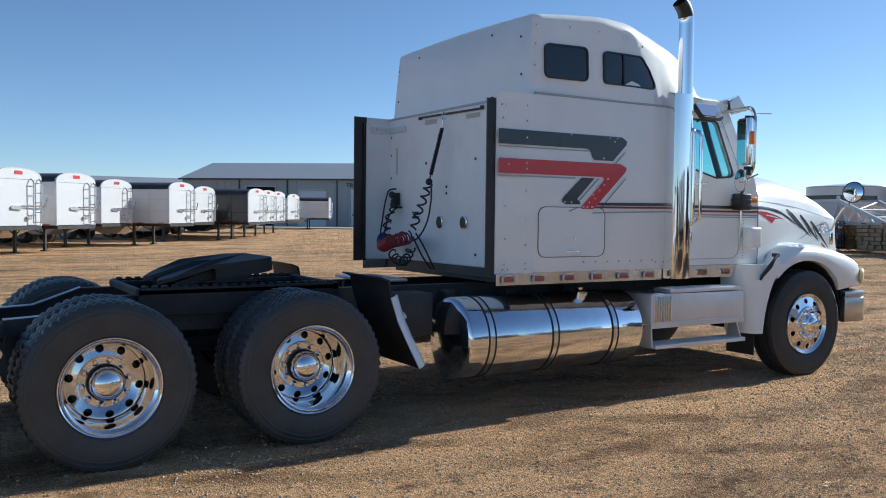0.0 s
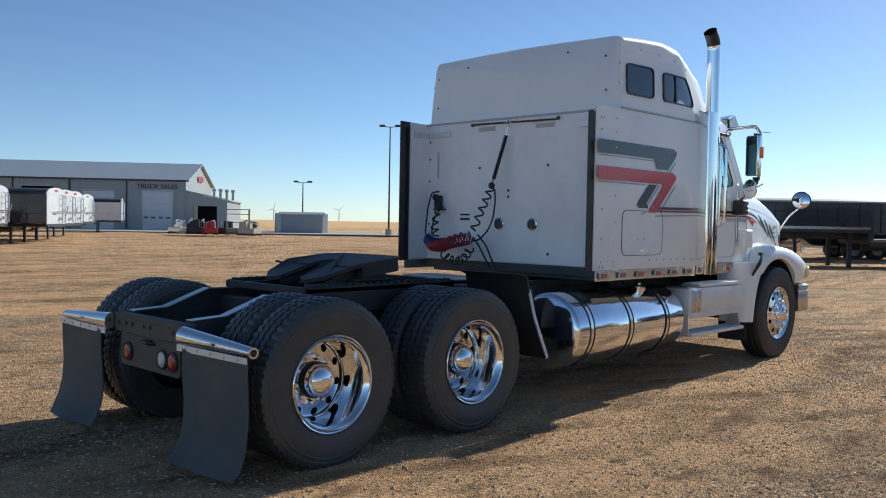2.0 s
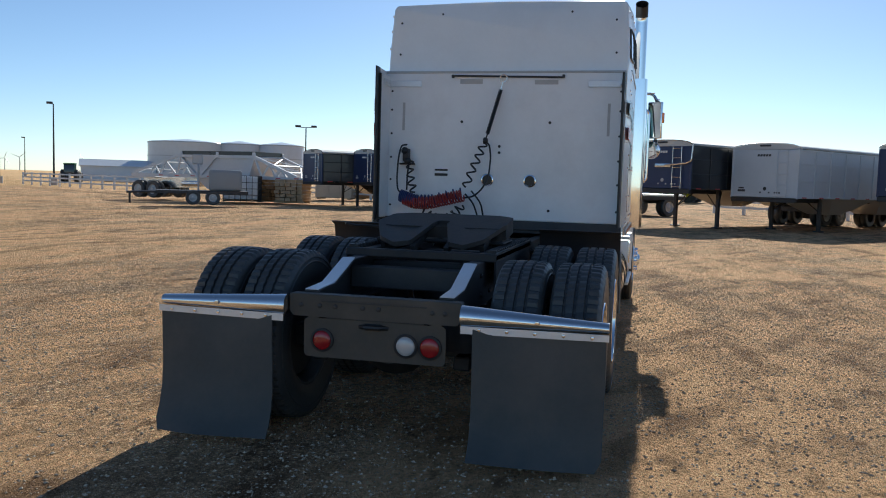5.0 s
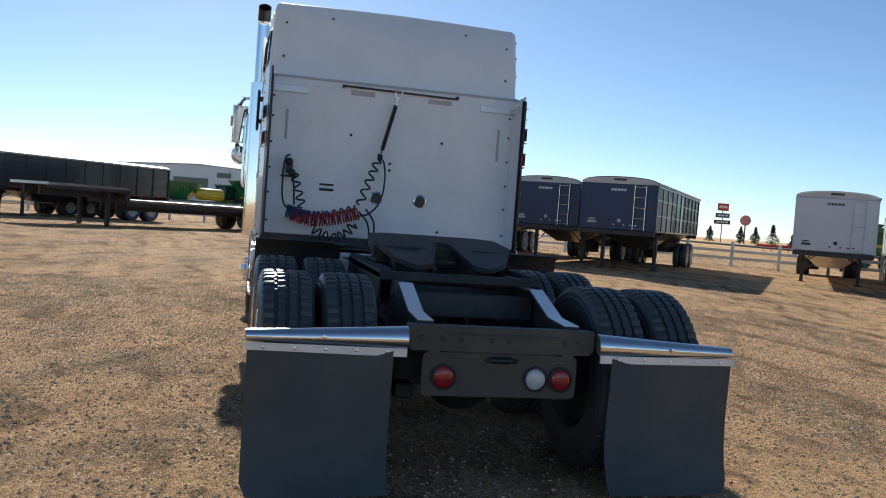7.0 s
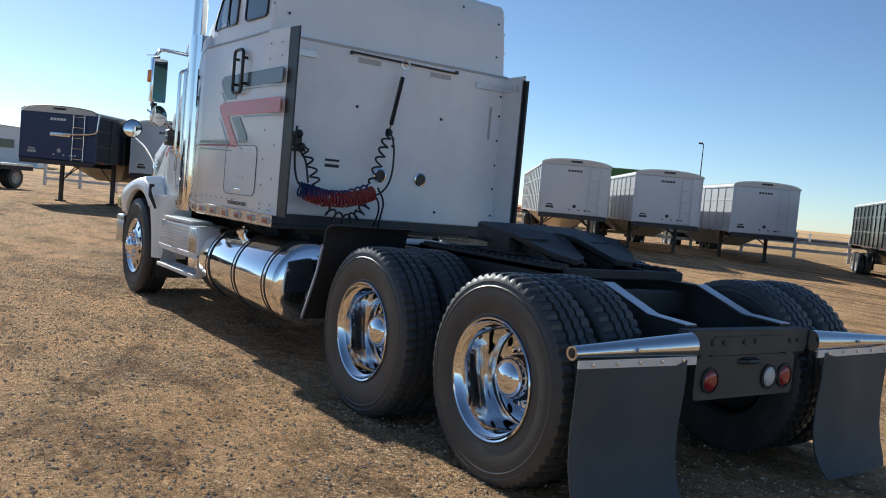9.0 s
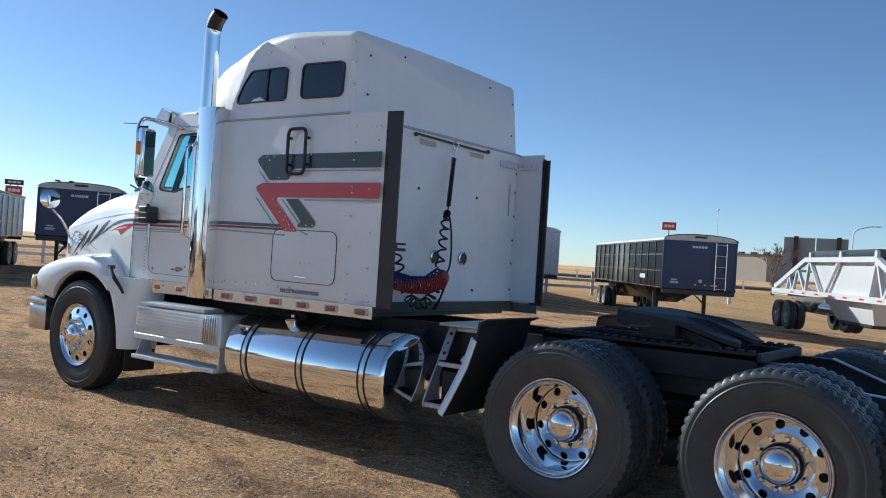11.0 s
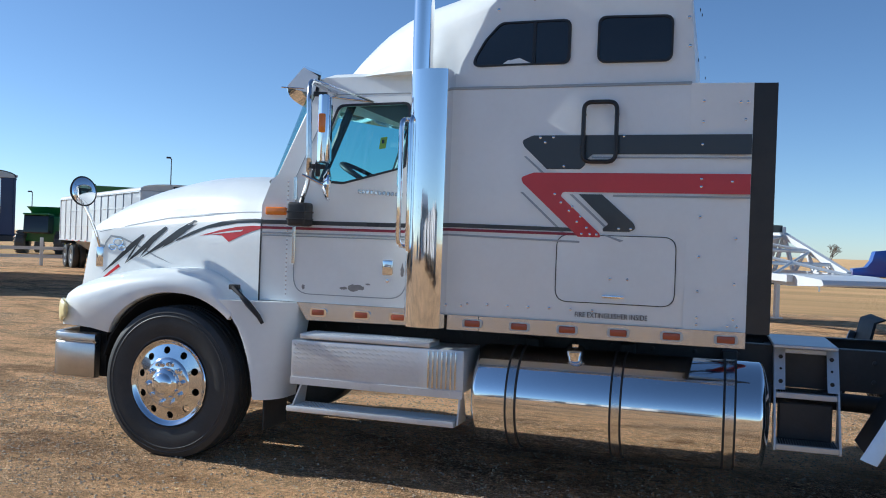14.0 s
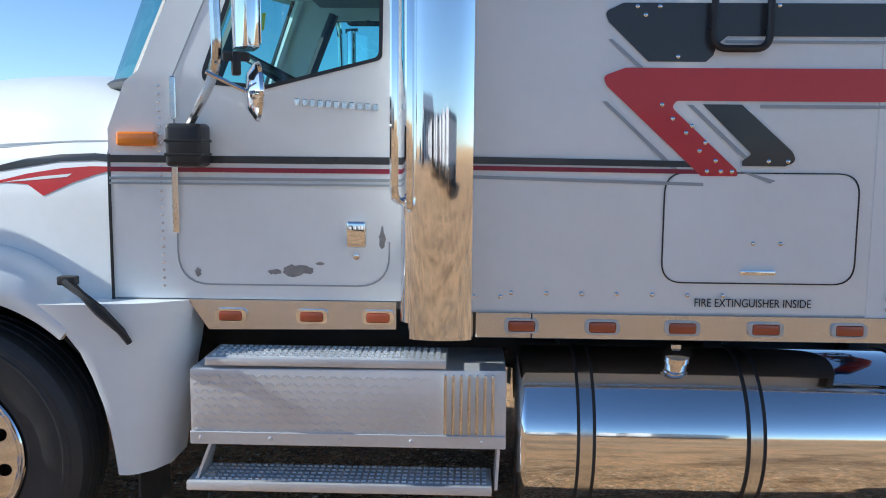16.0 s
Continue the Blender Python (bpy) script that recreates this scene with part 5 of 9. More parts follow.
    part("deck_plate", bm, M["alu_plate"], TRUCK, "aluminium deck plate on the frame")
    # ladder on the left, battery box behind
    slope = lambda z: 0.785 - 0.52 * (z - 0.42)        # outer edge of the leaning ladder
    bm = bmesh.new()
    box(bm, 2.27, 2.62, slope(0.985) - 0.05, slope(0.985) - 0.008, 0.955, 0.985, 0.004, 1)
    lad = part("deck_ladder", bm, M["alu_plate"], TRUCK, "aluminium two-step ladder up to the deck")
    for x, d in ((2.262, 1), (2.628, -1)):
        bm = bmesh.new()
        prism(bm, [(0.785, 0.395), (0.785, 0.435), (slope(0.985), 0.985), (slope(0.985) - 0.10, 0.985), (0.60, 0.62), (0.58, 0.395)], x - 0.006, x + 0.006, "x")
        prism(bm, [(slope(0.74), 0.74), (slope(0.985), 0.985), (slope(0.985) - 0.012, 0.985), (slope(0.74) - 0.012, 0.74)], *sorted((x + 0.006 * d, x + 0.062 * d)), "x")
        part("ladder_side", bm, M["alu_plate"], lad)
    for z in (0.398, 0.690):
        bm = bmesh.new()
        y1 = slope(z + 0.03)
        box(bm, 2.268, 2.622, y1 - 0.22, y1 + 0.004, z, z + 0.036, 0.004, 1)
        st = part("ladder_step", bm, M["alu_plate"], lad)
        bm = bmesh.new()
        for k in range(22):
            box(bm, 2.278 + 0.0152 * k, 2.286 + 0.0152 * k, y1 - 0.20, y1 - 0.012, z + 0.036, z + 0.042)
        part("tread_rib", bm, M["dark_trim"], st, kind="stuff")
    bm = bmesh.new()
    for x in (2.297, 2.593):
        for z, r in ((0.79, 0.014), (0.865, 0.008), (0.935, 0.014)):
            lathe(bm, [(r, 0), (r, 0.010), (0, 0.012)], 6, pose(x, slope(z) - 0.002, z, -90))
    part("ladder_bolt", bm, M["dark_trim"], lad, kind="stuff")
    # black diamond-plate tool tray behind the lower step
    bm = bmesh.new()
    box(bm, 2.29, 2.60, 0.48, 0.60, 0.41, 0.66, 0.008, 1)
    part("tool_tray", bm, M["chassis"], lad, "dark tray behind the steps")
    bm = bmesh.new()
    box(bm, 2.15, 2.50, -0.78, -0.48, 0.62, 0.96, 0.012, 2)
    part("battery_box", bm, M["chassis"], TRUCK, "black battery box")
    for s in (1, -1):
        bm = bmesh.new()
        tube(bm, [(2.65, s * 0.55, 0.66), (3.3, s * 0.55, 0.66)], 0.11, 16)
        part("air_tank", bm, M["chassis"], TRUCK)


side_gear()


# ---- cab ----
def cab():
    # lower body
    DW = 1.055
    for s in (1, -1):
        bm = bmesh.new()
        outl = [(4.66, 1.14), (6.038, 1.14), (6.038, 1.80), (5.965, 1.98), (5.915, 2.02), (5.685, 2.60), (5.63, 2.70), (4.66, 2.70)]
        win = rounded([(5.665, 1.985), (5.50, 2.495), (4.985, 2.505), (4.985, 2.075), (5.42, 1.965)], [0.05, 0.06, 0.05, 0.03, 0.12], 5)
        # window outline follows the door, so the hole is cut through the panel
        plate(bm, [outl, win], 0.0, -0.045)
        for v in bm.verts:
            z = v.co.z
            y = DW - (0.16 * (z - 2.0) ** 1.15 if z > 2.0 else 0.012 * (2.0 - z)) + v.co.y
            v.co.y = s * y
        side = part("cab_side", bm, M["paint"], TRUCK, "white cab side with door", 40)
        bm = bmesh.new()
        grid_fill(bm, win, lambda a, b: (a, s * (DW - 0.022 - (0.16 * max(0.0, b - 2.0) ** 1.15)), b))
        p = part("door_glass", bm, M["cab_glass"], side, "green-tinted door window")
        p.visible_shadow = False
        # rubber round the glass
        bm = bmesh.new()
        cx, cz = 5.27, 2.24
        win2 = [(cx + (a - cx) * 1.035, cz + (b - cz) * 1.045) for a, b in win]
        win3 = [(cx + (a - cx) * 0.985, cz + (b - cz) * 0.985) for a, b in win]
        plate(bm, [win2, win3], 0.0, 0.010)
        for v in bm.verts:
            v.co.y = s * (DW - 0.004 - (0.16 * max(0.0, v.co.z - 2.0) ** 1.15) + v.co.y)
        part("window_rubber", bm, M["dark_trim"], side)
        # door shut line
        bm = bmesh.new()
        o = rounded([(5.78, 1.195), (5.78, 2.0), (5.55, 2.58), (4.945, 2.58), (4.945, 1.195)], [0.13, 0.03, 0.06, 0.05, 0.13], 7)
        i2 = rounded([(5.774, 1.201), (5.774, 2.0), (5.546, 2.574), (4.951, 2.574), (4.951, 1.201)], [0.125, 0.03, 0.06, 0.05, 0.125], 7)
        plate(bm, [o, i2], 0.0, 0.0025)
        for v in bm.verts:
            z = v.co.z
            v.co.y = s * (DW + 0.0008 - (0.16 * (z - 2.0) ** 1.15 if z > 2.0 else 0.012 * (2.0 - z)) + v.co.y)
        part("door_line", bm, M["silver_paint"], side)
        # hinge strip, handle, scuffs, marker lamp
        bm = bmesh.new()
        for z0, z1 in ((1.40, 1.66), (1.84, 2.0)):
            bm = bmesh.new()
            box(bm, 5.765, 5.790, *sorted((s * (DW - 0.004), s * (DW + 0.012))), z0, z1, 0.004, 1)
            part("door_hinge", bm, M["stainless"], side)
        # row of rivets down the hinge post
        bm = bmesh.new()
        for k in range(26):
            z = 1.19 + 0.031 * k
            lathe(bm, [(0.007, 0), (0.005, 0.003), (0, 0.004)], 6, pose(5.835, s * (DW - 0.012 * (2.0 - z)), z, -90 * s))
        part("rivet", bm, M["stainless"], side, kind="stuff")
        bm = bmesh.new()
        ys = sorted((s * (DW - 0.012), s * (DW + 0.014)))
        box(bm, 5.035, 5.115, ys[0], ys[1], 1.35, 1.455, 0.012, 3)
        h = part("door_handle", bm, M["chrome"], side, "chrome door handle")
        bm = bmesh.new()
        lathe(bm, [(0.012, 0), (0.012, 0.012), (0, 0.014)], 12, pose(5.075, s * (DW - 0.006), 1.315, -90 * s))
        part("door_lock", bm, M["chrome"], side)
        if s > 0:
            rnd = random.Random(3)
            for cx2, cz2, rx, rz in ((5.31, 1.258, 0.075, 0.026), (5.40, 1.25, 0.03, 0.012), (4.975, 1.385, 0.016, 0.045), (5.70, 1.245, 0.014, 0.022), (5.22, 1.285, 0.02, 0.008)):
                bm = bmesh.new()
                pts = [(cx2 + rx * rnd.uniform(0.55, 1.1) * math.cos(a), cz2 + rz * rnd.uniform(0.5, 1.15) * math.sin(a)) for a in [2 * math.pi * k / 18 for k in range(18)]]
                prism(bm, pts, DW - 0.009, DW - 0.0065)
                part("paint_chip", bm, M["scuff"], side)
        bm = bmesh.new()
        box(bm, 5.842, 5.995, ys[0] - (0 if s > 0 else 0.015), ys[1] + (0.015 if s > 0 else 0), 1.735, 1.79, 0.012, 3)
        part("turn_lamp", bm, M["amber"], side, "orange turn lamp")
        # stripes across the cab side
        for z0, z1, mm in ((1.672, 1.700, "black_paint"), (1.637, 1.655, "line_red"), (1.606, 1.617, "silver_paint"), (1.588, 1.596, "silver_paint")):
            bm = bmesh.new()
            ya, yb = s * (DW - 0.008), s * (DW + 0.0015)
            box(bm, 4.66, 6.036, min(ya, yb), max(ya, yb), z0, z1)
            part("pin_stripe", bm, M[mm], side)
        # maker's badge as plain marks
        bm = bmesh.new()
        for k in range(11):
            box(bm, 4.99 + 0.030 * k, 5.012 + 0.030 * k, s * (DW - 0.010), s * (DW + 0.004), 1.875 + 0.0018 * k, 1.902 + 0.0018 * k, 0.003, 1)
        part("badge_bars", bm, M["stainless"], side, "row of small chrome bars")
        # lower strip with three lights
        bm = bmesh.new()
        ya, yb = sorted((s * 1.045, s * 1.058))
        prism(bm, [(4.92, 1.03), (5.66, 1.02), (5.74, 1.138), (4.92, 1.138)], ya, yb)
        cs = part("cab_light_strip", bm, M["strip"], TRUCK, "stainless strip below the door with marker lights")
        for x in (5.57, 5.25, 4.99):
            bm = bmesh.new()
            plate(bm, [rounded([(x - 0.062, 1.05), (x + 0.062, 1.05), (x + 0.062, 1.105), (x - 0.062, 1.105)], 0.022, 4), rounded([(x - 0.046, 1.058), (x + 0.046, 1.058), (x + 0.046, 1.097), (x - 0.046, 1.097)], 0.012, 3)], s * 1.058, s * 0.014)
            part("marker_light", bm, M["chrome"], cs)
            bm = bmesh.new()
            ya, yb = sorted((s * 1.058, s * 1.076))
            box(bm, x - 0.045, x + 0.045, ya, yb, 1.059, 1.096, 0.007, 2)
            part("marker_lens", bm, M["dull_amber"], cs)
        # black cap on the hinge post
        bm = bmesh.new()
        ya, yb = sorted((s * 1.07, s * 1.20))
        box(bm, 5.63, 5.765, ya, yb, 1.66, 1.82, 0.02, 3)
        for z in (1.70, 1.75):
            box(bm, 5.627, 5.768, ya - 0.002, yb + 0.002, z, z + 0.012, 0.004, 1)
        part("mirror_foot", bm, M["dark_trim"], TRUCK, "black moulded mirror arm foot")
    # roof, cowl, floor and back
    bm = bmesh.new()
    rings = []
    for x, h, w in ((4.66, 2.735, 0.93), (5.2, 2.74, 0.93), (5.55, 2.735, 0.92), (5.66, 2.71, 0.90), (5.72, 2.665, 0.88)):
        top = []
        for k in range(13):
            a = math.pi * k / 12
            top.append((x, (w + 0.03) * math.cos(a) / max(abs(math.cos(a)), abs(math.sin(a))) ** 0.75, 2.645 + (h - 2.645) * min(1.0, math.sin(a) * 1.5) ** 0.7 if 0 < k < 12 else 2.62))
        fore = max(0.0, (x - 5.2) / 0.52) * 0.42
        rings.append([(px + fore * (1 - (py / (w + 0.03)) ** 2), py, pz) for px, py, pz in top] + [(x, -w, 2.60), (x, w, 2.60)])
    loft(bm, rings)
    part("cab_roof", bm, M["paint"], TRUCK, "white cab roof", 45)
    bm = bmesh.new()
    box(bm, 4.66, 5.90, -1.0, 1.0, 1.10, 1.16)
    box(bm, 5.86, 5.96, -1.0, 1.0, 1.14, 1.96)
    box(bm, 4.66, 4.70, -1.0, 1.0, 1.14, 1.60)
    part("cab_floor", bm, M["interior"], TRUCK)
    for s in (1, -1):
        bm = bmesh.new()
        tube(bm, [(5.925, s * 1.0, 1.98), (5.665, s * 0.90, 2.62)], 0.030, 8)
        part("windscreen_pillar", bm, M["paint"], TRUCK)
        bm = bmesh.new()
        tube(bm, [(5.950, s * 0.995, 1.975), (5.705, s * 0.905, 2.60)], 0.020, 8)
        part("windscreen_gasket", bm, M["dark_trim"], TRUCK, "black rubber gasket beside the windscreen")
    bm = bmesh.new()
    tube(bm, [(6.262, 0, 2.02), (6.045, 0, 2.65)], 0.014, 8)
    part("windscreen_bar", bm, M["dark_trim"], TRUCK)
    bm = bmesh.new()
    rings = []
    for k in range(17):
        y = -0.99 * math.cos(math.pi * k / 16)
        bow = 0.345 * (1 - abs(y / 0.99) ** 3.6)
        rings.append([(5.915 + bow, y, 1.99), (5.68 + bow, y * 0.915, 2.65)])
    loft(bm, rings, False, False)
    ws = part("windscreen", bm, M["screen_glass"], TRUCK, "green-tinted windscreen")
    ws.visible_shadow = False
    bm = bmesh.new()
    tube(bm, [(5.92 + 0.345 * (1 - abs(y / 0.99) ** 3.6), y, 1.985) for y in [-0.99 * math.cos(math.pi * k / 20) for k in range(21)]], 0.020, 6)
    part("windscreen_rubber", bm, M["dark_trim"], TRUCK)
    # inside: dash, seats, wheel
    bm = bmesh.new()
    prism(bm, rounded([(5.86, 1.45), (5.86, 1.98), (5.70, 1.98), (5.48, 1.80), (5.50, 1.50)], 0.05, 3), -0.98, 0.98)
    part("dashboard", bm, M["interior"], TRUCK)
    for s in (1, -1):
        bm = bmesh.new()
        box(bm, 4.98, 5.40, s * 0.55 - 0.25, s * 0.55 + 0.25, 1.45, 1.58, 0.05, 3)
        box(bm, 4.86, 4.97, s * 0.55 - 0.25, s * 0.55 + 0.25, 1.55, 1.90, 0.05, 3)
        box(bm, 5.02, 5.25, s * 0.55 - 0.15, s * 0.55 + 0.15, 1.15, 1.46, 0.02, 1)
        part("cab_seat", bm, M["seat"], TRUCK)
    bm = bmesh.new()
    c, tilt = Vector((5.44, 0.55, 2.03)), pose(5.44, 0.55, 2.03, 0, -28, 0)
    ring = [tilt @ Vector((0.235 * math.cos(a), 0.235 * math.sin(a), 0)) for a in [2 * math.pi * k / 32 for k in range(33)]]
    tube(bm, ring, 0.016, 8, False)
    for a in (0.3, 2.4, 4.5):
        tube(bm, [tilt @ Vector((0, 0, -0.03)), tilt @ Vector((0.23 * math.cos(a), 0.23 * math.sin(a), 0))], 0.013, 6)
    tube(bm, [c, (5.68, 0.55, 1.60)], 0.04, 8)
    part("steering_wheel", bm, M["dark_trim"], TRUCK, "black steering wheel")
    bm = bmesh.new()
    for s in (1, -1):
        tube(bm, [(5.68, s * 0.88, 1.98), (5.46, s * 0.86, 2.52)], 0.03, 8)
    part("inner_pillar", bm, M["dark_trim"], TRUCK, kind="stuff")
    bm = bmesh.new()
    box(bm, 4.66, 4.70, -0.95, -0.45, 1.6, 2.6)
    box(bm, 4.66, 4.70, 0.45, 0.95, 1.6, 2.6)
    box(bm, 4.66, 5.55, -0.88, 0.88, 2.56, 2.60, 0.015, 2)
    part("cab_lining", bm, M["interior"], TRUCK)
    # yellow tag inside the far end of the windscreen
    bm = bmesh.new()
    prism(bm, [(5.862, 2.415), (5.926, 2.407), (5.912, 2.510), (5.848, 2.516)], -0.772, -0.769)
    tag = part("window_tag", bm, M["tag"], TRUCK, "yellow paper tag stuck inside the windscreen")
    bm = bmesh.new()
    box(bm, 5.875, 5.899, -0.769, -0.7675, 2.458, 2.490)
    part("tag_mark", bm, M["letters"], tag)
    # bright sun visor over the windscreen
    bm = bmesh.new()
    rings = []
    for k in range(13):
        y = -1.0 + 2.0 * k / 12
        bow = 0.29 * (1 - y * y)
        rings.append([(5.63 + bow, y, 2.725), (5.765 + bow, y, 2.775), (5.905 + bow, y, 2.640), (5.895 + bow, y, 2.628), (5.76 + bow, y, 2.755), (5.64 + bow, y, 2.705)])
    loft(bm, rings)
    vis = part("sun_visor", bm, M["chrome"], TRUCK, "bright metal sun visor")
    for s in (1, -1):
        bm = bmesh.new()
        prism(bm, rounded([(5.665, 2.705), (5.778, 2.768), (5.905, 2.634), (5.690, 2.578)], 0.012, 3), s * 0.99, s * 1.002)
        part("visor_end", bm, M["alu_plate"], vis)
        bm = bmesh.new()
        prism(bm, rounded([(5.66, 2.72), (5.74, 2.73), (5.72, 2.60), (5.67, 2.60)], 0.015, 3), s * 0.970, s * 0.986)
        part("visor_bracket", bm, M["dark_trim"], vis)


cab()


def stacks_and_mirrors():
    for s in (1, -1):
        # exhaust: bright heat shield, pipe with bent tip
        bm = bmesh.new()
        ring = [(4.622, 1.075), (4.622, 1.262), (4.628, 1.282), (4.646, 1.294), (4.680, 1.303), (4.720, 1.308), (4.760, 1.308), (4.800, 1.303), (4.836, 1.294), (4.852, 1.284), (4.858, 1.264), (4.858, 1.075)]
        inner = [(4.74 + (x - 4.74) * 0.97, 1.075 + (y - 1.075) * 0.975) for x, y in reversed(ring)]
        prism(bm, [(x, s * y) for x, y in ring + inner], 1.045, 2.665, "z")
        st = part("heat_shield", bm, M["shield"], TRUCK, "tall bright exhaust stack with stainless heat shield", 22)
        bm = bmesh.new()
        line = [(4.825, s * 1.21, 1.10), (4.825, s * 1.21, 3.29)] + [(4.825 - 0.12 * (1 - math.cos(a)), s * 1.21, 3.29 + 0.185 * math.sin(a)) for a in [math.radians(55) * k / 8 for k in range(1, 9)]]
        line += [(line[-1][0] - 0.04, s * 1.21, line[-1][2] + 0.040)]
        tube(bm, line, 0.066, 24, False)
        tube(bm, [tuple(p) for p in line], 0.062, 24, False)
        part("pipe", bm, M["chrome"], st, "chrome exhaust pipe with curved tip")
        bm = bmesh.new()
        tube(bm, line[-7:], 0.0675, 24, False)
        tube(bm, line[-7:], 0.0605, 24, False)
        tube(bm, line[:-4], 0.060, 16, True)
        part("pipe_mouth", bm, M["dark_trim"], st, "sooty black pipe tip")
        bm = bmesh.new()
        box(bm, 4.66, 4.82, *sorted((s * 1.03, s * 1.12)), 1.3, 1.36, 0.005, 1)
        box(bm, 4.66, 4.82, *sorted((s * 1.03, s * 1.12)), 2.3, 2.36, 0.005, 1)
        part("stack_bracket", bm, M["chassis"], st)
        # solid dark strip drawn in place of the shaded hollow behind the shield
        bm = bmesh.new()
        box(bm, 4.625, 4.633, *sorted((s * 1.09, s * 1.17)), 1.05, 2.66)
        part("shield_back", bm, M["dark_trim"], st, "dark strip put for the shade in the shield's open back")
        # long grab rails beside the shield
        for x, y, z0, z1 in ((4.905, 1.335, 1.56, 2.345), (4.855, 1.30, 1.52, 2.37)):
            bm = bmesh.new()
            tube(bm, bend([(x - 0.04, s * 1.10, z0 - 0.04), (x, s * y, z0), (x, s * y, z1), (x - 0.04, s * 1.07, z1 + 0.03)], 0.05), 0.016, 10)
            part("grab_rail", bm, M["chrome"], TRUCK, "chrome grab rail")
        # west-coast mirror
        bm = bmesh.new()
        tube(bm, bend([(5.54, s * 0.96, 2.585), (5.535, s * 1.36, 2.60), (5.51, s * 1.42, 2.50), (5.495, s * 1.42, 2.03), (5.56, s * 1.30, 1.95), (5.69, s * 1.14, 1.82)], 0.07, 6), 0.018, 10)
        tube(bm, [(5.56, s * 0.98, 2.56), (5.25, s * 0.99, 2.52), (5.50, s * 1.38, 2.60)], 0.007, 6)
        tube(bm, [(5.56, s * 1.40, 2.54), (5.70, s * 1.44, 2.545)], 0.005, 6)
        arm = part("mirror_arm", bm, M["stainless"], TRUCK, "bright tubular mirror arm")
        mh = new("side_mirror")
        mh.parent = TRUCK
        mh.empty_display_size = 0.1
        mh.matrix_basis = pose(5.400, s * 1.405, 2.275, 0, 0, 22 * s)
        tagged(mh, "tall chrome west-coast side mirror")
        bm = bmesh.new()
        prism(bm, rounded([(-0.035, -0.09), (0.015, -0.085), (0.042, -0.05), (0.042, 0.05), (0.015, 0.085), (-0.035, 0.09)], 0.02, 4), -0.21, 0.21, "z", 0.010, 2)
        part("mirror_shell", bm, M["chrome"], mh)
        bm = bmesh.new()
        box(bm, -0.041, -0.036, -0.080, 0.080, -0.198, 0.198, 0.002, 1)
        part("mirror_glass", bm, M["mirror"], mh)
        bm = bmesh.new()
        box(bm, -0.01, 0.035, *sorted((s * 0.075, s * 0.10)), -0.03, 0.09, 0.012, 2)
        part("mirror_lamp", bm, M["amber"], mh, "orange lamp on the mirror")
        for z in (0.23, -0.23):
            bm = bmesh.new()
            box(bm, -0.01, 0.08, -0.008, 0.008, z - 0.022, z + 0.008, 0.003, 1)
            part("mirror_bracket", bm, M["dark_trim"], mh)
        bm = bmesh.new()
        box(bm, 0.02, 0.05, -0.02, 0.02, -0.30, -0.22, 0.008, 2)
        part("mirror_foot", bm, M["dark_trim"], mh)
        # round spot mirror under it
        rm = new("spot_mirror")
        rm.parent = TRUCK
        rm.empty_display_size = 0.1
        rm.matrix_basis = pose(5.38, s * 1.385, 1.925, 0, 0, 24 * s)
        tagged(rm, "round chrome convex mirror")
        bm = bmesh.new()
        lathe(bm, [(0.0, -0.03), (0.06, -0.025), (0.10, 0.0), (0.104, 0.012), (0.098, 0.016)], 32, pose(0, 0, 0, 0, -90, 0))
        part("mirror_bowl", bm, M["chrome"], rm)
        bm = bmesh.new()
        lathe(bm, [(0.098, 0.014), (0.07, 0.022), (0.035, 0.027), (0, 0.028)], 32, pose(0, 0, 0, 0, -90, 0))
        part("mirror_glass", bm, M["mirror"], rm)
        bm = bmesh.new()
        tube(bm, [(0.03, 0, 0), (0.16, 0.0, 0.06)], 0.008, 6)
        part("mirror_bracket", bm, M["stainless"], rm)
        # round mirror on the hood
        hm = new("hood_mirror")
        hm.parent = TRUCK
        hm.empty_display_size = 0.1
        hm.matrix_basis = pose(7.55, s * 1.075, 1.875, 0, 6, -12 * s)
        tagged(hm, "round chrome hood mirror on a thin arm")
        bm = bmesh.new()
        lathe(bm, [(0.0, -0.045), (0.06, -0.036), (0.105, -0.010), (0.115, 0.008), (0.112, 0.014), (0.104, 0.014)], 36, pose(0, 0, 0, 0, -90, 0))
        part("mirror_bowl", bm, M["dark_trim"], hm)
        bm = bmesh.new()
        lathe(bm, [(0.105, 0.012), (0.08, 0.021), (0.04, 0.028), (0, 0.030)], 36, pose(0, 0, 0, 0, -90, 0))
        part("mirror_glass", bm, M["mirror"], hm)
        bm = bmesh.new()
        tube(bm, bend([(7.565, s * 1.06, 1.80), (7.62, s * 0.90, 1.68), (7.64, s * 0.80, 1.55), (7.64, s * 0.76, 1.46)], 0.05), 0.012, 8)
        box(bm, 7.60, 7.67, *sorted((s * 0.69, s * 0.77)), 1.30, 1.46, 0.01, 2)
        part("hood_mirror_arm", bm, M["chrome"], TRUCK)
    # look-down mirror over the right door
    lm = new("look_down_mirror")
    lm.parent = TRUCK
    lm.empty_display_size = 0.1
    lm.matrix_basis = pose(5.27, -1.09, 2.575, -38, 0, 0)
    tagged(lm, "small oblong chrome mirror over the door")
    bm = bmesh.new()
    prism(bm, rounded([(-0.15, -0.085), (0.15, -0.085), (0.15, 0.085), (-0.15, 0.085)], 0.03, 4), -0.005, 0.035, "y", 0.008, 2)
    part("mirror_shell", bm, M["dark_trim"], lm)
    bm = bmesh.new()
    prism(bm, rounded([(-0.138, -0.073), (0.138, -0.073), (0.138, 0.073), (-0.138, 0.073)], 0.025, 4), -0.010, -0.006, "y")
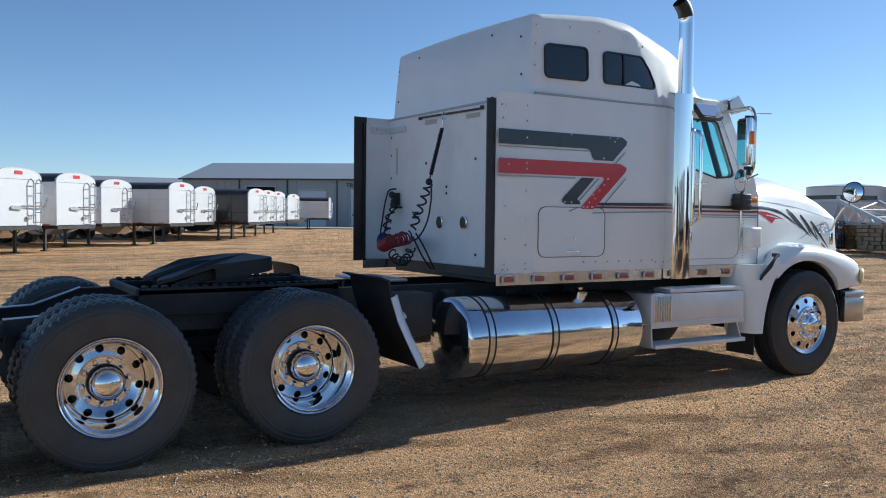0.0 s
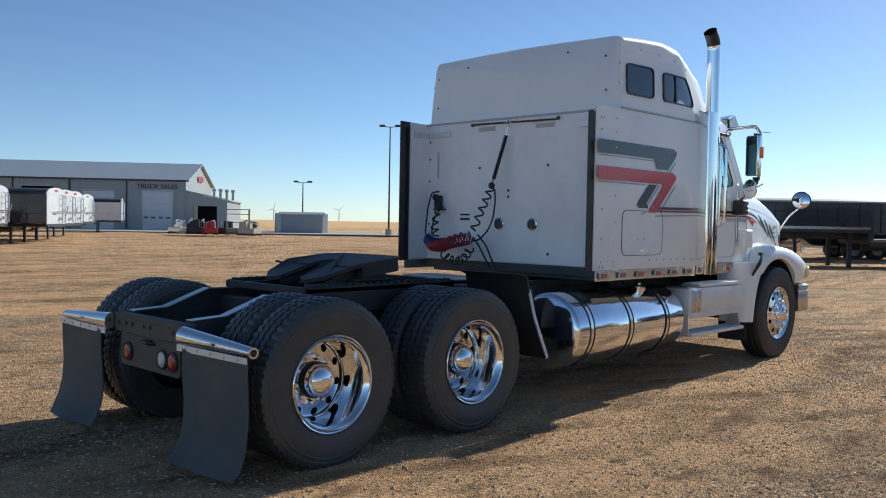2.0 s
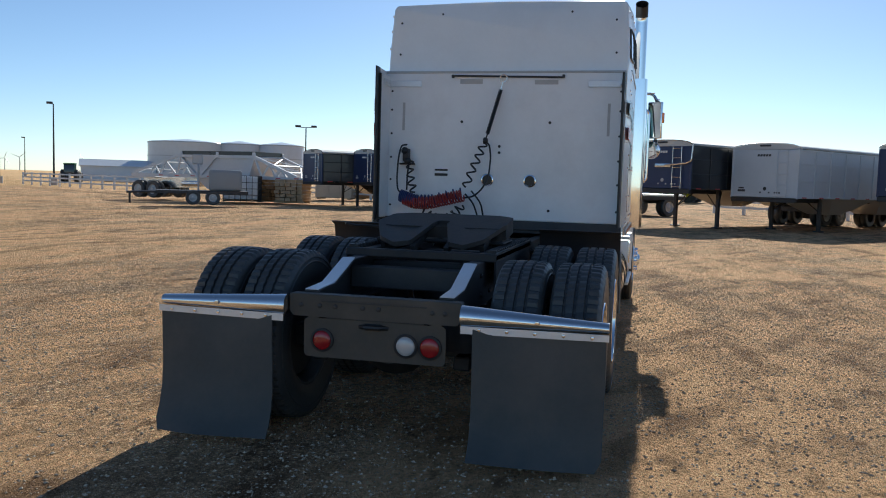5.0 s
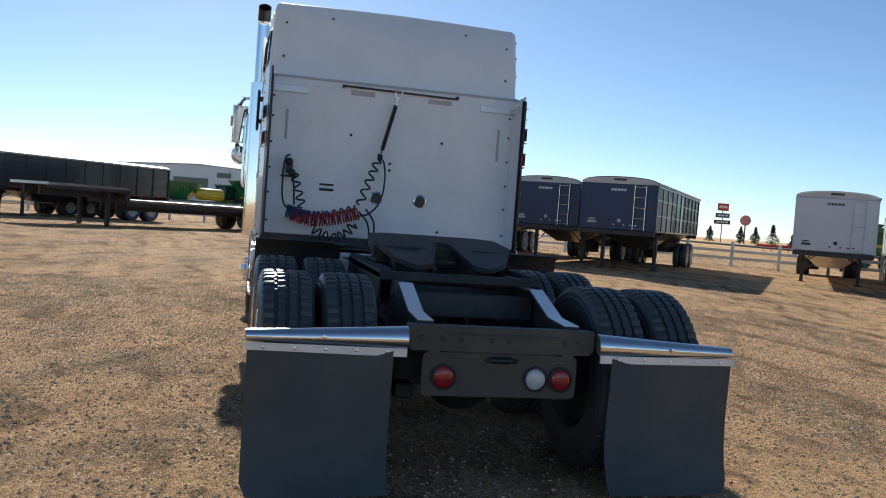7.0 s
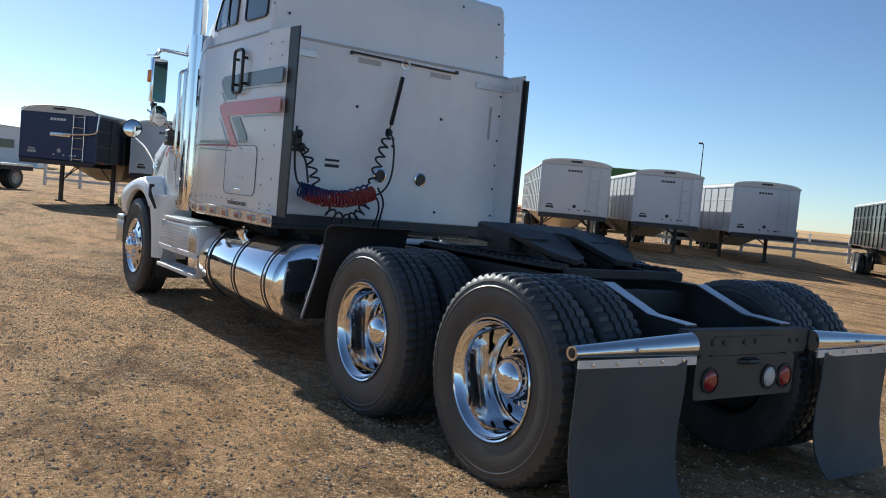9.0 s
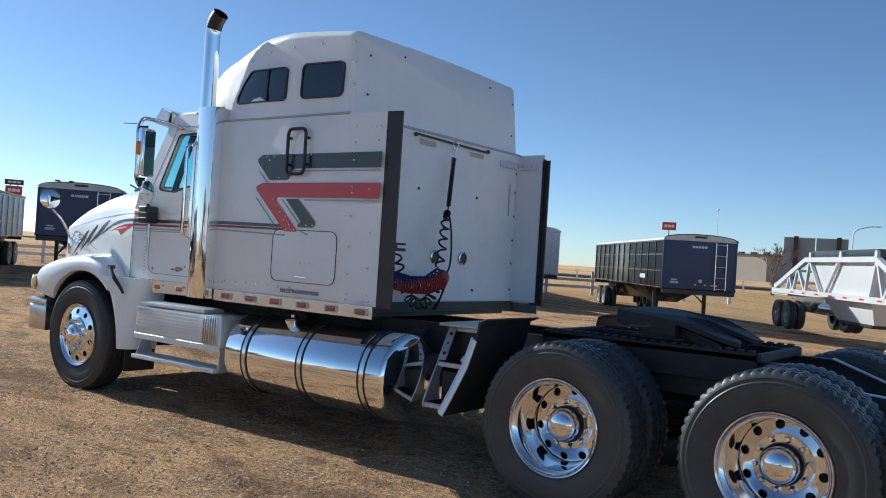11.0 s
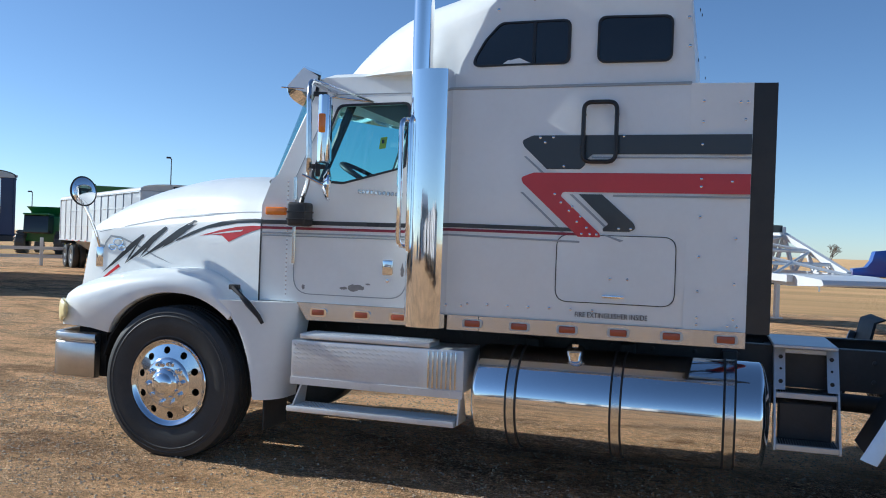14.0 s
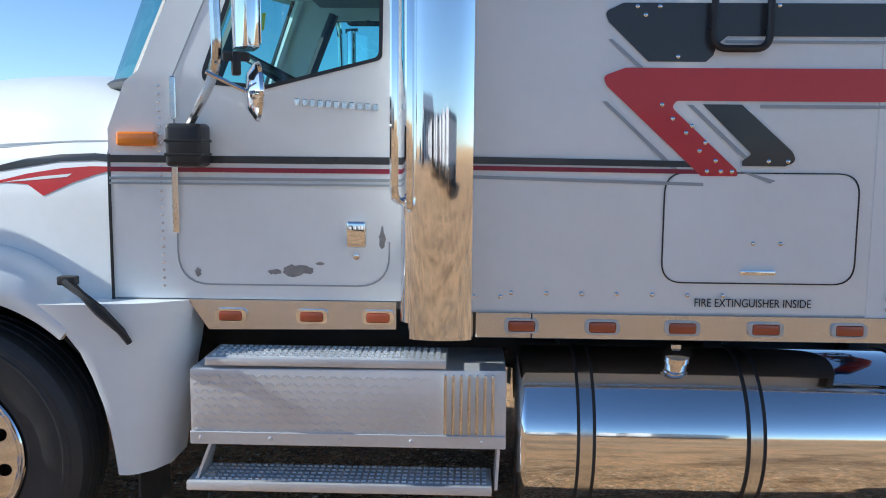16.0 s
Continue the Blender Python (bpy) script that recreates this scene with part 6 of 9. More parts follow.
    part("mirror_glass", bm, M["mirror"], lm)
    bm = bmesh.new()
    tube(bm, [(0, 0.03, 0.0), (0, 0.16, 0.02)], 0.014, 8)
    part("mirror_bracket", bm, M["stainless"], lm)
    # air bottle shaped horn cover on the right fender
    bm = bmesh.new()
    box(bm, 5.80, 5.97, -1.17, -1.055, 1.30, 1.50, 0.03, 3)
    part("cover_box", bm, M["paint"], TRUCK, "white plastic cover on the cab side")


stacks_and_mirrors()


# ---- hood and fenders ----
HOOD_H = [(6.04, 2.030), (6.3, 2.058), (6.65, 2.056), (6.95, 2.018), (7.25, 1.945), (7.5, 1.85), (7.68, 1.73), (7.75, 1.655)]
HOOD_W = [(6.04, 1.045), (6.3, 1.0), (6.65, 0.925), (6.95, 0.868), (7.25, 0.815), (7.5, 0.778), (7.68, 0.748), (7.75, 0.728)]
HOOD_LOW = [(6.04, 1.02), (6.12, 1.02), (6.2, 1.22), (7.2, 1.22), (7.4, 1.02), (7.8, 1.02)]


def hood_ring(x, grow=0.0):
    h, w = smooth_table(x, HOOD_H) + grow, smooth_table(x, HOOD_W) + grow
    shoulder = 1.70 - 0.12 * (x - 6.04) / 1.75
    low = lerp_table(x, HOOD_LOW)
    half = []
    for z in [low + (1.52 - low) * k / 4 for k in range(5)]:
        half.append((w, z))
    half.append((w - 0.004, shoulder))
    half.append((w - 0.012, shoulder + 0.016))
    for k in range(1, 8):
        a = math.pi / 2 * k / 8
        ww = (w - 0.03) * math.cos(a) ** 0.62
        half.append((ww, shoulder + 0.02 + (h - shoulder - 0.02) * math.sin(a) ** 0.80))
    return [(x, y, z) for y, z in half] + [(x, 0, h)] + [(x, -y, z) for y, z in reversed(half)]


def hood():
    bm = bmesh.new()
    rings = [hood_ring(6.04 + 1.71 * i / 30) for i in range(31)]
    nose = [(7.77 + 0.09 * max(0.0, min(1.0, (1.65 - z) / 0.5)), y * 0.95, 1.02 + (z - 1.02) * 0.94) for x, y, z in rings[-1]]
    loft(bm, rings + [nose])
    ob = part("hood", bm, M["paint"], TRUCK, "white sloping hood with black and red brush graphics", 40)
    # front face seen edge-on: grille frame
    bm = bmesh.new()
    plate(bm, [rounded([(-0.50, 0.86), (0.50, 0.86), (0.46, 1.44), (-0.46, 1.44)], 0.05, 4), rounded([(-0.44, 0.90), (0.44, 0.90), (0.41, 1.39), (-0.41, 1.39)], 0.04, 4)], 7.885, 0.03, "x")
    for k in range(9):
        box(bm, 7.87, 7.90, -0.40, 0.40, 0.94 + 0.05 * k, 0.952 + 0.05 * k)
    part("grille", bm, M["chrome"], ob)
    # unseen slab added behind the grille to stop sun striping the ground
    bm = bmesh.new()
    box(bm, 7.55, 7.64, -0.52, 0.52, 0.62, 1.40, 0.02, 1)
    part("radiator", bm, M["chassis"], TRUCK)
    # unseen engine boxes added to block sun under the hood
    bm = bmesh.new()
    box(bm, 6.10, 7.40, -0.36, 0.36, 0.62, 1.20, 0.08, 2)
    box(bm, 6.35, 7.15, -0.24, 0.24, 0.46, 0.64, 0.05, 2)
    part("engine_block", bm, M["chassis"], TRUCK)
    from_hood = bmesh.new()
    loft(from_hood, rings + [nose])
    tree = BVHTree.FromBMesh(from_hood)

    def project(name, pts, material, s, lift=0.0022):
        """A painted shape laid on the side of the hood."""
        bm = bmesh.new()
        vs = [bm.verts.new((a, 0, b)) for a, b in pts]
        f = bm.faces.new(vs)
        bmesh.ops.triangulate(bm, faces=[f])
        bmesh.ops.subdivide_edges(bm, edges=bm.edges, cuts=2, use_grid_fill=True)
        for v in bm.verts:
            hit = tree.ray_cast(Vector((v.co.x, s * 2.0, v.co.z)), Vector((0, -s, 0)))
            if hit[0] is not None:
                v.co.y = hit[0].y + s * lift
            else:
                v.co.y = s * smooth_table(v.co.x, HOOD_W)
        part(name, bm, material, ob)
    for s in (1, -1):
        # stripes sweeping forward
        top = [(6.043, 1.702), (6.10, 1.706), (6.25, 1.700), (6.40, 1.682), (6.55, 1.648), (6.70, 1.60), (6.85, 1.535)]
        low = [(6.85, 1.525), (6.70, 1.585), (6.55, 1.626), (6.40, 1.656), (6.25, 1.672), (6.10, 1.678), (6.043, 1.674)]
        project("graphic_black", top + low, M["black_paint"], s)
        project("graphic_red", [(6.043, 1.655), (6.12, 1.655), (6.25, 1.645), (6.40, 1.622), (6.62, 1.572), (6.50, 1.585), (6.40, 1.580), (6.33, 1.535), (6.20, 1.590), (6.10, 1.622), (6.043, 1.637)], M["red_paint"], s)
        project("graphic_white", [(6.20, 1.625), (6.34, 1.612), (6.52, 1.585), (6.36, 1.598), (6.22, 1.612)], M["paint"], s, 0.0034)
        # brush strokes: a zigzag of thick rising strokes joined by thin ones
        def stroke(p, q, w0, w1):
            p, q = Vector(p), Vector(q)
            d = (q - p).normalized()
            n = Vector((-d.y, d.x))
            m1, m2 = p.lerp(q, 0.3), p.lerp(q, 0.72)
            pts = [p, m1 + n * w0, m2 + n * w1, q + n * w1 * 0.7, q + d * 0.012, q - n * w1 * 0.5, m2 - n * w1, m1 - n * w0 * 0.8]
            project("graphic_grey", [tuple(v) for v in pts], M["black_paint"], s)
        for p, q, w0, w1 in (((7.615, 1.251), (7.190, 1.560), 0.013, 0.022), ((7.378, 1.333), (6.958, 1.622), 0.015, 0.024), ((7.205, 1.387), (6.665, 1.675), 0.016, 0.026),
                             ((6.995, 1.468), (6.68, 1.676), 0.018, 0.024), ((7.375, 1.335), (7.20, 1.545), 0.009, 0.007), ((7.225, 1.385), (6.985, 1.610), 0.010, 0.008)):
            stroke(p, q, w0, w1)
        sweep = [(7.61, 1.43), (7.585, 1.50), (7.53, 1.555), (7.42, 1.545), (7.25, 1.49), (7.05, 1.41), (6.88, 1.353), (7.05, 1.398), (7.25, 1.476), (7.42, 1.530), (7.525, 1.540), (7.575, 1.49)]
        project("graphic_line", sweep, M["silver_paint"], s, 0.0018)
        project("graphic_red", [(7.44, 1.33), (7.60, 1.222), (7.57, 1.222), (7.42, 1.31)], M["red_paint"], s)
        # thin grey strip paints the shade along the hood's crease
        project("hood_crease", [(7.66, 1.578), (7.35, 1.638), (6.95, 1.700), (6.55, 1.738), (6.18, 1.755), (6.045, 1.757), (6.045, 1.751), (6.18, 1.749), (6.55, 1.731), (6.95, 1.693), (7.35, 1.631), (7.66, 1.573)], M["silver_paint"], s, 0.0015)
        # side badge as a plain bright mark
        bm = bmesh.new()
        for k, (a, b, r) in enumerate(((7.44, 1.50, 0.045), (7.50, 1.46, 0.035), (7.40, 1.455, 0.03))):
            y = s * (smooth_table(a, HOOD_W) + 0.006)
            tube(bm, [(a + r * math.cos(t), y, b + 0.6 * r * math.sin(t)) for t in [2 * math.pi * j / 14 for j in range(15)]], 0.006, 5, False)
        part("badge", bm, M["chrome"], ob, "small chrome badge")
    from_hood.free()
    # dark shut line between hood and cab
    bm = bmesh.new()
    a, b = hood_ring(6.030, 0.0125), hood_ring(6.043, 0.0125)
    loft(bm, [a, b], False, False)
    part("hood_gap", bm, M["dark_trim"], ob)
    for s in (1, -1):
        # front fender swept round the wheel
        bm = bmesh.new()
        cx, cz = 6.625, 0.52
        rad = [(10, 1.165), (17, 1.195), (23, 1.225), (29, 1.228), (35, 1.15), (42, 1.06), (55, 0.935), (70, 0.845), (85, 0.812), (100, 0.812), (115, 0.80), (125, 0.775), (132, 0.76)]
        arch = [(16, 0.672), (50, 0.665), (90, 0.637), (132, 0.637)]
        rings = []
        for i in range(38):
            d = 16.5 + 115.5 * i / 37
            a = math.radians(d)
            R, r = smooth_table(d, rad), lerp_table(d, arch)
            out = 1.195
            if d < 40:
                out = 1.195 - 0.045 * ((40 - d) / 24) ** 1.5
            skew = math.radians(12.0) * max(0.0, (50 - d) / 33.5)
            sec = [(r + 0.012, out - 0.13), (r, out - 0.05), (r + 0.006, out - 0.004), (r + 0.02, out), (r + (R - r) * 0.30, out + 0.004), (r + (R - r) * 0.52, out - 0.004), (r + (R - r) * 0.74, out - 0.034), (r + (R - r) * 0.90, out - 0.095),
                   (R, out - 0.19), (R + 0.012, out - 0.30), (R + 0.015, out - 0.42), (R, 0.62), (R - 0.05, 0.62)]
            rings.append([(cx + q * math.cos(a + skew * (R - q) / (R - r)), s * y, cz + q * math.sin(a + skew * (R - q) / (R - r))) for q, y in sec])
        loft(bm, rings)
        part("front_fender", bm, M["paint"], TRUCK, "white rounded front fender", 50)
        # rear part of the fender, fixed to the cab
        bm = bmesh.new()
        rows = []
        for z, xf, xr in ((1.135, 6.30, 5.72), (1.05, 6.205, 5.735), (0.95, 6.13, 5.75), (0.85, 6.085, 5.77), (0.75, 6.05, 5.785), (0.65, 6.025, 5.80), (0.55, 6.01, 5.815), (0.465, 6.0, 5.83)):
            yo = 1.195 - 0.010 * (1.135 - z)
            rows.append([(xf, s * 0.86, z), (xf, s * (yo - 0.04), z), (xf - 0.012, s * (yo - 0.004), z), (xf - 0.04, s * yo, z), (xf - (xf - xr) * 0.45, s * (yo - 0.012), z),
                         (xf - (xf - xr) * 0.75, s * (yo - 0.06), z), (xr, s * (yo - 0.15), z), (xr, s * 0.86, z)])
        loft(bm, rows)
        part("fender_skirt", bm, M["paint"], TRUCK, "white fender skirt behind the front wheel", 50)
        # rubber hood latch
        bm = bmesh.new()
        tube(bm, [(6.16, s * 1.19, 1.225), (6.09, s * 1.215, 1.18), (6.02, s * 1.225, 1.12), (5.95, s * 1.205, 1.04), (5.925, s * 1.19, 0.99)], 0.012, 6, True, [0.020, 0.014, 0.022, 0.016, 0.012])
        box(bm, 6.12, 6.19, *sorted((s * 1.16, s * 1.205)), 1.21, 1.245, 0.008, 2)
        part("hood_latch", bm, M["rubber"], TRUCK, "black rubber hood latch")
        # headlamp
        bm = bmesh.new()
        rings = []
        for k in range(9):
            t = k / 8
            c, h = Vector((7.595 + 0.172 * math.sin(t * 1.5), s * (1.163 - 0.32 * t ** 1.7), 0.985 - 0.015 * t)), 0.088 * math.sin(math.pi * (0.12 + 0.80 * t)) ** 0.5
            rings.append([(c.x + 0.030 * math.sin(a) * math.sin(1.2 * t), c.y + s * 0.022 * math.sin(a) * (1 - t), c.z + h * math.cos(a)) for a in [2 * math.pi * j / 16 for j in range(16)]])
        loft(bm, rings)
        part("headlamp", bm, M["yellow_lens"], TRUCK, "yellowed wrap-round headlamp")
        # inner wheel arch
        bm = bmesh.new()
        rings = []
        for i in range(13):
            a = math.radians(14 + 170 * i / 12)
            rings.append([(cx + 0.655 * math.cos(a), s * 0.55, cz + 0.655 * math.sin(a)), (cx + 0.655 * math.cos(a), s * 1.150, cz + 0.655 * math.sin(a)), (cx + 0.640 * math.cos(a), s * 1.150, cz + 0.640 * math.sin(a)), (cx + 0.640 * math.cos(a), s * 0.55, cz + 0.640 * math.sin(a))])
        loft(bm, rings)
        # added dark boxes cover pale inner faces and stop sun passing through
        box(bm, 5.99, 7.33, *sorted((s * 0.56, s * 0.58)), 0.50, 1.24)
        box(bm, 7.30, 7.55, *sorted((s * 0.56, s * 1.06)), 0.50, 1.06)
        part("wheel_arch", bm, M["arch_liner"], TRUCK, "black inner wheel arch with added light-blocking boxes", kind="stuff")
        # small mud flap behind the steer wheel
        bm = bmesh.new()
        box(bm, 5.925, 5.937, *sorted((s * 0.80, s * 1.13)), 0.25, 0.60, 0.003, 1)
        part("mud_flap", bm, M["rubber"], TRUCK)
    # bumper, wrapped round the corners
    bm = bmesh.new()
    path = [(7.325, 1.150), (7.50, 1.152), (7.64, 1.148), (7.70, 1.125), (7.735, 1.08), (7.80, 0.90), (7.88, 0.5), (7.90, 0.0)]
    path += [(x, -y) for x, y in reversed(path[:-1])]
    sec = [(-0.03, 0.497), (0.004, 0.500), (0.010, 0.508), (0.010, 0.742), (0.006, 0.750), (0.000, 0.754), (0.000, 0.764), (0.010, 0.770), (0.012, 0.806), (0.006, 0.818), (-0.04, 0.828), (-0.05, 0.82), (-0.05, 0.51)]
    rings = []
    for i, (x, y) in enumerate(path):
        p, n = Vector(path[max(i - 1, 0)]), Vector(path[min(i + 1, len(path) - 1)])
        d = (n - p).normalized()
        out = Vector((-d.y, d.x)) if Vector((-d.y, d.x)).dot(Vector((x - 7.0, y))) > 0 else Vector((d.y, -d.x))
        rings.append([(x + out.x * o, y + out.y * o, z) for o, z in sec])
    loft(bm, rings)
    part("front_bumper", bm, M["bumper"], TRUCK, "wrapped metal front bumper", 50)


hood()


# ---- the yard's other trailers ----
M["t_white"] = mat("white_trailer_paint", (0.66, 0.67, 0.68), 0.34, 0, 0.05, 1.2, coat=0.2, dirt=(0.42, 0.38, 0.33), dirt_amount=0.15, dirt_scale=0.9)
M["t_blue"] = mat("dark_blue_trailer_paint", (0.010, 0.027, 0.095), 0.36, 0, 0.15, 1.2, coat=0.08, dirt=(0.12, 0.11, 0.10), dirt_amount=0.12, dirt_scale=0.9)
M["t_black"] = mat("black_trailer_paint", (0.018, 0.020, 0.024), 0.30, 0, 0.15, 1.2, coat=0.3, dirt=(0.12, 0.11, 0.10), dirt_amount=0.12, dirt_scale=0.9)
M["t_alu"] = mat("bright_trailer_aluminium", (0.70, 0.71, 0.72), 0.22, 1.0, 0.06, 1.5, rough_var=0.06)
M["tarp"] = mat("pale_vinyl_tarp", (0.62, 0.60, 0.56), 0.5, 0, 0.08, 1.5, 0.004, 3.0)
M["t_frame"] = mat("dark_trailer_frame", (0.03, 0.03, 0.032), 0.5, 0, 0.25, 2.0, dirt=(0.14, 0.12, 0.10), dirt_amount=0.3)
M["t_rim"] = mat("white_steel_wheel", (0.55, 0.55, 0.54), 0.4, 0.1, 0.1, 5.0)
M["reflector"] = mat("red_white_reflector", (0.55, 0.05, 0.05), 0.3, 0, 0.1, 5.0)
M["green"] = mat("green_machine_paint", (0.022, 0.14, 0.035), 0.35, 0, 0.15, 1.5, coat=0.2)
M["yellow"] = mat("yellow_machine_paint", (0.72, 0.52, 0.04), 0.35, 0, 0.1, 1.5, coat=0.2)
M["fence"] = mat("white_fence_boards", (0.70, 0.70, 0.68), 0.55, 0, 0.08, 2.0)
M["concrete"] = mat("pale_concrete", (0.42, 0.40, 0.37), 0.85, 0, 0.12, 1.0, 0.002, 20.0)


def road_wheel_data():
    bm = bmesh.new()
    lathe(bm, [(0.29, -0.11), (0.40, -0.13), (0.48, -0.12), (0.51, -0.08), (0.515, 0.0), (0.51, 0.08), (0.48, 0.12), (0.40, 0.13), (0.29, 0.11)], 28, TO_Y, True)
    bmesh.ops.recalc_face_normals(bm, faces=bm.faces)
    t = bpy.data.meshes.new("road_tyre")
    bm.to_mesh(t)
    bm.free()
    t.materials.append(M["tyre"])
    bm = bmesh.new()
    lathe(bm, [(0.29, 0.12), (0.27, 0.10), (0.25, 0.02), (0.15, 0.04), (0.11, 0.05), (0.10, 0.13), (0, 0.14)], 24, TO_Y)
    bmesh.ops.recalc_face_normals(bm, faces=bm.faces)
    r = bpy.data.meshes.new("road_rim")
    bm.to_mesh(r)
    bm.free()
    r.materials.append(M["t_rim"])
    for me in (t, r):
        me.polygons.foreach_set("use_smooth", [True] * len(me.polygons))
        me.set_sharp_from_angle(angle=radians(40))
    return t, r


ROAD_TYRE, ROAD_RIM = road_wheel_data()


def road_wheels(root, xs, half, scale=1.0, duals=True):
    for x in xs:
        for s in (1, -1):
            w = new("wheel")
            w.parent = root
            w.empty_display_size = 0.1
            w.matrix_basis = pose(x, s * (half - 0.13), 0.51 * scale, 0, 0, 0 if s > 0 else 180) @ Matrix.Scale(scale, 4)
            for nm, me in (("tyre", ROAD_TYRE), ("rim", ROAD_RIM)):
                o = new(nm, me)
                o.parent = w
            if duals:
                o = new("inner_tyre", ROAD_TYRE)
                o.parent = w
                o.location = (0, -0.30, 0)


def hopper_trailer(label, nose, ang, length, z0, z1, colour, side_colour, arch=0.22, width=2.55, ladder=True, crank=False, red_mark=False, logo=True, bright_logo=True, side_logo=False, legs=2.3, group="", open_side=False):
    """Grain hopper trailer; x runs from its nose to its tail."""
    T = thing("hopper_trailer", label, "trailer", pose(nose[0], nose[1], ground_z(*nose), 0, 0, ang), group)
    W = width / 2
    bm = bmesh.new()
    rings = []
    for x in (0.0, 0.03, length - 0.03, length):
        k = 0.02 if x in (0.0, length) else 0.0
        rings.append([(x, -W + k, z0 + k), (x, W - k, z0 + k), (x, W - k, z1 - k), (x, -W + k, z1 - k)])
    loft(bm, rings)
    body = part("body", bm, side_colour, T)
    bm = bmesh.new()
    box(bm, -0.012, -0.004, -W + 0.03, W - 0.03, z0 + 0.02, z1 - 0.01, 0.003, 1)
    for s in (1, -1):
        box(bm, -0.03, 0.03, s * W - 0.035, s * W + 0.035, z0 - 0.02, z1, 0.01, 1)
    part("nose_panel", bm, colour, T)
    # arched cover with end caps and bows
    bm = bmesh.new()
    rings = []
    n = 14
    for x in (0.0, 0.02, length - 0.02, length):
        rings.append([(x, (W + 0.02) * math.cos(math.pi * k / n), z1 + 0.004 + arch * math.sin(math.pi * k / n) ** 0.8) for k in range(n + 1)])
    loft(bm, rings)
    cov = part("tarp_cover", bm, M["t_frame"] if red_mark else M["tarp"], T, "dark tarp over the top" if red_mark else "pale rolled tarp over the top")
    if red_mark:
        bm = bmesh.new()
        prism(bm, [((W + 0.04) * math.cos(math.pi * k / n), z1 - 0.01 + (arch + 0.03) * math.sin(math.pi * k / n) ** 0.8) for k in range(n + 1)], -0.03, 0.06, "x")
        part("end_cap", bm, colour, cov, "white arched end cap")
    bm = bmesh.new()
    for k in range(n):
        a, b = math.pi * k / n, math.pi * (k + 1) / n
        ya, yb = (W + 0.03) * math.cos(a), (W + 0.03) * math.cos(b)
        za, zb = z1 + 0.02 + arch * math.sin(a) ** 0.8, z1 + 0.02 + arch * math.sin(b) ** 0.8
        tube(bm, [(-0.02, ya, za), (-0.02, yb, zb)], 0.018, 5)
    part("end_bow", bm, colour if not bright_logo else M["t_frame"], cov, kind="stuff")
    bm = bmesh.new()
    tube(bm, [(0, -W - 0.03, z1 + 0.05), (length, -W - 0.03, z1 + 0.05)], 0.05, 8)
    part("tarp_roll", bm, M["tarp"], cov)
    # ribs and rails on the sides
    nr = max(6, int(length / 1.05))
    for s in (1, -1):
        for k in range(nr + 1):
            x = 0.05 + (length - 0.1) * k / nr
            bm = bmesh.new()
            ya, yb = sorted((s * W, s * (W + 0.035)))
            box(bm, x - 0.025, x + 0.025, ya, yb, z0 + 0.03, z1)
            part("side_post", bm, side_colour, body)
        for z in (z0 + 0.03, z0 + (z1 - z0) * 0.36, z0 + (z1 - z0) * 0.70, z1 - 0.03):
            bm = bmesh.new()
            ya, yb = sorted((s * W, s * (W + (0.05 if z in (z0 + 0.03, z1 - 0.03) else 0.022))))
            box(bm, 0, length, ya, yb, z - 0.022, z + 0.022)
            part("side_rail", bm, side_colour, body)
        bm = bmesh.new()
        for k in range(int(length / 1.2)):
            x = 0.3 + 1.2 * k
            box(bm, x, x + 0.30, *sorted((s * (W + 0.05), s * (W + 0.056))), z0 + 0.010, z0 + 0.05)
        part("reflector_tape", bm, M["reflector"], body, kind="stuff")
    # hoppers below, frame, legs, axles
    bm = bmesh.new()
    for c in (length * 0.36, length * 0.68):
        top = [(c - 1.75, -W + 0.1, z0), (c + 1.75, -W + 0.1, z0), (c + 1.75, W - 0.1, z0), (c - 1.75, W - 0.1, z0)]
        bot = [(c - 0.45, -0.45, z0 - 0.62), (c + 0.45, -0.45, z0 - 0.62), (c + 0.45, 0.45, z0 - 0.62), (c - 0.45, 0.45, z0 - 0.62)]
        loft(bm, [top, bot])
    part("hopper_chute", bm, side_colour, T)
    bm = bmesh.new()
    for s in (1, -1):
        box(bm, 0.05, length, s * 0.55 - 0.05, s * 0.55 + 0.05, z0 - 0.16, z0 - 0.01)
    box(bm, -0.05, 0.08, -W, W, z0 - 0.16, z0 + 0.0, 0.01, 1)
    box(bm, length - 0.1, length, -W, W, z0 - 0.14, z0)
    box(bm, length - 2.9, length - 0.2, -0.6, 0.6, 0.62, z0 - 0.1)
    part("frame", bm, M["t_frame"], T)
    for s in (1, -1):
        bm = bmesh.new()
        box(bm, legs - 0.06, legs + 0.06, s * 0.95 - 0.06, s * 0.95 + 0.06, 0.05, z0)
        box(bm, legs - 0.14, legs + 0.14, s * 0.95 - 0.14, s * 0.95 + 0.14, 0.0, 0.05)
        tube(bm, [(legs, s * 0.95, 0.75), (legs + 0.75, s * 0.60, z0 - 0.08)], 0.025, 6)
        tube(bm, [(legs, s * 0.95, 0.72), (legs, s * 0.40, z0 - 0.08)], 0.022, 6)
        part("landing_leg", bm, M["t_frame"], T)
        bm = bmesh.new()
        box(bm, length - 0.55, length - 0.54, s * (W - 0.66) - 0.3, s * (W - 0.66) + 0.3 + 0.28 * s, 0.25, 0.95)
        part("mud_flap", bm, M["rubber"], T)
    road_wheels(T, (length - 2.35, length - 1.1), W)
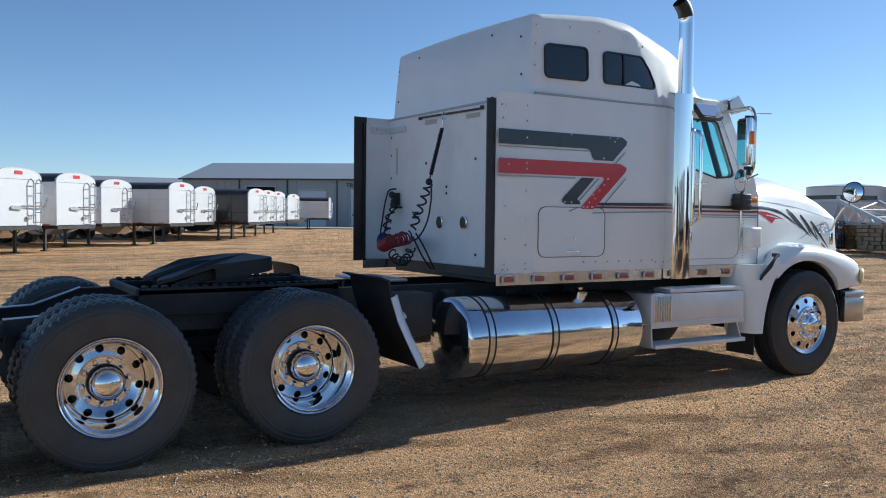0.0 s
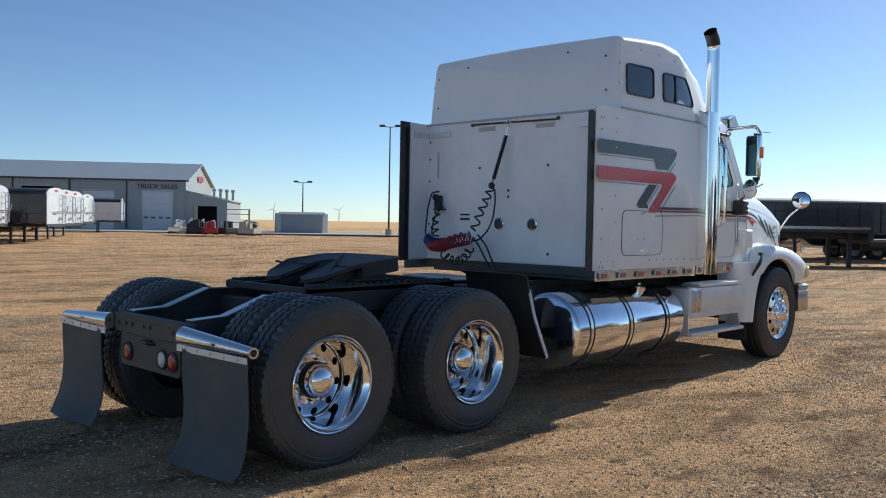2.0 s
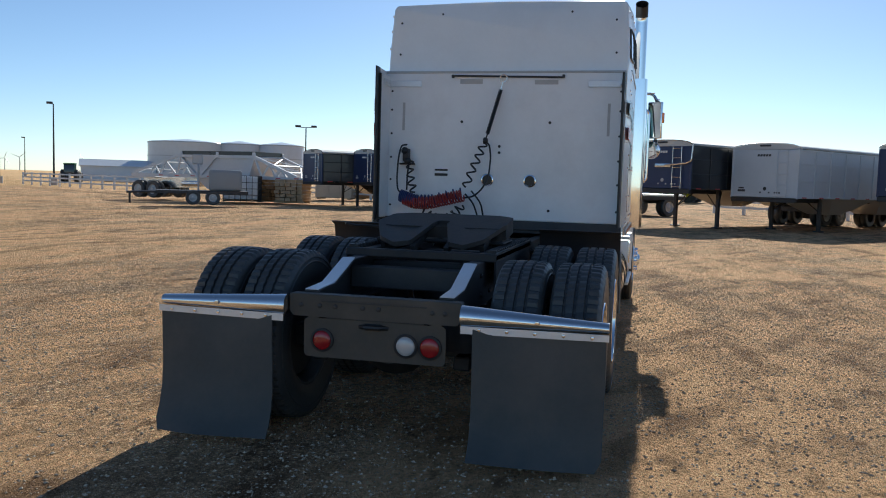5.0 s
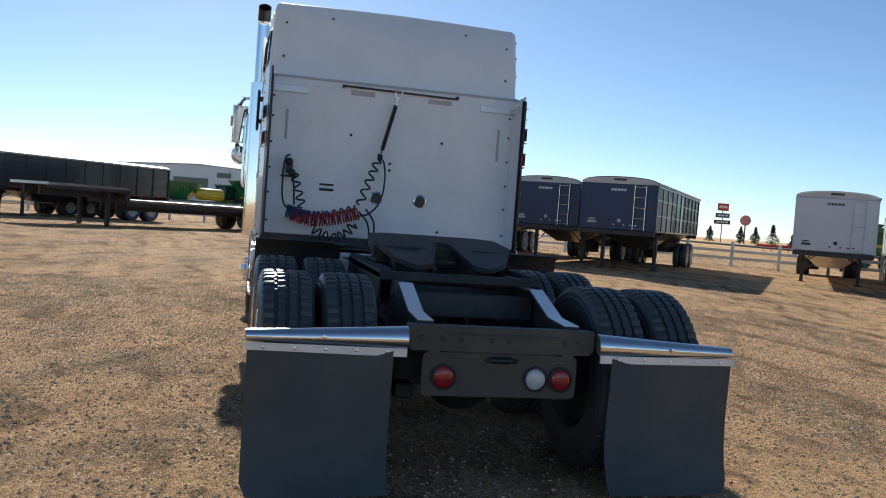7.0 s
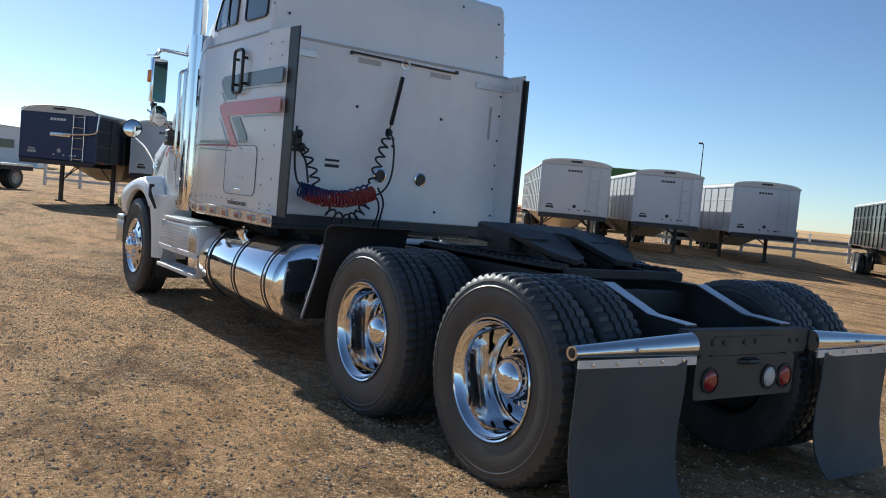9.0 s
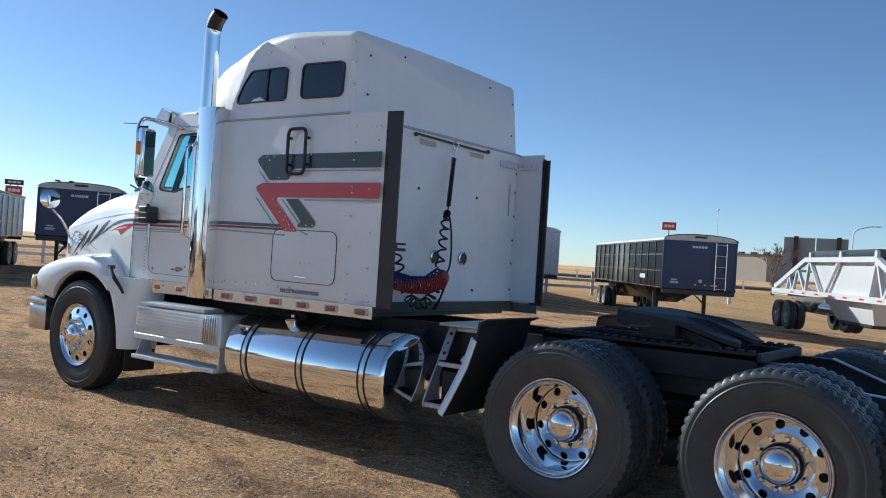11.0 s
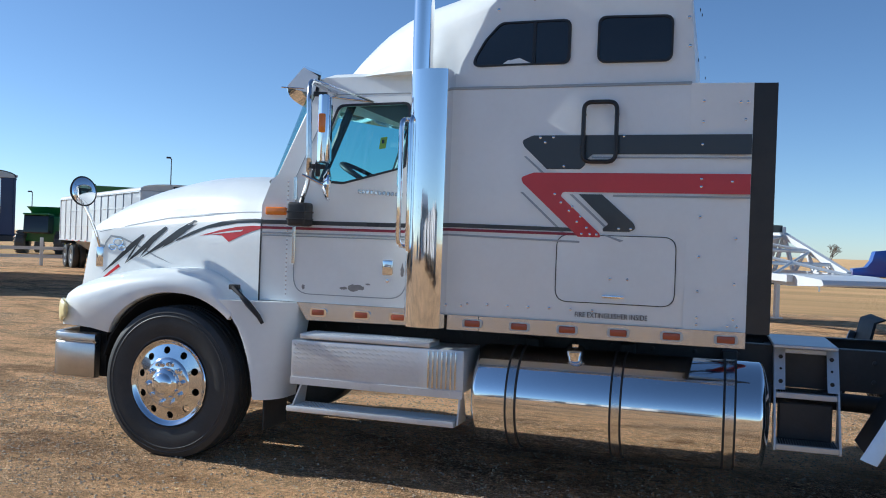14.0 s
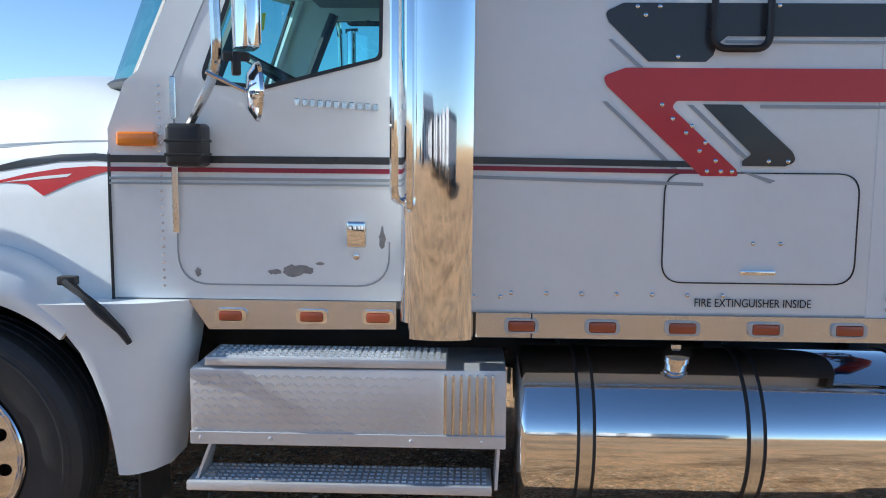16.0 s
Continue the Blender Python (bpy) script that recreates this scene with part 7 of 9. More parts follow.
    if ladder:
        bm = bmesh.new()
        yl = -W + 0.55
        for y in (yl - 0.19, yl + 0.19):
            tube(bm, [(-0.09, y, z0 + 0.02), (-0.09, y, z1 - 0.02)], 0.017, 6)
        for k in range(5):
            z = z0 + 0.08 + (z1 - z0 - 0.16) * k / 4
            tube(bm, [(-0.09, yl - 0.19, z), (-0.09, yl + 0.19, z)], 0.014, 6)
        for z in (z0 + 0.06, z1 - 0.06):
            for y in (yl - 0.19, yl + 0.19):
                tube(bm, [(-0.09, y, z), (0, y, z)], 0.012, 5)
        part("nose_ladder", bm, M["t_alu"] if bright_logo else M["t_frame" if red_mark else "t_white"], T)
    if crank:
        bm = bmesh.new()
        zc = z0 + (z1 - z0) * 0.55
        box(bm, -0.10, -0.03, -0.45, 0.25, zc - 0.07, zc + 0.07, 0.02, 2)
        tube(bm, bend([(-0.10, -0.2, zc), (-0.14, -W + 0.1, zc + 0.08), (-0.14, -W - 0.10, zc + 0.15), (-0.12, -W - 0.14, z1 + 0.05)], 0.1), 0.035, 6)
        part("tarp_crank", bm, M["t_alu"], T)
    if red_mark:
        bm = bmesh.new()
        box(bm, -0.042, -0.031, -0.20, 0.20, z1 + arch * 0.42, z1 + arch * 0.78)
        for y in (-0.18, 0.0, 0.18):
            box(bm, -0.046, -0.042, y - 0.04, y + 0.04, z1 + arch * 0.5, z1 + arch * 0.7)
        part("red_mark", bm, M["reflector"], T)
        bm = bmesh.new()
        for y0 in (-W + 0.15, -W + 0.62):
            tube(bm, bend([(-0.16, y0, z0 + 0.1), (-0.18, y0, z1 - 0.08), (-0.05, y0, z1 + 0.02)], 0.06), 0.028, 6)
        for k in range(5):
            z = z0 + 0.15 + (z1 - z0 - 0.3) * k / 4
            tube(bm, [(-0.17, -W + 0.15, z), (-0.17, -W + 0.62, z)], 0.02, 6)
        part("nose_ladder", bm, M["t_alu"], T)
        bm = bmesh.new()
        outl = rounded([(-0.15, z0 + 0.62), (0.45, z0 + 0.66), (0.40, z0 + 0.80), (-0.10, z0 + 0.80)], 0.05, 4)
        prism(bm, outl, -0.09, -0.02, "x")
        tube(bm, [(-0.12, -0.1, z0 + 0.78), (-0.16, -W - 0.05, z0 + 0.78), (-0.16, -W - 0.2, z0 + 1.15)], 0.03, 6)
        box(bm, -0.14, -0.04, -0.62, -0.42, z0 + 0.25, z0 + 0.4, 0.02, 1)
        part("crank_gear", bm, M["t_alu"], T)
    if logo:
        bm = bmesh.new()
        zl = z1 - 0.20
        for k in range(5):
            prism(bm, [(0.30 - 0.11 * k, zl - 0.04), (0.30 - 0.11 * k - 0.085, zl - 0.04), (0.285 - 0.11 * k - 0.085, zl + 0.04), (0.285 - 0.11 * k, zl + 0.04)], -0.018, -0.013, "x")
        part("logo_bars", bm, M["fence"] if bright_logo else M["t_frame"], T, "row of plain slanted marks")
        bm = bmesh.new()
        box(bm, -0.016, -0.012, W - 0.55, W - 0.25, z0 + 0.20, z0 + 0.28)
        box(bm, -0.016, -0.012, W - 0.50, W - 0.28, z0 + 0.31, z0 + 0.36)
        lathe(bm, [(0.07, 0), (0.06, 0.01), (0, 0.012)], 12, pose(-0.012, -0.05, z0 + 0.32, 0, -90, 0))
        for y in (-0.45, -0.52, -0.62, 0.12, -0.22):
            box(bm, -0.018, -0.012, y - 0.03, y + 0.03, z0 + 0.16, z0 + 0.21)
        part("nose_fittings", bm, M["t_frame"] if not bright_logo else M["putty"], T, kind="stuff")
        bm = bmesh.new()
        prism(bm, rounded([(-0.22, z1 + arch * 0.52), (0.22, z1 + arch * 0.52), (0.22, z1 + arch * 0.82), (-0.22, z1 + arch * 0.82)], 0.03, 3), -0.020, -0.012, "x")
        part("bow_plate", bm, M["t_frame"], cov)
    if side_logo:
        bm = bmesh.new()
        for k in range(5):
            box(bm, 2.45 + 0.17 * k, 2.58 + 0.17 * k, W + 0.036, W + 0.042, z0 + 0.30, z0 + 0.46)
        part("side_logo_bars", bm, M["fence"], body)
    return T


AX = -37.0
WB, BB = "white grain hopper trailer with dark marks, nose towards the yard", "dark blue grain hopper trailer with pale tarp and metal ladder"
G2 = "hopper trailers along the fence"
hopper_trailer("dark blue grain hopper trailer with tarp crank on its nose", (27.7, -1.6), AX, 12.5, 1.46, 3.02, M["t_blue"], M["t_black"], crank=True, group=G2)
hopper_trailer("white grain hopper trailer with side panels and dark marks", (27.7, -5.2), AX, 12.5, 1.24, 2.96, M["t_white"], M["t_white"], bright_logo=False, group=G2)
hopper_trailer(BB, (25.2, -9.6), AX, 11.0, 1.40, 2.97, M["t_blue"], M["t_black"], group=G2)
hopper_trailer(BB, (22.1, -11.1), AX, 11.0, 1.40, 2.97, M["t_blue"], M["t_black"], group=G2)
for nx, ny in ((20.5, -18.4), (19.1, -22.0), (17.4, -25.8)):
    hopper_trailer(WB, (nx, ny), AX, 13.0, 1.20, 3.05, M["t_white"], M["t_white"], bright_logo=False, group=G2)
hopper_trailer("dark blue grain hopper trailer with pale logo bars on its side", (9.25, -23.65), -53.5, 13.0, 1.30, 3.02, M["t_blue"], M["t_black"], side_logo=True, group=G2)
G3 = "dark hopper trailers by the lumber stacks"
for nx, ny in ((38.4, 13.8), (38.9, 17.0)):
    hopper_trailer("dark blue grain hopper trailer with long black side", (nx, ny), -44, 10.8, 1.34, 2.88, M["t_blue"], M["t_black"], side_logo=True, group=G3)
G1 = "row of white hopper trailers"
for i, (nx, ny) in enumerate(((2.0, 29.9), (4.5, 33.0), (7.3, 39.4), (10.9, 40.6), (13.9, 46.9), (17.9, 48.7), (19.9, 52.1), (21.9, 55.5), (26.5, 64.2))):
    hopper_trailer("white grain hopper trailer with bright nose ladder and red mark", (nx, ny), 136, 11.5, 1.20, 3.03, M["t_white"], M["t_white"] if i != 5 else M["t_black"], arch=0.40, ladder=False, logo=False, bright_logo=False, red_mark=True, group=G1)
hopper_trailer("white grain hopper trailer beside the shop", (36.4, 78.9), 151, 11.0, 1.20, 3.03, M["t_white"], M["t_white"], arch=0.40, ladder=False, logo=False, bright_logo=False, red_mark=True, group=G1)


# ---- bottom-dump trailers ----
def bottom_dump(nose, ang, label):
    """White bottom-dump trailer with truss sides; x runs from its nose to its tail."""
    T = thing("bottom_dump_trailer", label, "trailer", pose(nose[0], nose[1], ground_z(*nose), 0, 0, ang) @ Matrix.Scale(1.13, 4), "bottom-dump trailers")
    W, wh = 1.22, M["t_white"]
    for s in (1, -1):
        def bar(name, pts, r, mm=wh):
            bm = bmesh.new()
            for a, b in zip(pts, pts[1:]):
                d = Vector(b) - Vector(a)
                m = Matrix.Translation(a) @ d.to_track_quat("X", "Z").to_matrix().to_4x4()
                box(bm, -0.02, d.length + 0.02, -r, r, -r, r, m=m)
            part(name, bm, mm, T)
        y = s * W
        bar("lower_rail", [(0.2, y, 1.25), (3.2, y, 1.30), (12.6, y, 1.30)], 0.085)
        bar("upper_rail", [(1.2, y, 1.36), (3.9, y, 2.38), (9.3, y, 2.38), (12.4, y, 1.42)], 0.075)
        for a, b in (((3.9, 2.38), (3.4, 1.3)), ((3.4, 1.3), (2.9, 2.0)), ((2.9, 2.0), (2.5, 1.3)), ((2.5, 1.3), (2.15, 1.72)), ((2.15, 1.72), (1.8, 1.3)), ((3.9, 2.38), (4.3, 1.32)),
                     ((9.0, 2.38), (9.3, 1.32)), ((9.3, 1.32), (10.1, 2.1)), ((10.1, 2.1), (10.5, 1.32)), ((10.5, 1.32), (10.9, 1.84)), ((10.9, 1.84), (11.2, 1.32)), ((6.5, 2.38), (7.6, 1.32)), ((9.0, 2.38), (7.9, 1.32))):
            bar("truss_strut", [(a[0], y, a[1]), (b[0], y, b[1])], 0.045)
        for x in (3.95, 6.4, 8.95):
            bm = bmesh.new()
            prism(bm, rounded([(x - 0.10, 2.40), (x + 0.10, 2.40), (x + 0.07, 2.62), (x - 0.07, 2.62)], 0.03, 3), y - 0.04, y + 0.04)
            part("lifting_lug", bm, wh, T)
        bm = bmesh.new()
        for k in range(9):
            box(bm, 1.0 + 1.15 * k, 1.30 + 1.15 * k, *sorted((y + s * 0.085, y + s * 0.092)), 1.275, 1.32)
        part("reflector_tape", bm, M["reflector"], T, kind="stuff")
        bm = bmesh.new()
        box(bm, 10.9, 12.7, *sorted((s * 0.70, s * 1.27)), 1.14, 1.19, 0.02, 1)
        for x0 in (10.85, 11.8):
            prism(bm, [(x0, 1.18), (x0 + 0.95, 1.18), (x0 + 0.75, 1.27), (x0 + 0.2, 1.27)], s * 0.72, s * 1.27)
        part("tail_fender", bm, wh, T)
        bm = bmesh.new()
        box(bm, 3.55, 3.67, s * 0.85 - 0.06, s * 0.85 + 0.06, 0.02, 1.1)
        box(bm, 3.48, 3.74, s * 0.85 - 0.14, s * 0.85 + 0.14, 0.0, 0.03)
        part("landing_leg", bm, wh, T)
    # hopper: wide tub above, two gates below
    bm = bmesh.new()
    top = [(3.9, -W + 0.08, 2.36), (9.0, -W + 0.08, 2.36), (9.0, W - 0.08, 2.36), (3.9, W - 0.08, 2.36)]
    mid = [(4.4, -W + 0.10, 1.35), (8.2, -W + 0.10, 1.35), (8.2, W - 0.10, 1.35), (4.4, W - 0.10, 1.35)]
    low = [(4.8, -0.85, 0.60), (7.4, -0.85, 0.60), (7.4, 0.85, 0.60), (4.8, 0.85, 0.60)]
    loft(bm, [top, mid, low])
    part("hopper", bm, wh, T)
    for x0, x1, y0, y1 in ((3.95, 8.95, -W + 0.02, -W + 0.10), (3.95, 8.95, W - 0.10, W - 0.02), (3.95, 4.03, -W + 0.1, W - 0.1), (8.87, 8.95, -W + 0.1, W - 0.1)):
        bm = bmesh.new()
        box(bm, x0, x1, y0, y1, 2.46, 2.66)
        part("side_board", bm, M["t_black"], T)
    bm = bmesh.new()
    box(bm, 4.9, 7.3, -0.87, 0.87, 0.50, 0.62, 0.03, 1)
    part("gate", bm, M["t_frame"], T)
    for x in (0.9, 1.8, 2.7):
        z = 1.36 + (x - 1.2) * 0.378 if x > 1.2 else 1.30
        bm = bmesh.new()
        tube(bm, [(x, -W, z), (x, W, z)], 0.05, 6)
        part("cross_bar", bm, wh, T)
    for a, b in (((0.9, -W, 1.3), (2.7, W, 1.93)), ((2.7, -W, 1.93), (0.9, W, 1.3)), ((2.7, -W, 1.93), (3.9, W, 2.35)), ((2.7, W, 1.93), (3.9, -W, 2.35)), ((10.3, -W, 2.02), (10.3, W, 2.02)), ((11.6, -W, 1.62), (11.6, W, 1.62))):
        bm = bmesh.new()
        tube(bm, [a, b], 0.04, 6)
        part("cross_bar", bm, wh, T)
    bm = bmesh.new()
    prism(bm, rounded([(-0.9, 1.12), (0.4, 1.06), (1.8, 1.15), (1.8, 1.34), (0.2, 1.34), (-0.8, 1.26)], 0.05, 3), -1.1, 1.1)
    part("gooseneck", bm, wh, T)
    bm = bmesh.new()
    for k, r in enumerate((0.11, 0.06, 0.05, 0.05)):
        lathe(bm, [(r, 0), (r * 0.8, 0.02), (0, 0.02)], 16, pose(1.25 - 0.28 * k, 1.10, 1.24, -90))
    part("gauges", bm, M["t_frame"], T)
    bm = bmesh.new()
    box(bm, 9.4, 12.5, -0.5, 0.5, 0.62, 1.2)
    tube(bm, [(8.1, -0.6, 0.85), (9.4, -0.6, 0.85)], 0.16, 12)
    tube(bm, [(8.1, 0.6, 0.85), (9.4, 0.6, 0.85)], 0.16, 12)
    part("running_gear", bm, M["t_alu"], T)
    road_wheels(T, (11.1, 12.2), 1.25, 0.96)
    return T


bottom_dump((-0.16, -18.94), -58.5, "white bottom-dump trailer with truss sides and black boards")
bottom_dump((41.9, 17.2), 78, "white bottom-dump trailer beside lumber stacks")


def step_deck():
    T = thing("step_deck_trailer", "black step-deck flatbed trailer with bright deck edge", "trailer", pose(31.5, 9.5, 0, 0, 0, -47) @ Matrix.Scale(1.08, 4))
    bm = bmesh.new()
    box(bm, 0, 3.3, -1.25, 1.25, 1.42, 1.52)
    part("upper_deck", bm, M["t_alu"], T)
    bm = bmesh.new()
    box(bm, 3.3, 14.6, -1.25, 1.25, 0.98, 1.07)
    part("main_deck", bm, M["t_alu"], T)
    bm = bmesh.new()
    for s in (1, -1):
        box(bm, 0.1, 3.4, s * 0.5 - 0.06, s * 0.5 + 0.06, 1.05, 1.42)
        box(bm, 3.3, 14.5, s * 0.5 - 0.06, s * 0.5 + 0.06, 0.62, 0.98)
        box(bm, 0.0, 3.3, s * 1.22 - 0.03, s * 1.22 + 0.03, 1.30, 1.42)
        box(bm, 3.3, 14.6, s * 1.22 - 0.03, s * 1.22 + 0.03, 0.80, 0.98)
    box(bm, 3.2, 3.4, -1.25, 1.25, 0.9, 1.42)
    part("frame", bm, M["t_frame"], T)
    for s in (1, -1):
        bm = bmesh.new()
        box(bm, 2.6, 2.74, s * 0.9 - 0.07, s * 0.9 + 0.07, 0.0, 1.3)
        part("landing_leg", bm, M["t_frame"], T)
    road_wheels(T, (10.3, 11.6, 13.6), 1.25, 0.9)


step_deck()


# ---- buildings ----
M["metal_wall"] = mat("grey_metal_wall", (0.30, 0.32, 0.33), 0.5, 0.15, 0.06, 0.3)
M["metal_roof"] = mat("pale_grey_metal_roof", (0.42, 0.43, 0.44), 0.42, 0.3, 0.06, 0.3)
M["white_wall"] = mat("white_metal_wall", (0.74, 0.77, 0.80), 0.5, 0.1, 0.06, 0.3)
M["door_white"] = mat("white_roller_door", (0.60, 0.62, 0.64), 0.5, 0, 0.05, 0.5)
M["beige"] = mat("beige_stucco", (0.34, 0.30, 0.26), 0.8, 0, 0.08, 0.4)
M["shade"] = mat("unlit_inside_sheet", (0.02, 0.02, 0.022), 0.8, 0, 0.1, 1.0)
M["bark"] = mat("grey_brown_bark", (0.16, 0.12, 0.09), 0.9, 0, 0.2, 3.0)
M["conifer"] = mat("dark_conifer_needles", (0.045, 0.075, 0.038), 0.8, 0, 0.35, 0.6)
M["asphalt"] = mat("grey_asphalt", (0.09, 0.09, 0.09), 0.85, 0, 0.15, 0.3)
M["wood_pale"] = mat("pale_lumber", (0.46, 0.34, 0.21), 0.8, 0, 0.2, 2.0)
M["orange_wood"] = mat("orange_stained_lumber", (0.48, 0.25, 0.10), 0.8, 0, 0.2, 2.0)
M["sign_red"] = mat("red_sign", (0.42, 0.03, 0.03), 0.4, 0, 0.05, 1.0)
M["sign_pink"] = mat("faded_pink_sign", (0.45, 0.24, 0.22), 0.6, 0, 0.1, 2.0)
M["sign_blue"] = mat("blue_sign", (0.03, 0.06, 0.20), 0.4, 0, 0.05, 1.0)
M["truck_blue"] = mat("blue_truck_paint", (0.01, 0.05, 0.32), 0.3, 0, 0.05, 1.0, coat=0.4)
M["cream"] = mat("cream_container", (0.52, 0.46, 0.36), 0.6, 0, 0.08, 1.0)


def ribbed_wall(bm, x0, x1, y, z0, z1, step=0.9, out=-1):
    """Raised seams of sheet-metal cladding along a wall that faces -y (out=-1) or +y."""
    n = int((x1 - x0) / step)
    for k in range(n + 1):
        x = x0 + (x1 - x0) * k / max(n, 1)
        box(bm, x - 0.04, x + 0.04, min(y, y + out * 0.04), max(y, y + out * 0.04), z0, z1)


def shop():
    """Grey metal truck shop; x along its front, y into its depth."""
    T = thing("shop_building", "grey metal truck shop with wide gable roof and roller doors", "building", pose(27.3, 105.3, 0, 0, 0, -39))
    L, D, E, R = 27.4, 21.0, 6.0, 8.5
    bm = bmesh.new()
    doors = [(22.3, 25.9, 4.7), (15.4, 19.1, 4.6), (8.6, 12.4, 5.0)]
    plate(bm, [[(0, 0), (L, 0), (L, E), (0, E)]] + [[(a, 0.02), (b, 0.02), (b, h), (a, h)] for a, b, h in doors], 0.0, 0.2)
    part("front_wall", bm, M["metal_wall"], T)
    bm = bmesh.new()
    ribbed_wall(bm, 0, 8.4, 0, 0, E)
    ribbed_wall(bm, 12.6, 15.2, 0, 0, E)
    ribbed_wall(bm, 19.3, 22.1, 0, 0, E)
    ribbed_wall(bm, 26.1, L, 0, 0, E)
    part("wall_seams", bm, M["metal_wall"], T, kind="stuff")
    for x in (0.0, L - 0.2):
        bm = bmesh.new()
        prism(bm, [(0.2, 0), (D - 0.2, 0), (D - 0.2, E), (D / 2, R), (0.2, E)], x, x + 0.2, "x")
        part("gable_wall", bm, M["metal_wall"], T)
    bm = bmesh.new()
    box(bm, 0, L, D - 0.2, D, 0, E)
    part("rear_wall", bm, M["metal_wall"], T)
    for sgn in (0, 1):
        bm = bmesh.new()
        a, b = ((-0.4, E - 0.08), (D / 2, R + 0.05)) if not sgn else ((D + 0.4, E - 0.08), (D / 2, R + 0.05))
        prism(bm, [a, b, (b[0], b[1] + 0.12), (a[0], a[1] + 0.12)], -0.4, L + 0.4, "x")
        part("roof_slope", bm, M["metal_roof"], T)
    bm = bmesh.new()
    box(bm, -0.45, L + 0.45, -0.46, -0.34, E - 0.14, E + 0.06)
    part("gutter", bm, M["t_frame"], T)
    for i, (a, b, h) in enumerate(doors):
        bm = bmesh.new()
        if i < 2:
            zs = [0.02]
            for k in range(6):
                zs += [h * (k + 1) / 6 - 0.03, h * (k + 1) / 6 - 0.02, h * (k + 1) / 6 - 0.01]
            prism(bm, [(0.10 if i % 3 != 2 else 0.13, z) for i, z in enumerate(zs)] + [(0.16, zs[-1]), (0.16, zs[0])], a, b, "x")
        else:
            # third bay stands open: a dark sheet stands in for its unlit inside
            box(bm, a, b, 2.0, 2.1, 0.0, h)
        d = part("roller_door", bm, M["door_white"] if i < 2 else M["shade"], T)
        bm = bmesh.new()
        for x0, x1, z0, z1 in ((a - 0.12, a, 0, h + 0.12), (b, b + 0.12, 0, h + 0.12), (a, b, h, h + 0.12)):
            box(bm, x0, x1, -0.06, 0.05, z0, z1)
        part("door_frame", bm, M["metal_roof"], T)
        if i == 0:
            for k in range(4):
                bm = bmesh.new()
                box(bm, a + 0.25 + 0.85 * k, a + 0.75 + 0.85 * k, 0.085, 0.098, 1.38, 1.62)
                part("door_window", bm, M["dark_glass"], d)
    for x in (7.6, 14.0, 20.5):
        bm = bmesh.new()
        box(bm, x, x + 0.14, -0.12, 0, 0, E)
        part("downpipe", bm, M["t_frame"], T)
    bm = bmesh.new()
    text_mesh(bm, "TRUCK SALES", 0.74, pose(24.1, -0.06, 5.22, 90, 0, 0), 0.04, 1.05)
    part("sign_letters", bm, M["letters"], T, "dark wall lettering reading TRUCK SALES", 0)
    bm = bmesh.new()
    for k in range(4):
        box(bm, L + 0.2, L + 0.24, 8.4 + 1.0 * k, 9.2 + 1.0 * k, 6.3, 7.0)
    part("red_sign_bars", bm, M["sign_red"], T)
    # lean-to
    bm = bmesh.new()
    plate(bm, [[(L, 0), (L + 4.9, 0), (L + 4.9, 3.7), (L, 4.7)], [(L + 0.9, 0.02), (L + 3.7, 0.02), (L + 3.7, 3.0), (L + 0.9, 3.0)]], 0.05, 0.2)
    box(bm, L + 4.7, L + 4.9, 0.25, 14.0, 0, 3.7)
    part("lean_to_wall", bm, M["metal_wall"], T)
    bm = bmesh.new()
    prism(bm, [(L, 4.75), (L + 5.2, 3.65), (L + 5.2, 3.78), (L, 4.88)], -0.3, 14.2)
    part("lean_to_roof", bm, M["metal_roof"], T)
    # dark sheet set back in the lean-to in place of its inner shade
    bm = bmesh.new()
    box(bm, L + 0.8, L + 3.8, 4.0, 4.1, 0, 3.1)
    part("dark_bay", bm, M["shade"], T)
    for k in range(4):
        bm = bmesh.new()
        lathe(bm, [(0.18, 0), (0.18, 1.0), (0.28, 1.05), (0.28, 1.3), (0, 1.4)], 12, pose(L + 2.5 + 0.6 * k, 6.0 + 1.5 * k, 4.0))
        part("roof_vent", bm, M["metal_roof"], T)


shop()


def plain_hall(name, label, m, L, D, E, R, wall, roof, openings=()):
    T = thing(name, label, "building", m)
    bm = bmesh.new()
    plate(bm, [[(0, 0), (L, 0), (L, E), (0, E)]] + [[(a, z0), (b, z0), (b, z1), (a, z1)] for a, b, z0, z1 in openings], 0.0, 0.2)
    ribbed_wall(bm, 0, L, 0, E - 0.25, E, 1.2)
    for x in (0.0, L - 0.2):
        prism(bm, [(0.2, 0), (D, 0), (D, E), (D / 2, R), (0.2, E)], x, x + 0.2, "x")
    box(bm, 0, L, D - 0.2, D, 0, E)
    part("wall", bm, wall, T)
    for a, b in (((-0.3, E - 0.03), (D / 2, R + 0.05)), ((D + 0.3, E - 0.03), (D / 2, R + 0.05))):
        bm = bmesh.new()
        prism(bm, [a, b, (b[0], b[1] + 0.12), (a[0], a[1] + 0.12)], -0.3, L + 0.3, "x")
        part("roof_slope", bm, roof, T)
    for a, b, z0, z1 in openings:
        bm = bmesh.new()
        box(bm, a, b, 0.12, 0.18, z0, z1)
        part("opening", bm, M["dark_glass"], T)
    return T


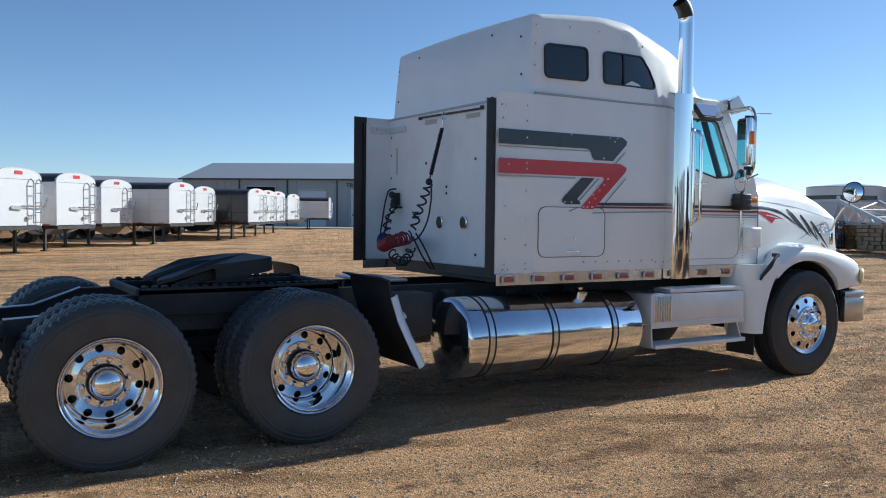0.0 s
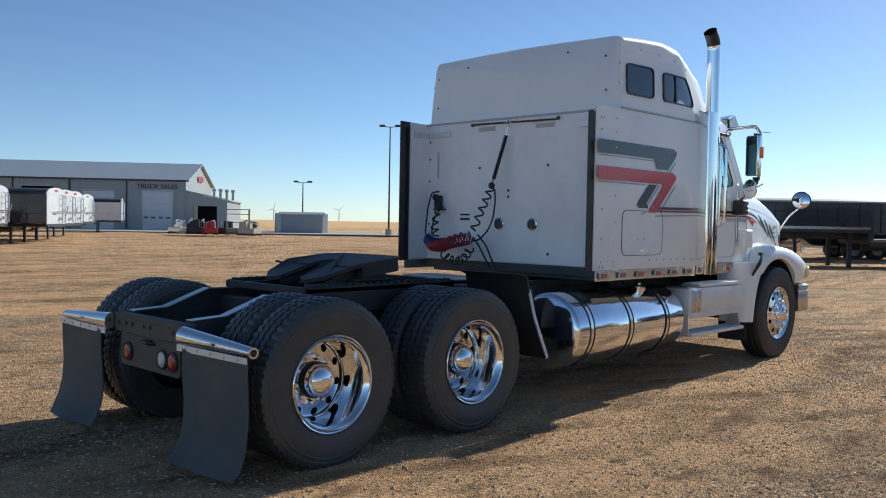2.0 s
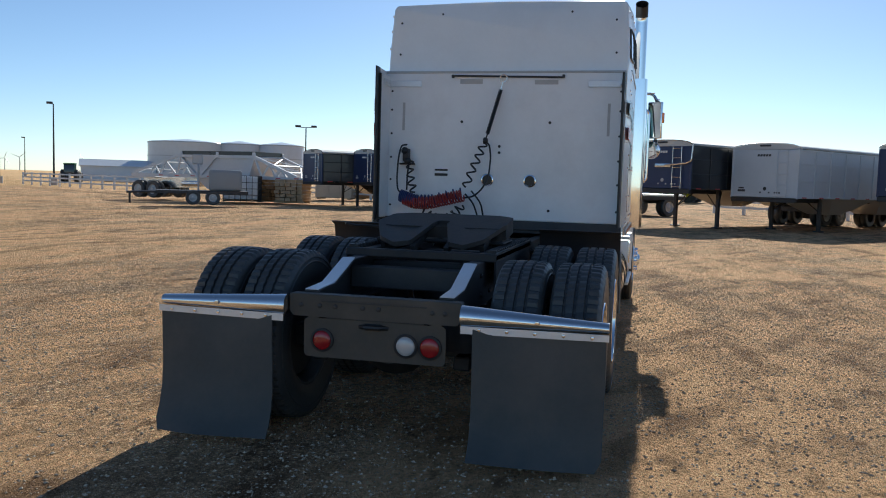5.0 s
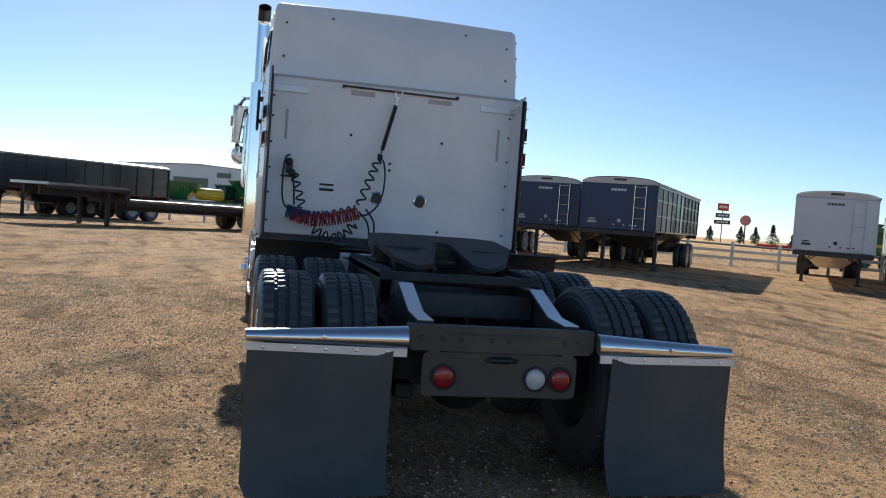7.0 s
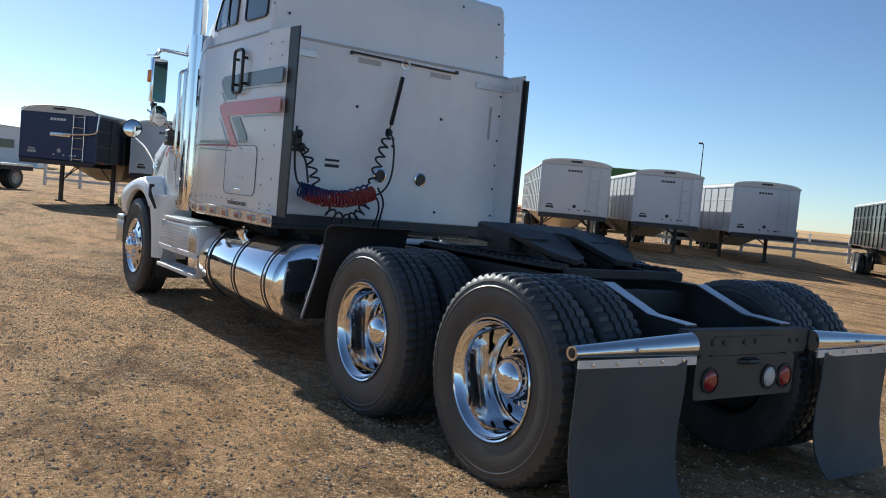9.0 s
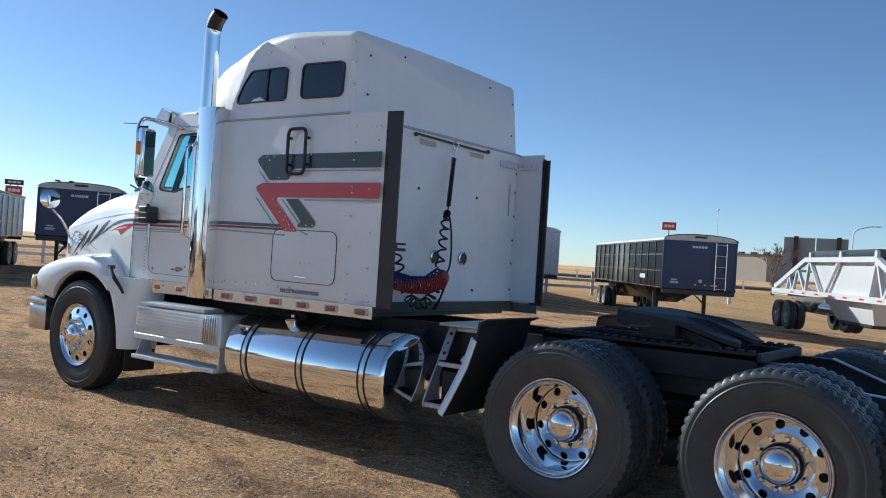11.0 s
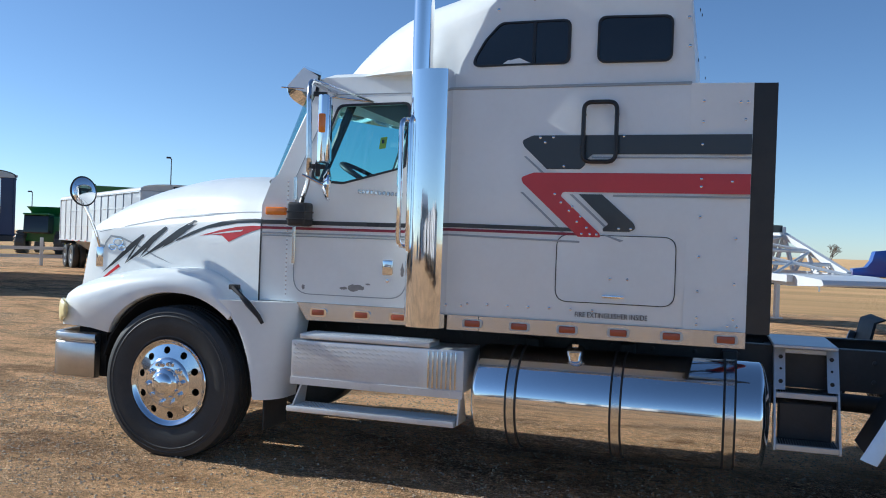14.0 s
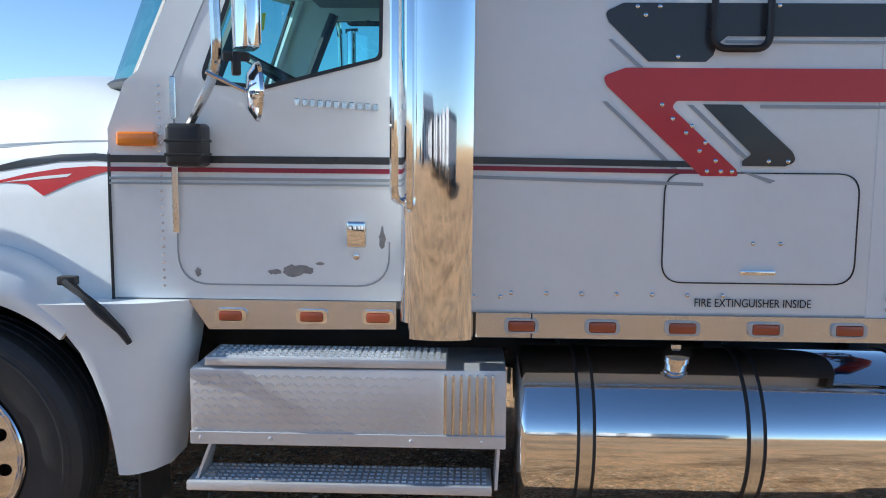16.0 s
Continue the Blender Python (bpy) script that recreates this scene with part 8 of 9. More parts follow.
plain_hall("long_shed", "long low grey metal shed behind the trailers", pose(2.7, 132.0, 0, 0, 0, -3), 46, 18, 5.2, 7.2, M["metal_wall"], M["metal_roof"])
HALL = plain_hall("machine_hall", "large white metal machinery hall with low gable", pose(163, -22, 0, 0, 0, -11), 60, 66, 6.7, 8.2, M["white_wall"], M["metal_roof"])
# solid dark boxes stand in for unlit openings, vents and a wall logo
for y0, y1, z0, z1 in ((30.8, 37.5, 3.9, 5.6), (3.9, 8.1, 3.2, 4.7), (45, 51, 3.9, 5.5), (26.4, 29.1, 5.9, 6.9), (18.9, 20.1, 5.9, 6.5), (14.7, 15.6, 5.3, 5.9)):
    bm = bmesh.new()
    box(bm, -0.12, 0.05, y0, y1, z0, z1)
    part("opening", bm, M["dark_glass"], HALL)
plain_hall("small_white_shed", "small white shed behind the fence", pose(113.9, 88.7, 0, 0, 0, -54.3), 11.5, 7, 2.4, 3.4, M["white_wall"], M["t_white"])
plain_hall("edge_shed", "grey shed at the edge of the yard", pose(54.5, 76.8, 0, 0, 0, -36.5), 4.8, 2.4, 2.15, 2.3, M["metal_wall"], M["metal_roof"])


def hotel():
    T = thing("hotel", "distant beige three-storey hotel with rows of windows", "building", pose(122, -330, 0, 0, 0, 159) @ Matrix.Scale(1.08, 4))
    bm = bmesh.new()
    L, H = 44.0, 8.4
    holes = []
    for f in range(3):
        for k in range(14):
            x = 1.4 + 3.1 * k
            holes.append([(x, 0.9 + 2.7 * f), (x + 1.3, 0.9 + 2.7 * f), (x + 1.3, 2.3 + 2.7 * f), (x, 2.3 + 2.7 * f)])
    plate(bm, [[(0, 0), (L, 0), (L, H), (0, H)]] + holes, 0.0, -0.3)
    box(bm, 0, L, -14, -0.3, 0, H)
    part("wall", bm, M["beige"], T)
    for h in holes:
        bm = bmesh.new()
        box(bm, h[0][0], h[1][0], -0.25, -0.2, h[0][1], h[2][1])
        part("window", bm, M["dark_glass"], T)
    bm = bmesh.new()
    box(bm, -0.4, L + 0.4, -14.4, 0.4, H, H + 0.5)
    for k in range(8):
        box(bm, 3 + 5 * k, 4.6 + 5 * k, -8, -6.5, H + 0.5, H + 1.3)
    part("roof", bm, M["t_frame"], T)


hotel()


def storage_tanks():
    for i, (x, y, r) in enumerate(((128, 78, 6.5), (132, 70, 4.2), (134, 63, 4.0))):
        T = thing("storage_tank", "big white cylindrical storage tank far off", "tank", pose(x, y, 0), "white storage tanks")
        bm = bmesh.new()
        lathe(bm, [(r, 0), (r, 6.8), (r * 0.97, 7.0), (0, 7.6)], 32)
        part("shell", bm, M["t_white"], T)
        bm = bmesh.new()
        for z in (2.2, 4.5, 6.8):
            lathe(bm, [(r + 0.01, z), (r + 0.06, z), (r + 0.06, z + 0.1), (r + 0.01, z + 0.1)], 32, None, True)
        part("hoops", bm, M["metal_roof"], T)


storage_tanks()


# ---- poles, fence, road ----
def lamp_pole(x, y, h, heads, label="tall dark steel yard lamp pole", turn=0):
    T = thing("lamp_pole", label, "lamp", pose(x, y, 0, 0, 0, turn), "yard lamp poles")
    bm = bmesh.new()
    lathe(bm, [(0.11, 0), (0.11, 0.3), (0.060, h), (0, h)], 10)
    part("pole", bm, M["t_frame"], T)
    bm = bmesh.new()
    lathe(bm, [(0.35, 0), (0.35, 0.7), (0.30, 0.75), (0, 0.75)], 16)
    part("base", bm, M["concrete"], T)
    for k in range(heads):
        if heads == 1:
            off = 0.35
        else:
            off = -0.85 + 1.7 * k / (heads - 1) if heads < 4 else (-1.5, -0.8, 0.8, 1.5)[k]
        bm = bmesh.new()
        tube(bm, [(0, 0, h - 0.05), (0, off, h + 0.02)], 0.04, 6)
        box(bm, -0.22, 0.22, off - 0.30, off + 0.30, h - 0.02, h + 0.20, 0.04, 1)
        part("lamp_head", bm, M["t_frame"], T)


for x, y, h, n, t in ((58.3, 62.4, 11.7, 2, 40), (71.1, 66.2, 6.9, 1, 40), (69.3, 58.0, 8.2, 1, 40), (60.4, 80.6, 6.2, 2, 50), (143.8, 124.6, 8.0, 1, 0), (80.8, 35.5, 6.9, 2, 20), (119.4, -36.2, 16.0, 4, -15),
                      (116.5, -89.9, 9.7, 1, -40), (72.4, -89.6, 11.7, 1, -50), (107.0, -101.8, 7.6, 1, -50), (107.7, -55.4, 8.4, 2, -30)):
    lamp_pole(x, y, h, n, turn=t)


def road_lamp(x, y, h, turn):
    T = thing("road_lamp", "slender grey street lamp with curved arm", "lamp", pose(x, y, ground_z(x, y), 0, 0, turn))
    bm = bmesh.new()
    tube(bm, bend([(0, 0, 0), (0, 0, h), (1.8, 0, h + 0.5), (2.4, 0, h + 0.5)], 0.8), 0.09, 8)
    part("pole", bm, M["alu_plate"], T)
    bm = bmesh.new()
    box(bm, 2.3, 3.0, -0.15, 0.15, h + 0.42, h + 0.56, 0.04, 1)
    part("lamp_head", bm, M["alu_plate"], T)


road_lamp(19.6, -104.9, 8.0, 180)
road_lamp(-19.2, -114.2, 11.2, 180)


def rail_fence(a, b, n, rails=3):
    d = Vector((b[0] - a[0], b[1] - a[1], 0))
    T = thing("rail_fence", "white board rail fence along the yard's edge", "fence", pose(a[0], a[1], 0, 0, 0, math.degrees(math.atan2(d.y, d.x))), "white fences")
    L = d.length
    for k in range(n + 1):
        bm = bmesh.new()
        box(bm, L * k / n - 0.07, L * k / n + 0.07, -0.07, 0.07, 0, 1.25)
        part("post", bm, M["fence"], T)
    for r in range(rails):
        bm = bmesh.new()
        z = 0.35 + 0.36 * r
        box(bm, 0, L, -0.10, -0.07, z, z + 0.14)
        part("board", bm, M["fence"], T)


rail_fence((68.5, 61), (54.5, 37), 12)
rail_fence((54.5, 31), (50.5, 1.5), 14)
rail_fence((50.5, -5), (28.7, -27.5), 14, 2)
rail_fence((28.6, -27.7), (13, -39.0), 8, 2)

bm = bmesh.new()
road_xs = [-400, -200, -100, -60, -30, -10, 2, 12, 22, 60, 200, 500]
loft(bm, [[(x, -104, ground_z(x, -100) - 0.5), (x, -104, ground_z(x, -100) + 0.3), (x, -93, ground_z(x, -100) + 0.3), (x, -93, ground_z(x, -100) - 0.5)] for x in road_xs])
tagged(part("road", bm, M["asphalt"], smooth=0), "raised grey asphalt highway south of the yard", "road", kind="structure")
bm = bmesh.new()
for k in range(22):
    x = -60 + 6 * k
    box(bm, x, x + 0.15, -78.1, -77.95, ground_z(x, -78) - 0.1, ground_z(x, -78) + 1.1)
tube(bm, [(x, -78.03, ground_z(x, -78) + 0.98) for x in (-60, -30, 2, 22, 70)], 0.03, 5)
tagged(part("wire_fence", bm, M["alu_plate"], smooth=0), "thin metal post and wire fence by the highway", "fence", kind="structure")
bm = bmesh.new()
prism(bm, [(28, 86), (60, 62), (74, 76), (58, 92), (30, 104)], 0.0, 0.045, "z")
tagged(part("concrete_apron", bm, M["concrete"], smooth=0), "pale concrete apron before the shop", "pavement", kind="structure")


# ---- wind turbines ----
def post_sign(x, y, h):
    T = thing("post_sign", "small dark board on two thin posts by the field", "sign", pose(x, y, -0.1, 0, 0, -44))
    for k in (-0.22, 0.22):
        bm = bmesh.new()
        box(bm, -0.05, 0.05, k - 0.05, k + 0.05, 0, h - 0.5)
        part("post", bm, M["t_frame"], T)
    bm = bmesh.new()
    prism(bm, rounded([(-0.5, h - 1.0), (0.5, h - 1.0), (0.5, h - 0.15), (0, h), (-0.5, h - 0.15)], 0.08, 3), -0.06, 0.06, "x")
    part("board", bm, M["metal_wall"], T)


post_sign(72.7, 74.4, 2.6)


def turbine(x, y, h, turn, blade):
    T = thing("wind_turbine", "white three-bladed wind turbine on the horizon", "turbine", pose(x, y, 0, 0, 0, turn) @ Matrix.Scale(0.64, 4), "wind turbines")
    bm = bmesh.new()
    lathe(bm, [(2.2, 0), (1.2, h), (0, h)], 10)
    part("tower", bm, M["metal_roof"], T)
    bm = bmesh.new()
    box(bm, -4, 3, -1.4, 1.4, h, h + 2.8, 0.4, 1)
    part("nacelle", bm, M["metal_roof"], T)
    for k in range(3):
        a = math.radians(blade + 120 * k)
        d = Vector((0, math.sin(a), math.cos(a)))
        bm = bmesh.new()
        tube(bm, [Vector((4, 0, h + 1.4)), Vector((4, 0, h + 1.4)) + d * 12, Vector((4, 0, h + 1.4)) + d * 38], 1.0, 6, True, [0.8, 1.4, 0.3])
        part("blade", bm, M["metal_roof"], T)


for i, (bear, dist) in enumerate(((55.3, 2900), (51.0, 2900), (45.5, 2700), (45.0, 3000), (41.4, 3000), (40.6, 2700), (37.0, 2900))):
    turbine(-4.3 + dist * math.cos(math.radians(bear)), -3.4 + dist * math.sin(math.radians(bear)), 56, bear + 160, 17 + 31 * i)


# ---- machines and stored goods ----
def big_tyre(T, x, y, r, w):
    bm = bmesh.new()
    lathe(bm, [(r * 0.5, -w / 2), (r * 0.9, -w / 2), (r, -w * 0.35), (r, w * 0.35), (r * 0.9, w / 2), (r * 0.5, w / 2)], 24, pose(x, y, r) @ TO_Y, True)
    wl = part("wheel", bm, M["tyre"], T)
    bm = bmesh.new()
    for k in range(18):
        a = 2 * math.pi * k / 18
        box(bm, -0.05, 0.05, -w / 2, w / 2, -0.02, 0.05, m=pose(x + r * math.cos(a), y, r + r * math.sin(a), 0, 90 - math.degrees(a), 0))
    part("tread_lug", bm, M["tyre"], wl, kind="stuff")
    return wl


def tractor(m, scale=1.0):
    T = thing("tractor", "green farm tractor with yellow wheels and glazed cab", "tractor", m @ Matrix.Scale(scale, 4), "green farm machines")
    for x, r, w in ((0, 0.95, 0.6), (2.6, 0.72, 0.45)):
        for s in (1, -1):
            wl = big_tyre(T, x, s * 1.0, r, w)
            bm = bmesh.new()
            lathe(bm, [(r * 0.55, w * 0.3), (r * 0.5, w * 0.1), (0.15, w * 0.15), (0, w * 0.3)], 20, pose(x, s * 1.0, r, 0, 0, 0 if s > 0 else 180) @ TO_Y)
            part("rim", bm, M["yellow"], wl)
    bm = bmesh.new()
    prism(bm, rounded([(0.6, 0.9), (3.1, 0.9), (3.15, 1.6), (2.9, 1.8), (0.6, 1.95)], 0.12, 4), -0.42, 0.42, "y", 0.06, 2)
    part("bonnet", bm, M["green"], T)
    bm = bmesh.new()
    prism(bm, rounded([(-0.7, 1.3), (0.75, 1.3), (0.55, 2.75), (-0.6, 2.75)], 0.08, 4), -0.75, 0.75)
    part("cab", bm, M["dark_glass"], T)
    bm = bmesh.new()
    box(bm, -0.75, 0.7, -0.85, 0.85, 2.75, 2.95, 0.06, 2)
    for x, y in ((-0.62, 0.76), (0.62, 0.76), (-0.62, -0.76), (0.62, -0.76)):
        tube(bm, [(x, y, 1.3), (x * 0.9, y, 2.76)], 0.05, 6)
    part("cab_frame", bm, M["green"], T)
    bm = bmesh.new()
    tube(bm, [(1.6, 0.5, 1.6), (1.6, 0.5, 2.7)], 0.06, 8)
    part("exhaust", bm, M["t_frame"], T)


def combine(m):
    T = thing("combine_harvester", "green combine harvester with yellow marks and tall tank", "combine", m, "green farm machines")
    bm = bmesh.new()
    prism(bm, rounded([(-3.2, 1.2), (1.8, 1.0), (1.8, 3.1), (0.8, 3.3), (-2.2, 3.3), (-3.4, 2.6)], 0.15, 4), -1.4, 1.4, "y", 0.08, 2)
    part("body", bm, M["green"], T)
    bm = bmesh.new()
    lo = [(-1.6, -1.1, 3.3), (0.6, -1.1, 3.3), (0.6, 1.1, 3.3), (-1.6, 1.1, 3.3)]
    hi = [(-2.1, -1.5, 3.95), (1.1, -1.5, 3.95), (1.1, 1.5, 3.95), (-2.1, 1.5, 3.95)]
    loft(bm, [lo, hi])
    part("grain_tank", bm, M["green"], T)
    bm = bmesh.new()
    prism(bm, rounded([(1.85, 1.7), (3.3, 1.7), (3.15, 3.2), (1.85, 3.2)], 0.1, 4), -0.95, 0.95)
    part("cab", bm, M["dark_glass"], T)
    bm = bmesh.new()
    box(bm, 1.8, 3.4, -1.0, 1.0, 3.2, 3.35, 0.05, 1)
    part("cab_roof", bm, M["green"], T)
    bm = bmesh.new()
    box(bm, -3.0, 1.5, 1.405, 1.42, 1.9, 2.15)
    box(bm, -3.0, 1.5, -1.42, -1.405, 1.9, 2.15)
    part("yellow_band", bm, M["yellow"], T)
    bm = bmesh.new()
    tube(bm, [(1.2, 1.6, 3.2), (-3.6, 1.8, 3.7)], 0.2, 10)
    part("unloading_auger", bm, M["green"], T)
    for x, r, w in ((1.6, 0.95, 0.75), (-2.4, 0.62, 0.5)):
        for s in (1, -1):
            wl = big_tyre(T, x, s * 1.55, r, w)
            bm = bmesh.new()
            lathe(bm, [(r * 0.55, w * 0.35), (r * 0.45, w * 0.1), (0, w * 0.25)], 18, pose(x, s * 1.55, r, 0, 0, 0 if s > 0 else 180) @ TO_Y)
            part("rim", bm, M["yellow"], wl)


def grain_cart(m, label="green grain cart with flared hopper on large tyres"):
    T = thing("grain_cart", label, "cart", m, "green farm machines")
    bm = bmesh.new()
    loft(bm, [[(-1.0, -0.5, 0.9), (1.4, -0.5, 0.9), (1.4, 0.5, 0.9), (-1.0, 0.5, 0.9)], [(-2.6, -1.5, 2.4), (2.6, -1.5, 2.4), (2.6, 1.5, 2.4), (-2.6, 1.5, 2.4)], [(-2.7, -1.6, 3.35), (2.7, -1.6, 3.35), (2.7, 1.6, 3.35), (-2.7, 1.6, 3.35)]])
    part("hopper", bm, M["green"], T)
    bm = bmesh.new()
    for s in (1, -1):
        for k in range(5):
            box(bm, -2.3 + 1.1 * k, -2.2 + 1.1 * k, *sorted((s * 1.56, s * 1.66)), 2.4, 3.4)
        box(bm, -2.75, 2.75, *sorted((s * 1.56, s * 1.68)), 3.3, 3.42)
    part("hopper_ribs", bm, M["green"], T)
    bm = bmesh.new()
    tube(bm, [(1.0, 0, 0.7), (4.2, 0, 0.6)], 0.12, 8)
    tube(bm, [(0, -1.6, 0.8), (0, 1.6, 0.8)], 0.10, 8)
    part("drawbar", bm, M["green"], T)
    for s in (1, -1):
        big_tyre(T, 0, s * 1.5, 0.85, 0.7)


tractor(pose(95.5, 76.4, 0, 0, 0, 25), 0.87)
tractor(pose(89.0, -5.1, 0, 0, 0, 70), 1.15)
tractor(pose(86.5, 13.0, 0, 0, 0, 100), 1.05)
combine(pose(46.5, -40.5, 0, 0, 0, 115) @ Matrix.Scale(0.80, 4))
combine(pose(88.5, 1.4, 0, 0, 0, 130) @ Matrix.Scale(0.92, 4))
combine(pose(245, -184, 0, 0, 0, 200) @ Matrix.Scale(1.2, 4))
grain_cart(pose(84.4, -2.6, 0, 0, 0, 100))
grain_cart(pose(85.1, 8.2, 0, 0, 0, 75) @ Matrix.Scale(0.9, 4))
grain_cart(pose(48.0, -49.9, 0.0, 0, 0, -46) @ Matrix.Scale(1.5, 4))


def yellow_tank():
    T = thing("spray_tank", "yellow plastic tank on a green implement", "tank", pose(84.6, 4.6, 0, 0, 0, 95) @ Matrix.Scale(1.1, 4))
    bm = bmesh.new()
    lathe(bm, [(0, -1.3), (0.4, -1.25), (0.55, -1.0), (0.55, 1.0), (0.4, 1.25), (0, 1.3)], 24, pose(0, 0, 1.75, 0, 90, 0))
    part("tank", bm, M["yellow"], T)
    bm = bmesh.new()
    box(bm, -3.5, 3.5, -0.4, 0.4, 0.5, 1.15)
    for k in range(8):
        box(bm, -3.4 + 0.95 * k, -3.2 + 0.95 * k, -0.7, 0.7, 0.0, 0.9)
    part("frame", bm, M["green"], T)


yellow_tank()


def stored_goods():
    # wire cage tote
    T = thing("wire_cage_tote", "white plastic tote in a metal wire cage", "tote", pose(39.8, 21.7, 0, 0, 0, 20))
    bm = bmesh.new()
    box(bm, -0.85, 0.85, -0.95, 0.95, 0.15, 1.45, 0.08, 2)
    part("bottle", bm, M["t_white"], T)
    bm = bmesh.new()
    for k in range(7):
        for s in (1, -1):
            box(bm, s * 0.88 - 0.015, s * 0.88 + 0.015, -0.98 + 0.32 * k, -0.95 + 0.32 * k, 0, 1.5)
            box(bm, -0.88 + 0.29 * k, -0.85 + 0.29 * k, s * 0.98 - 0.015, s * 0.98 + 0.015, 0, 1.5)
    for z in (0.05, 0.4, 0.75, 1.1, 1.48):
        for s in (1, -1):
            box(bm, s * 0.88 - 0.015, s * 0.88 + 0.015, -0.98, 0.98, z, z + 0.03)
            box(bm, -0.88, 0.88, s * 0.98 - 0.015, s * 0.98 + 0.015, z, z + 0.03)
    part("cage", bm, M["t_frame"], T)
    rnd = random.Random(8)
    for x, y, mm, lb in ((42.3, 21.0, "orange_wood", "stack of orange-brown lumber on bearers"), (41.0, 19.1, "wood_pale", "stack of pale lumber on bearers"), (41.8, 22.6, "metal_wall", "stack of grey boards on bearers")):
        T = thing("lumber_stack", lb, "lumber", pose(x, y, 0, 0, 0, rnd.uniform(-20, 20)), "lumber stacks")
        for r in range(6):
            bm = bmesh.new()
            for k in range(5):
                j = rnd.uniform(-0.12, 0.12)
                box(bm, -0.9 + j, 0.9 + j, -0.8 + 0.33 * k, -0.52 + 0.33 * k, 0.12 + 0.21 * r, 0.30 + 0.21 * r)
            part("board_layer", bm, M[mm], T)
        bm = bmesh.new()
        for x0 in (-0.7, 0.55):
            box(bm, x0, x0 + 0.12, -0.85, 0.9, 0, 0.12)
        part("bearer", bm, M["wood_pale"], T, kind="stuff")
    for x, y, mm in ((53.1, 21.1, "cream"), (55.0, 18.6, "orange_wood")):
        T = thing("crate", "large pale shipping crate", "crate", pose(x, y, 0, 0, 0, 10), "crates")
        bm = bmesh.new()
        box(bm, -1.2, 1.2, -1.3, 1.3, 0.1, 2.2, 0.03, 1)
        for k in range(4):
            box(bm, -1.23, -1.2, -1.25 + 0.8 * k, -1.13 + 0.8 * k, 0.1, 2.2)
        part("crate_body", bm, M[mm], T)
        bm = bmesh.new()
        box(bm, -1.2, 1.2, -1.2, -1.0, 0, 0.1)
        box(bm, -1.2, 1.2, 1.0, 1.2, 0, 0.1)
        part("skid", bm, M["wood_pale"], T)
    # small utility trailer carrying a tank and a spare wheel
    T = thing("utility_trailer", "small grey utility trailer carrying a tank and spare wheel", "trailer", pose(33.6, 20.7, 0, 0, 0, 120))
    bm = bmesh.new()
    box(bm, -2.2, 2.2, -0.9, 0.9, 0.55, 0.70)
    tube(bm, [(2.2, 0, 0.6), (3.6, 0, 0.55)], 0.06, 6)
    box(bm, 3.4, 3.5, -0.05, 0.05, 0, 0.55)
    part("bed", bm, M["t_frame"], T)
    bm = bmesh.new()
    box(bm, -1.9, -0.3, -0.8, 0.8, 0.70, 1.75, 0.15, 3)
    part("tank", bm, M["metal_wall"], T)
    bm = bmesh.new()
    tube(bm, bend([(0.2, -0.8, 0.7), (0.2, -0.8, 2.0), (0.2, 0.8, 2.0), (0.2, 0.8, 0.7)], 0.2), 0.05, 6)
    box(bm, 0.0, 0.5, -0.5, 0.5, 2.0, 2.5, 0.04, 1)
    part("rack", bm, M["metal_roof"], T)
    road_wheels(T, (-0.5, 0.45), 0.95, 0.7, False)
    # metal screen wall, skid machines by the shop
    T = thing("metal_bin", "plain grey metal bin wall by the field", "bin", pose(59.6, 79.8, -0.12, 0, 0, -81.0))
    bm = bmesh.new()
    box(bm, -3.6, 3.6, -0.9, 0.9, 0.0, 2.45, 0.03, 1)
    part("bin_body", bm, M["metal_roof"], T)
    bm = bmesh.new()
    for k in range(8):
        box(bm, -3.6 + k, -3.5 + k, -0.96, -0.9, 0, 2.45)
    part("bin_ribs", bm, M["metal_roof"], T, kind="stuff")
    for i, (x, y, mm, lb) in enumerate(((37.0, 68.4, "t_alu", "bright skid machine with round frames"), (37.9, 64.4, "sign_red", "red shop machine on skids"), (39.9, 60.9, "cream", "pale shop machine on skids"), (37.7, 66.4, "t_frame", "dark pallet of parts"), (40.2, 64.9, "t_frame", "dark low machine on skids"))):
        T = thing("skid_machine", lb, "machine", pose(x, y, 0.045, 0, 0, 30 + 40 * i), "machines before the shop")
        bm = bmesh.new()
        box(bm, -0.9, 0.9, -0.6, 0.6, 0.15, 0.62, 0.05, 1)
        part("skid_bed", bm, M[mm], T)
        for k in range(6):
            bm = bmesh.new()
            px, py, w, hh = rnd.uniform(-0.7, 0.7), rnd.uniform(-0.4, 0.4), rnd.uniform(0.12, 0.32), rnd.uniform(0.2, 0.75)
            box(bm, px - w, px + w, py - w * 0.7, py + w * 0.7, 0.6, 0.62 + hh, 0.03, 1, m=pose(0, 0, 0, 0, 0, rnd.uniform(-12, 12)))
            part("housing", bm, M[mm], T)
        for k in range(3):
            bm = bmesh.new()
            px = -0.7 + 0.6 * k + rnd.uniform(-0.1, 0.1)
            tube(bm, bend([(px, -0.35, 0.6), (px, -0.35, 1.1 + rnd.uniform(0, 0.4)), (px + 0.3, 0.2, 1.1)], 0.1), 0.05, 7)
            part("pipe", bm, M["t_alu"], T, "bright bent pipe")
        for q in (1, -1):
            bm = bmesh.new()
            box(bm, -1.0, 1.0, q * 0.5 - 0.06, q * 0.5 + 0.06, 0, 0.15)
            part("runner", bm, M["t_frame"], T)
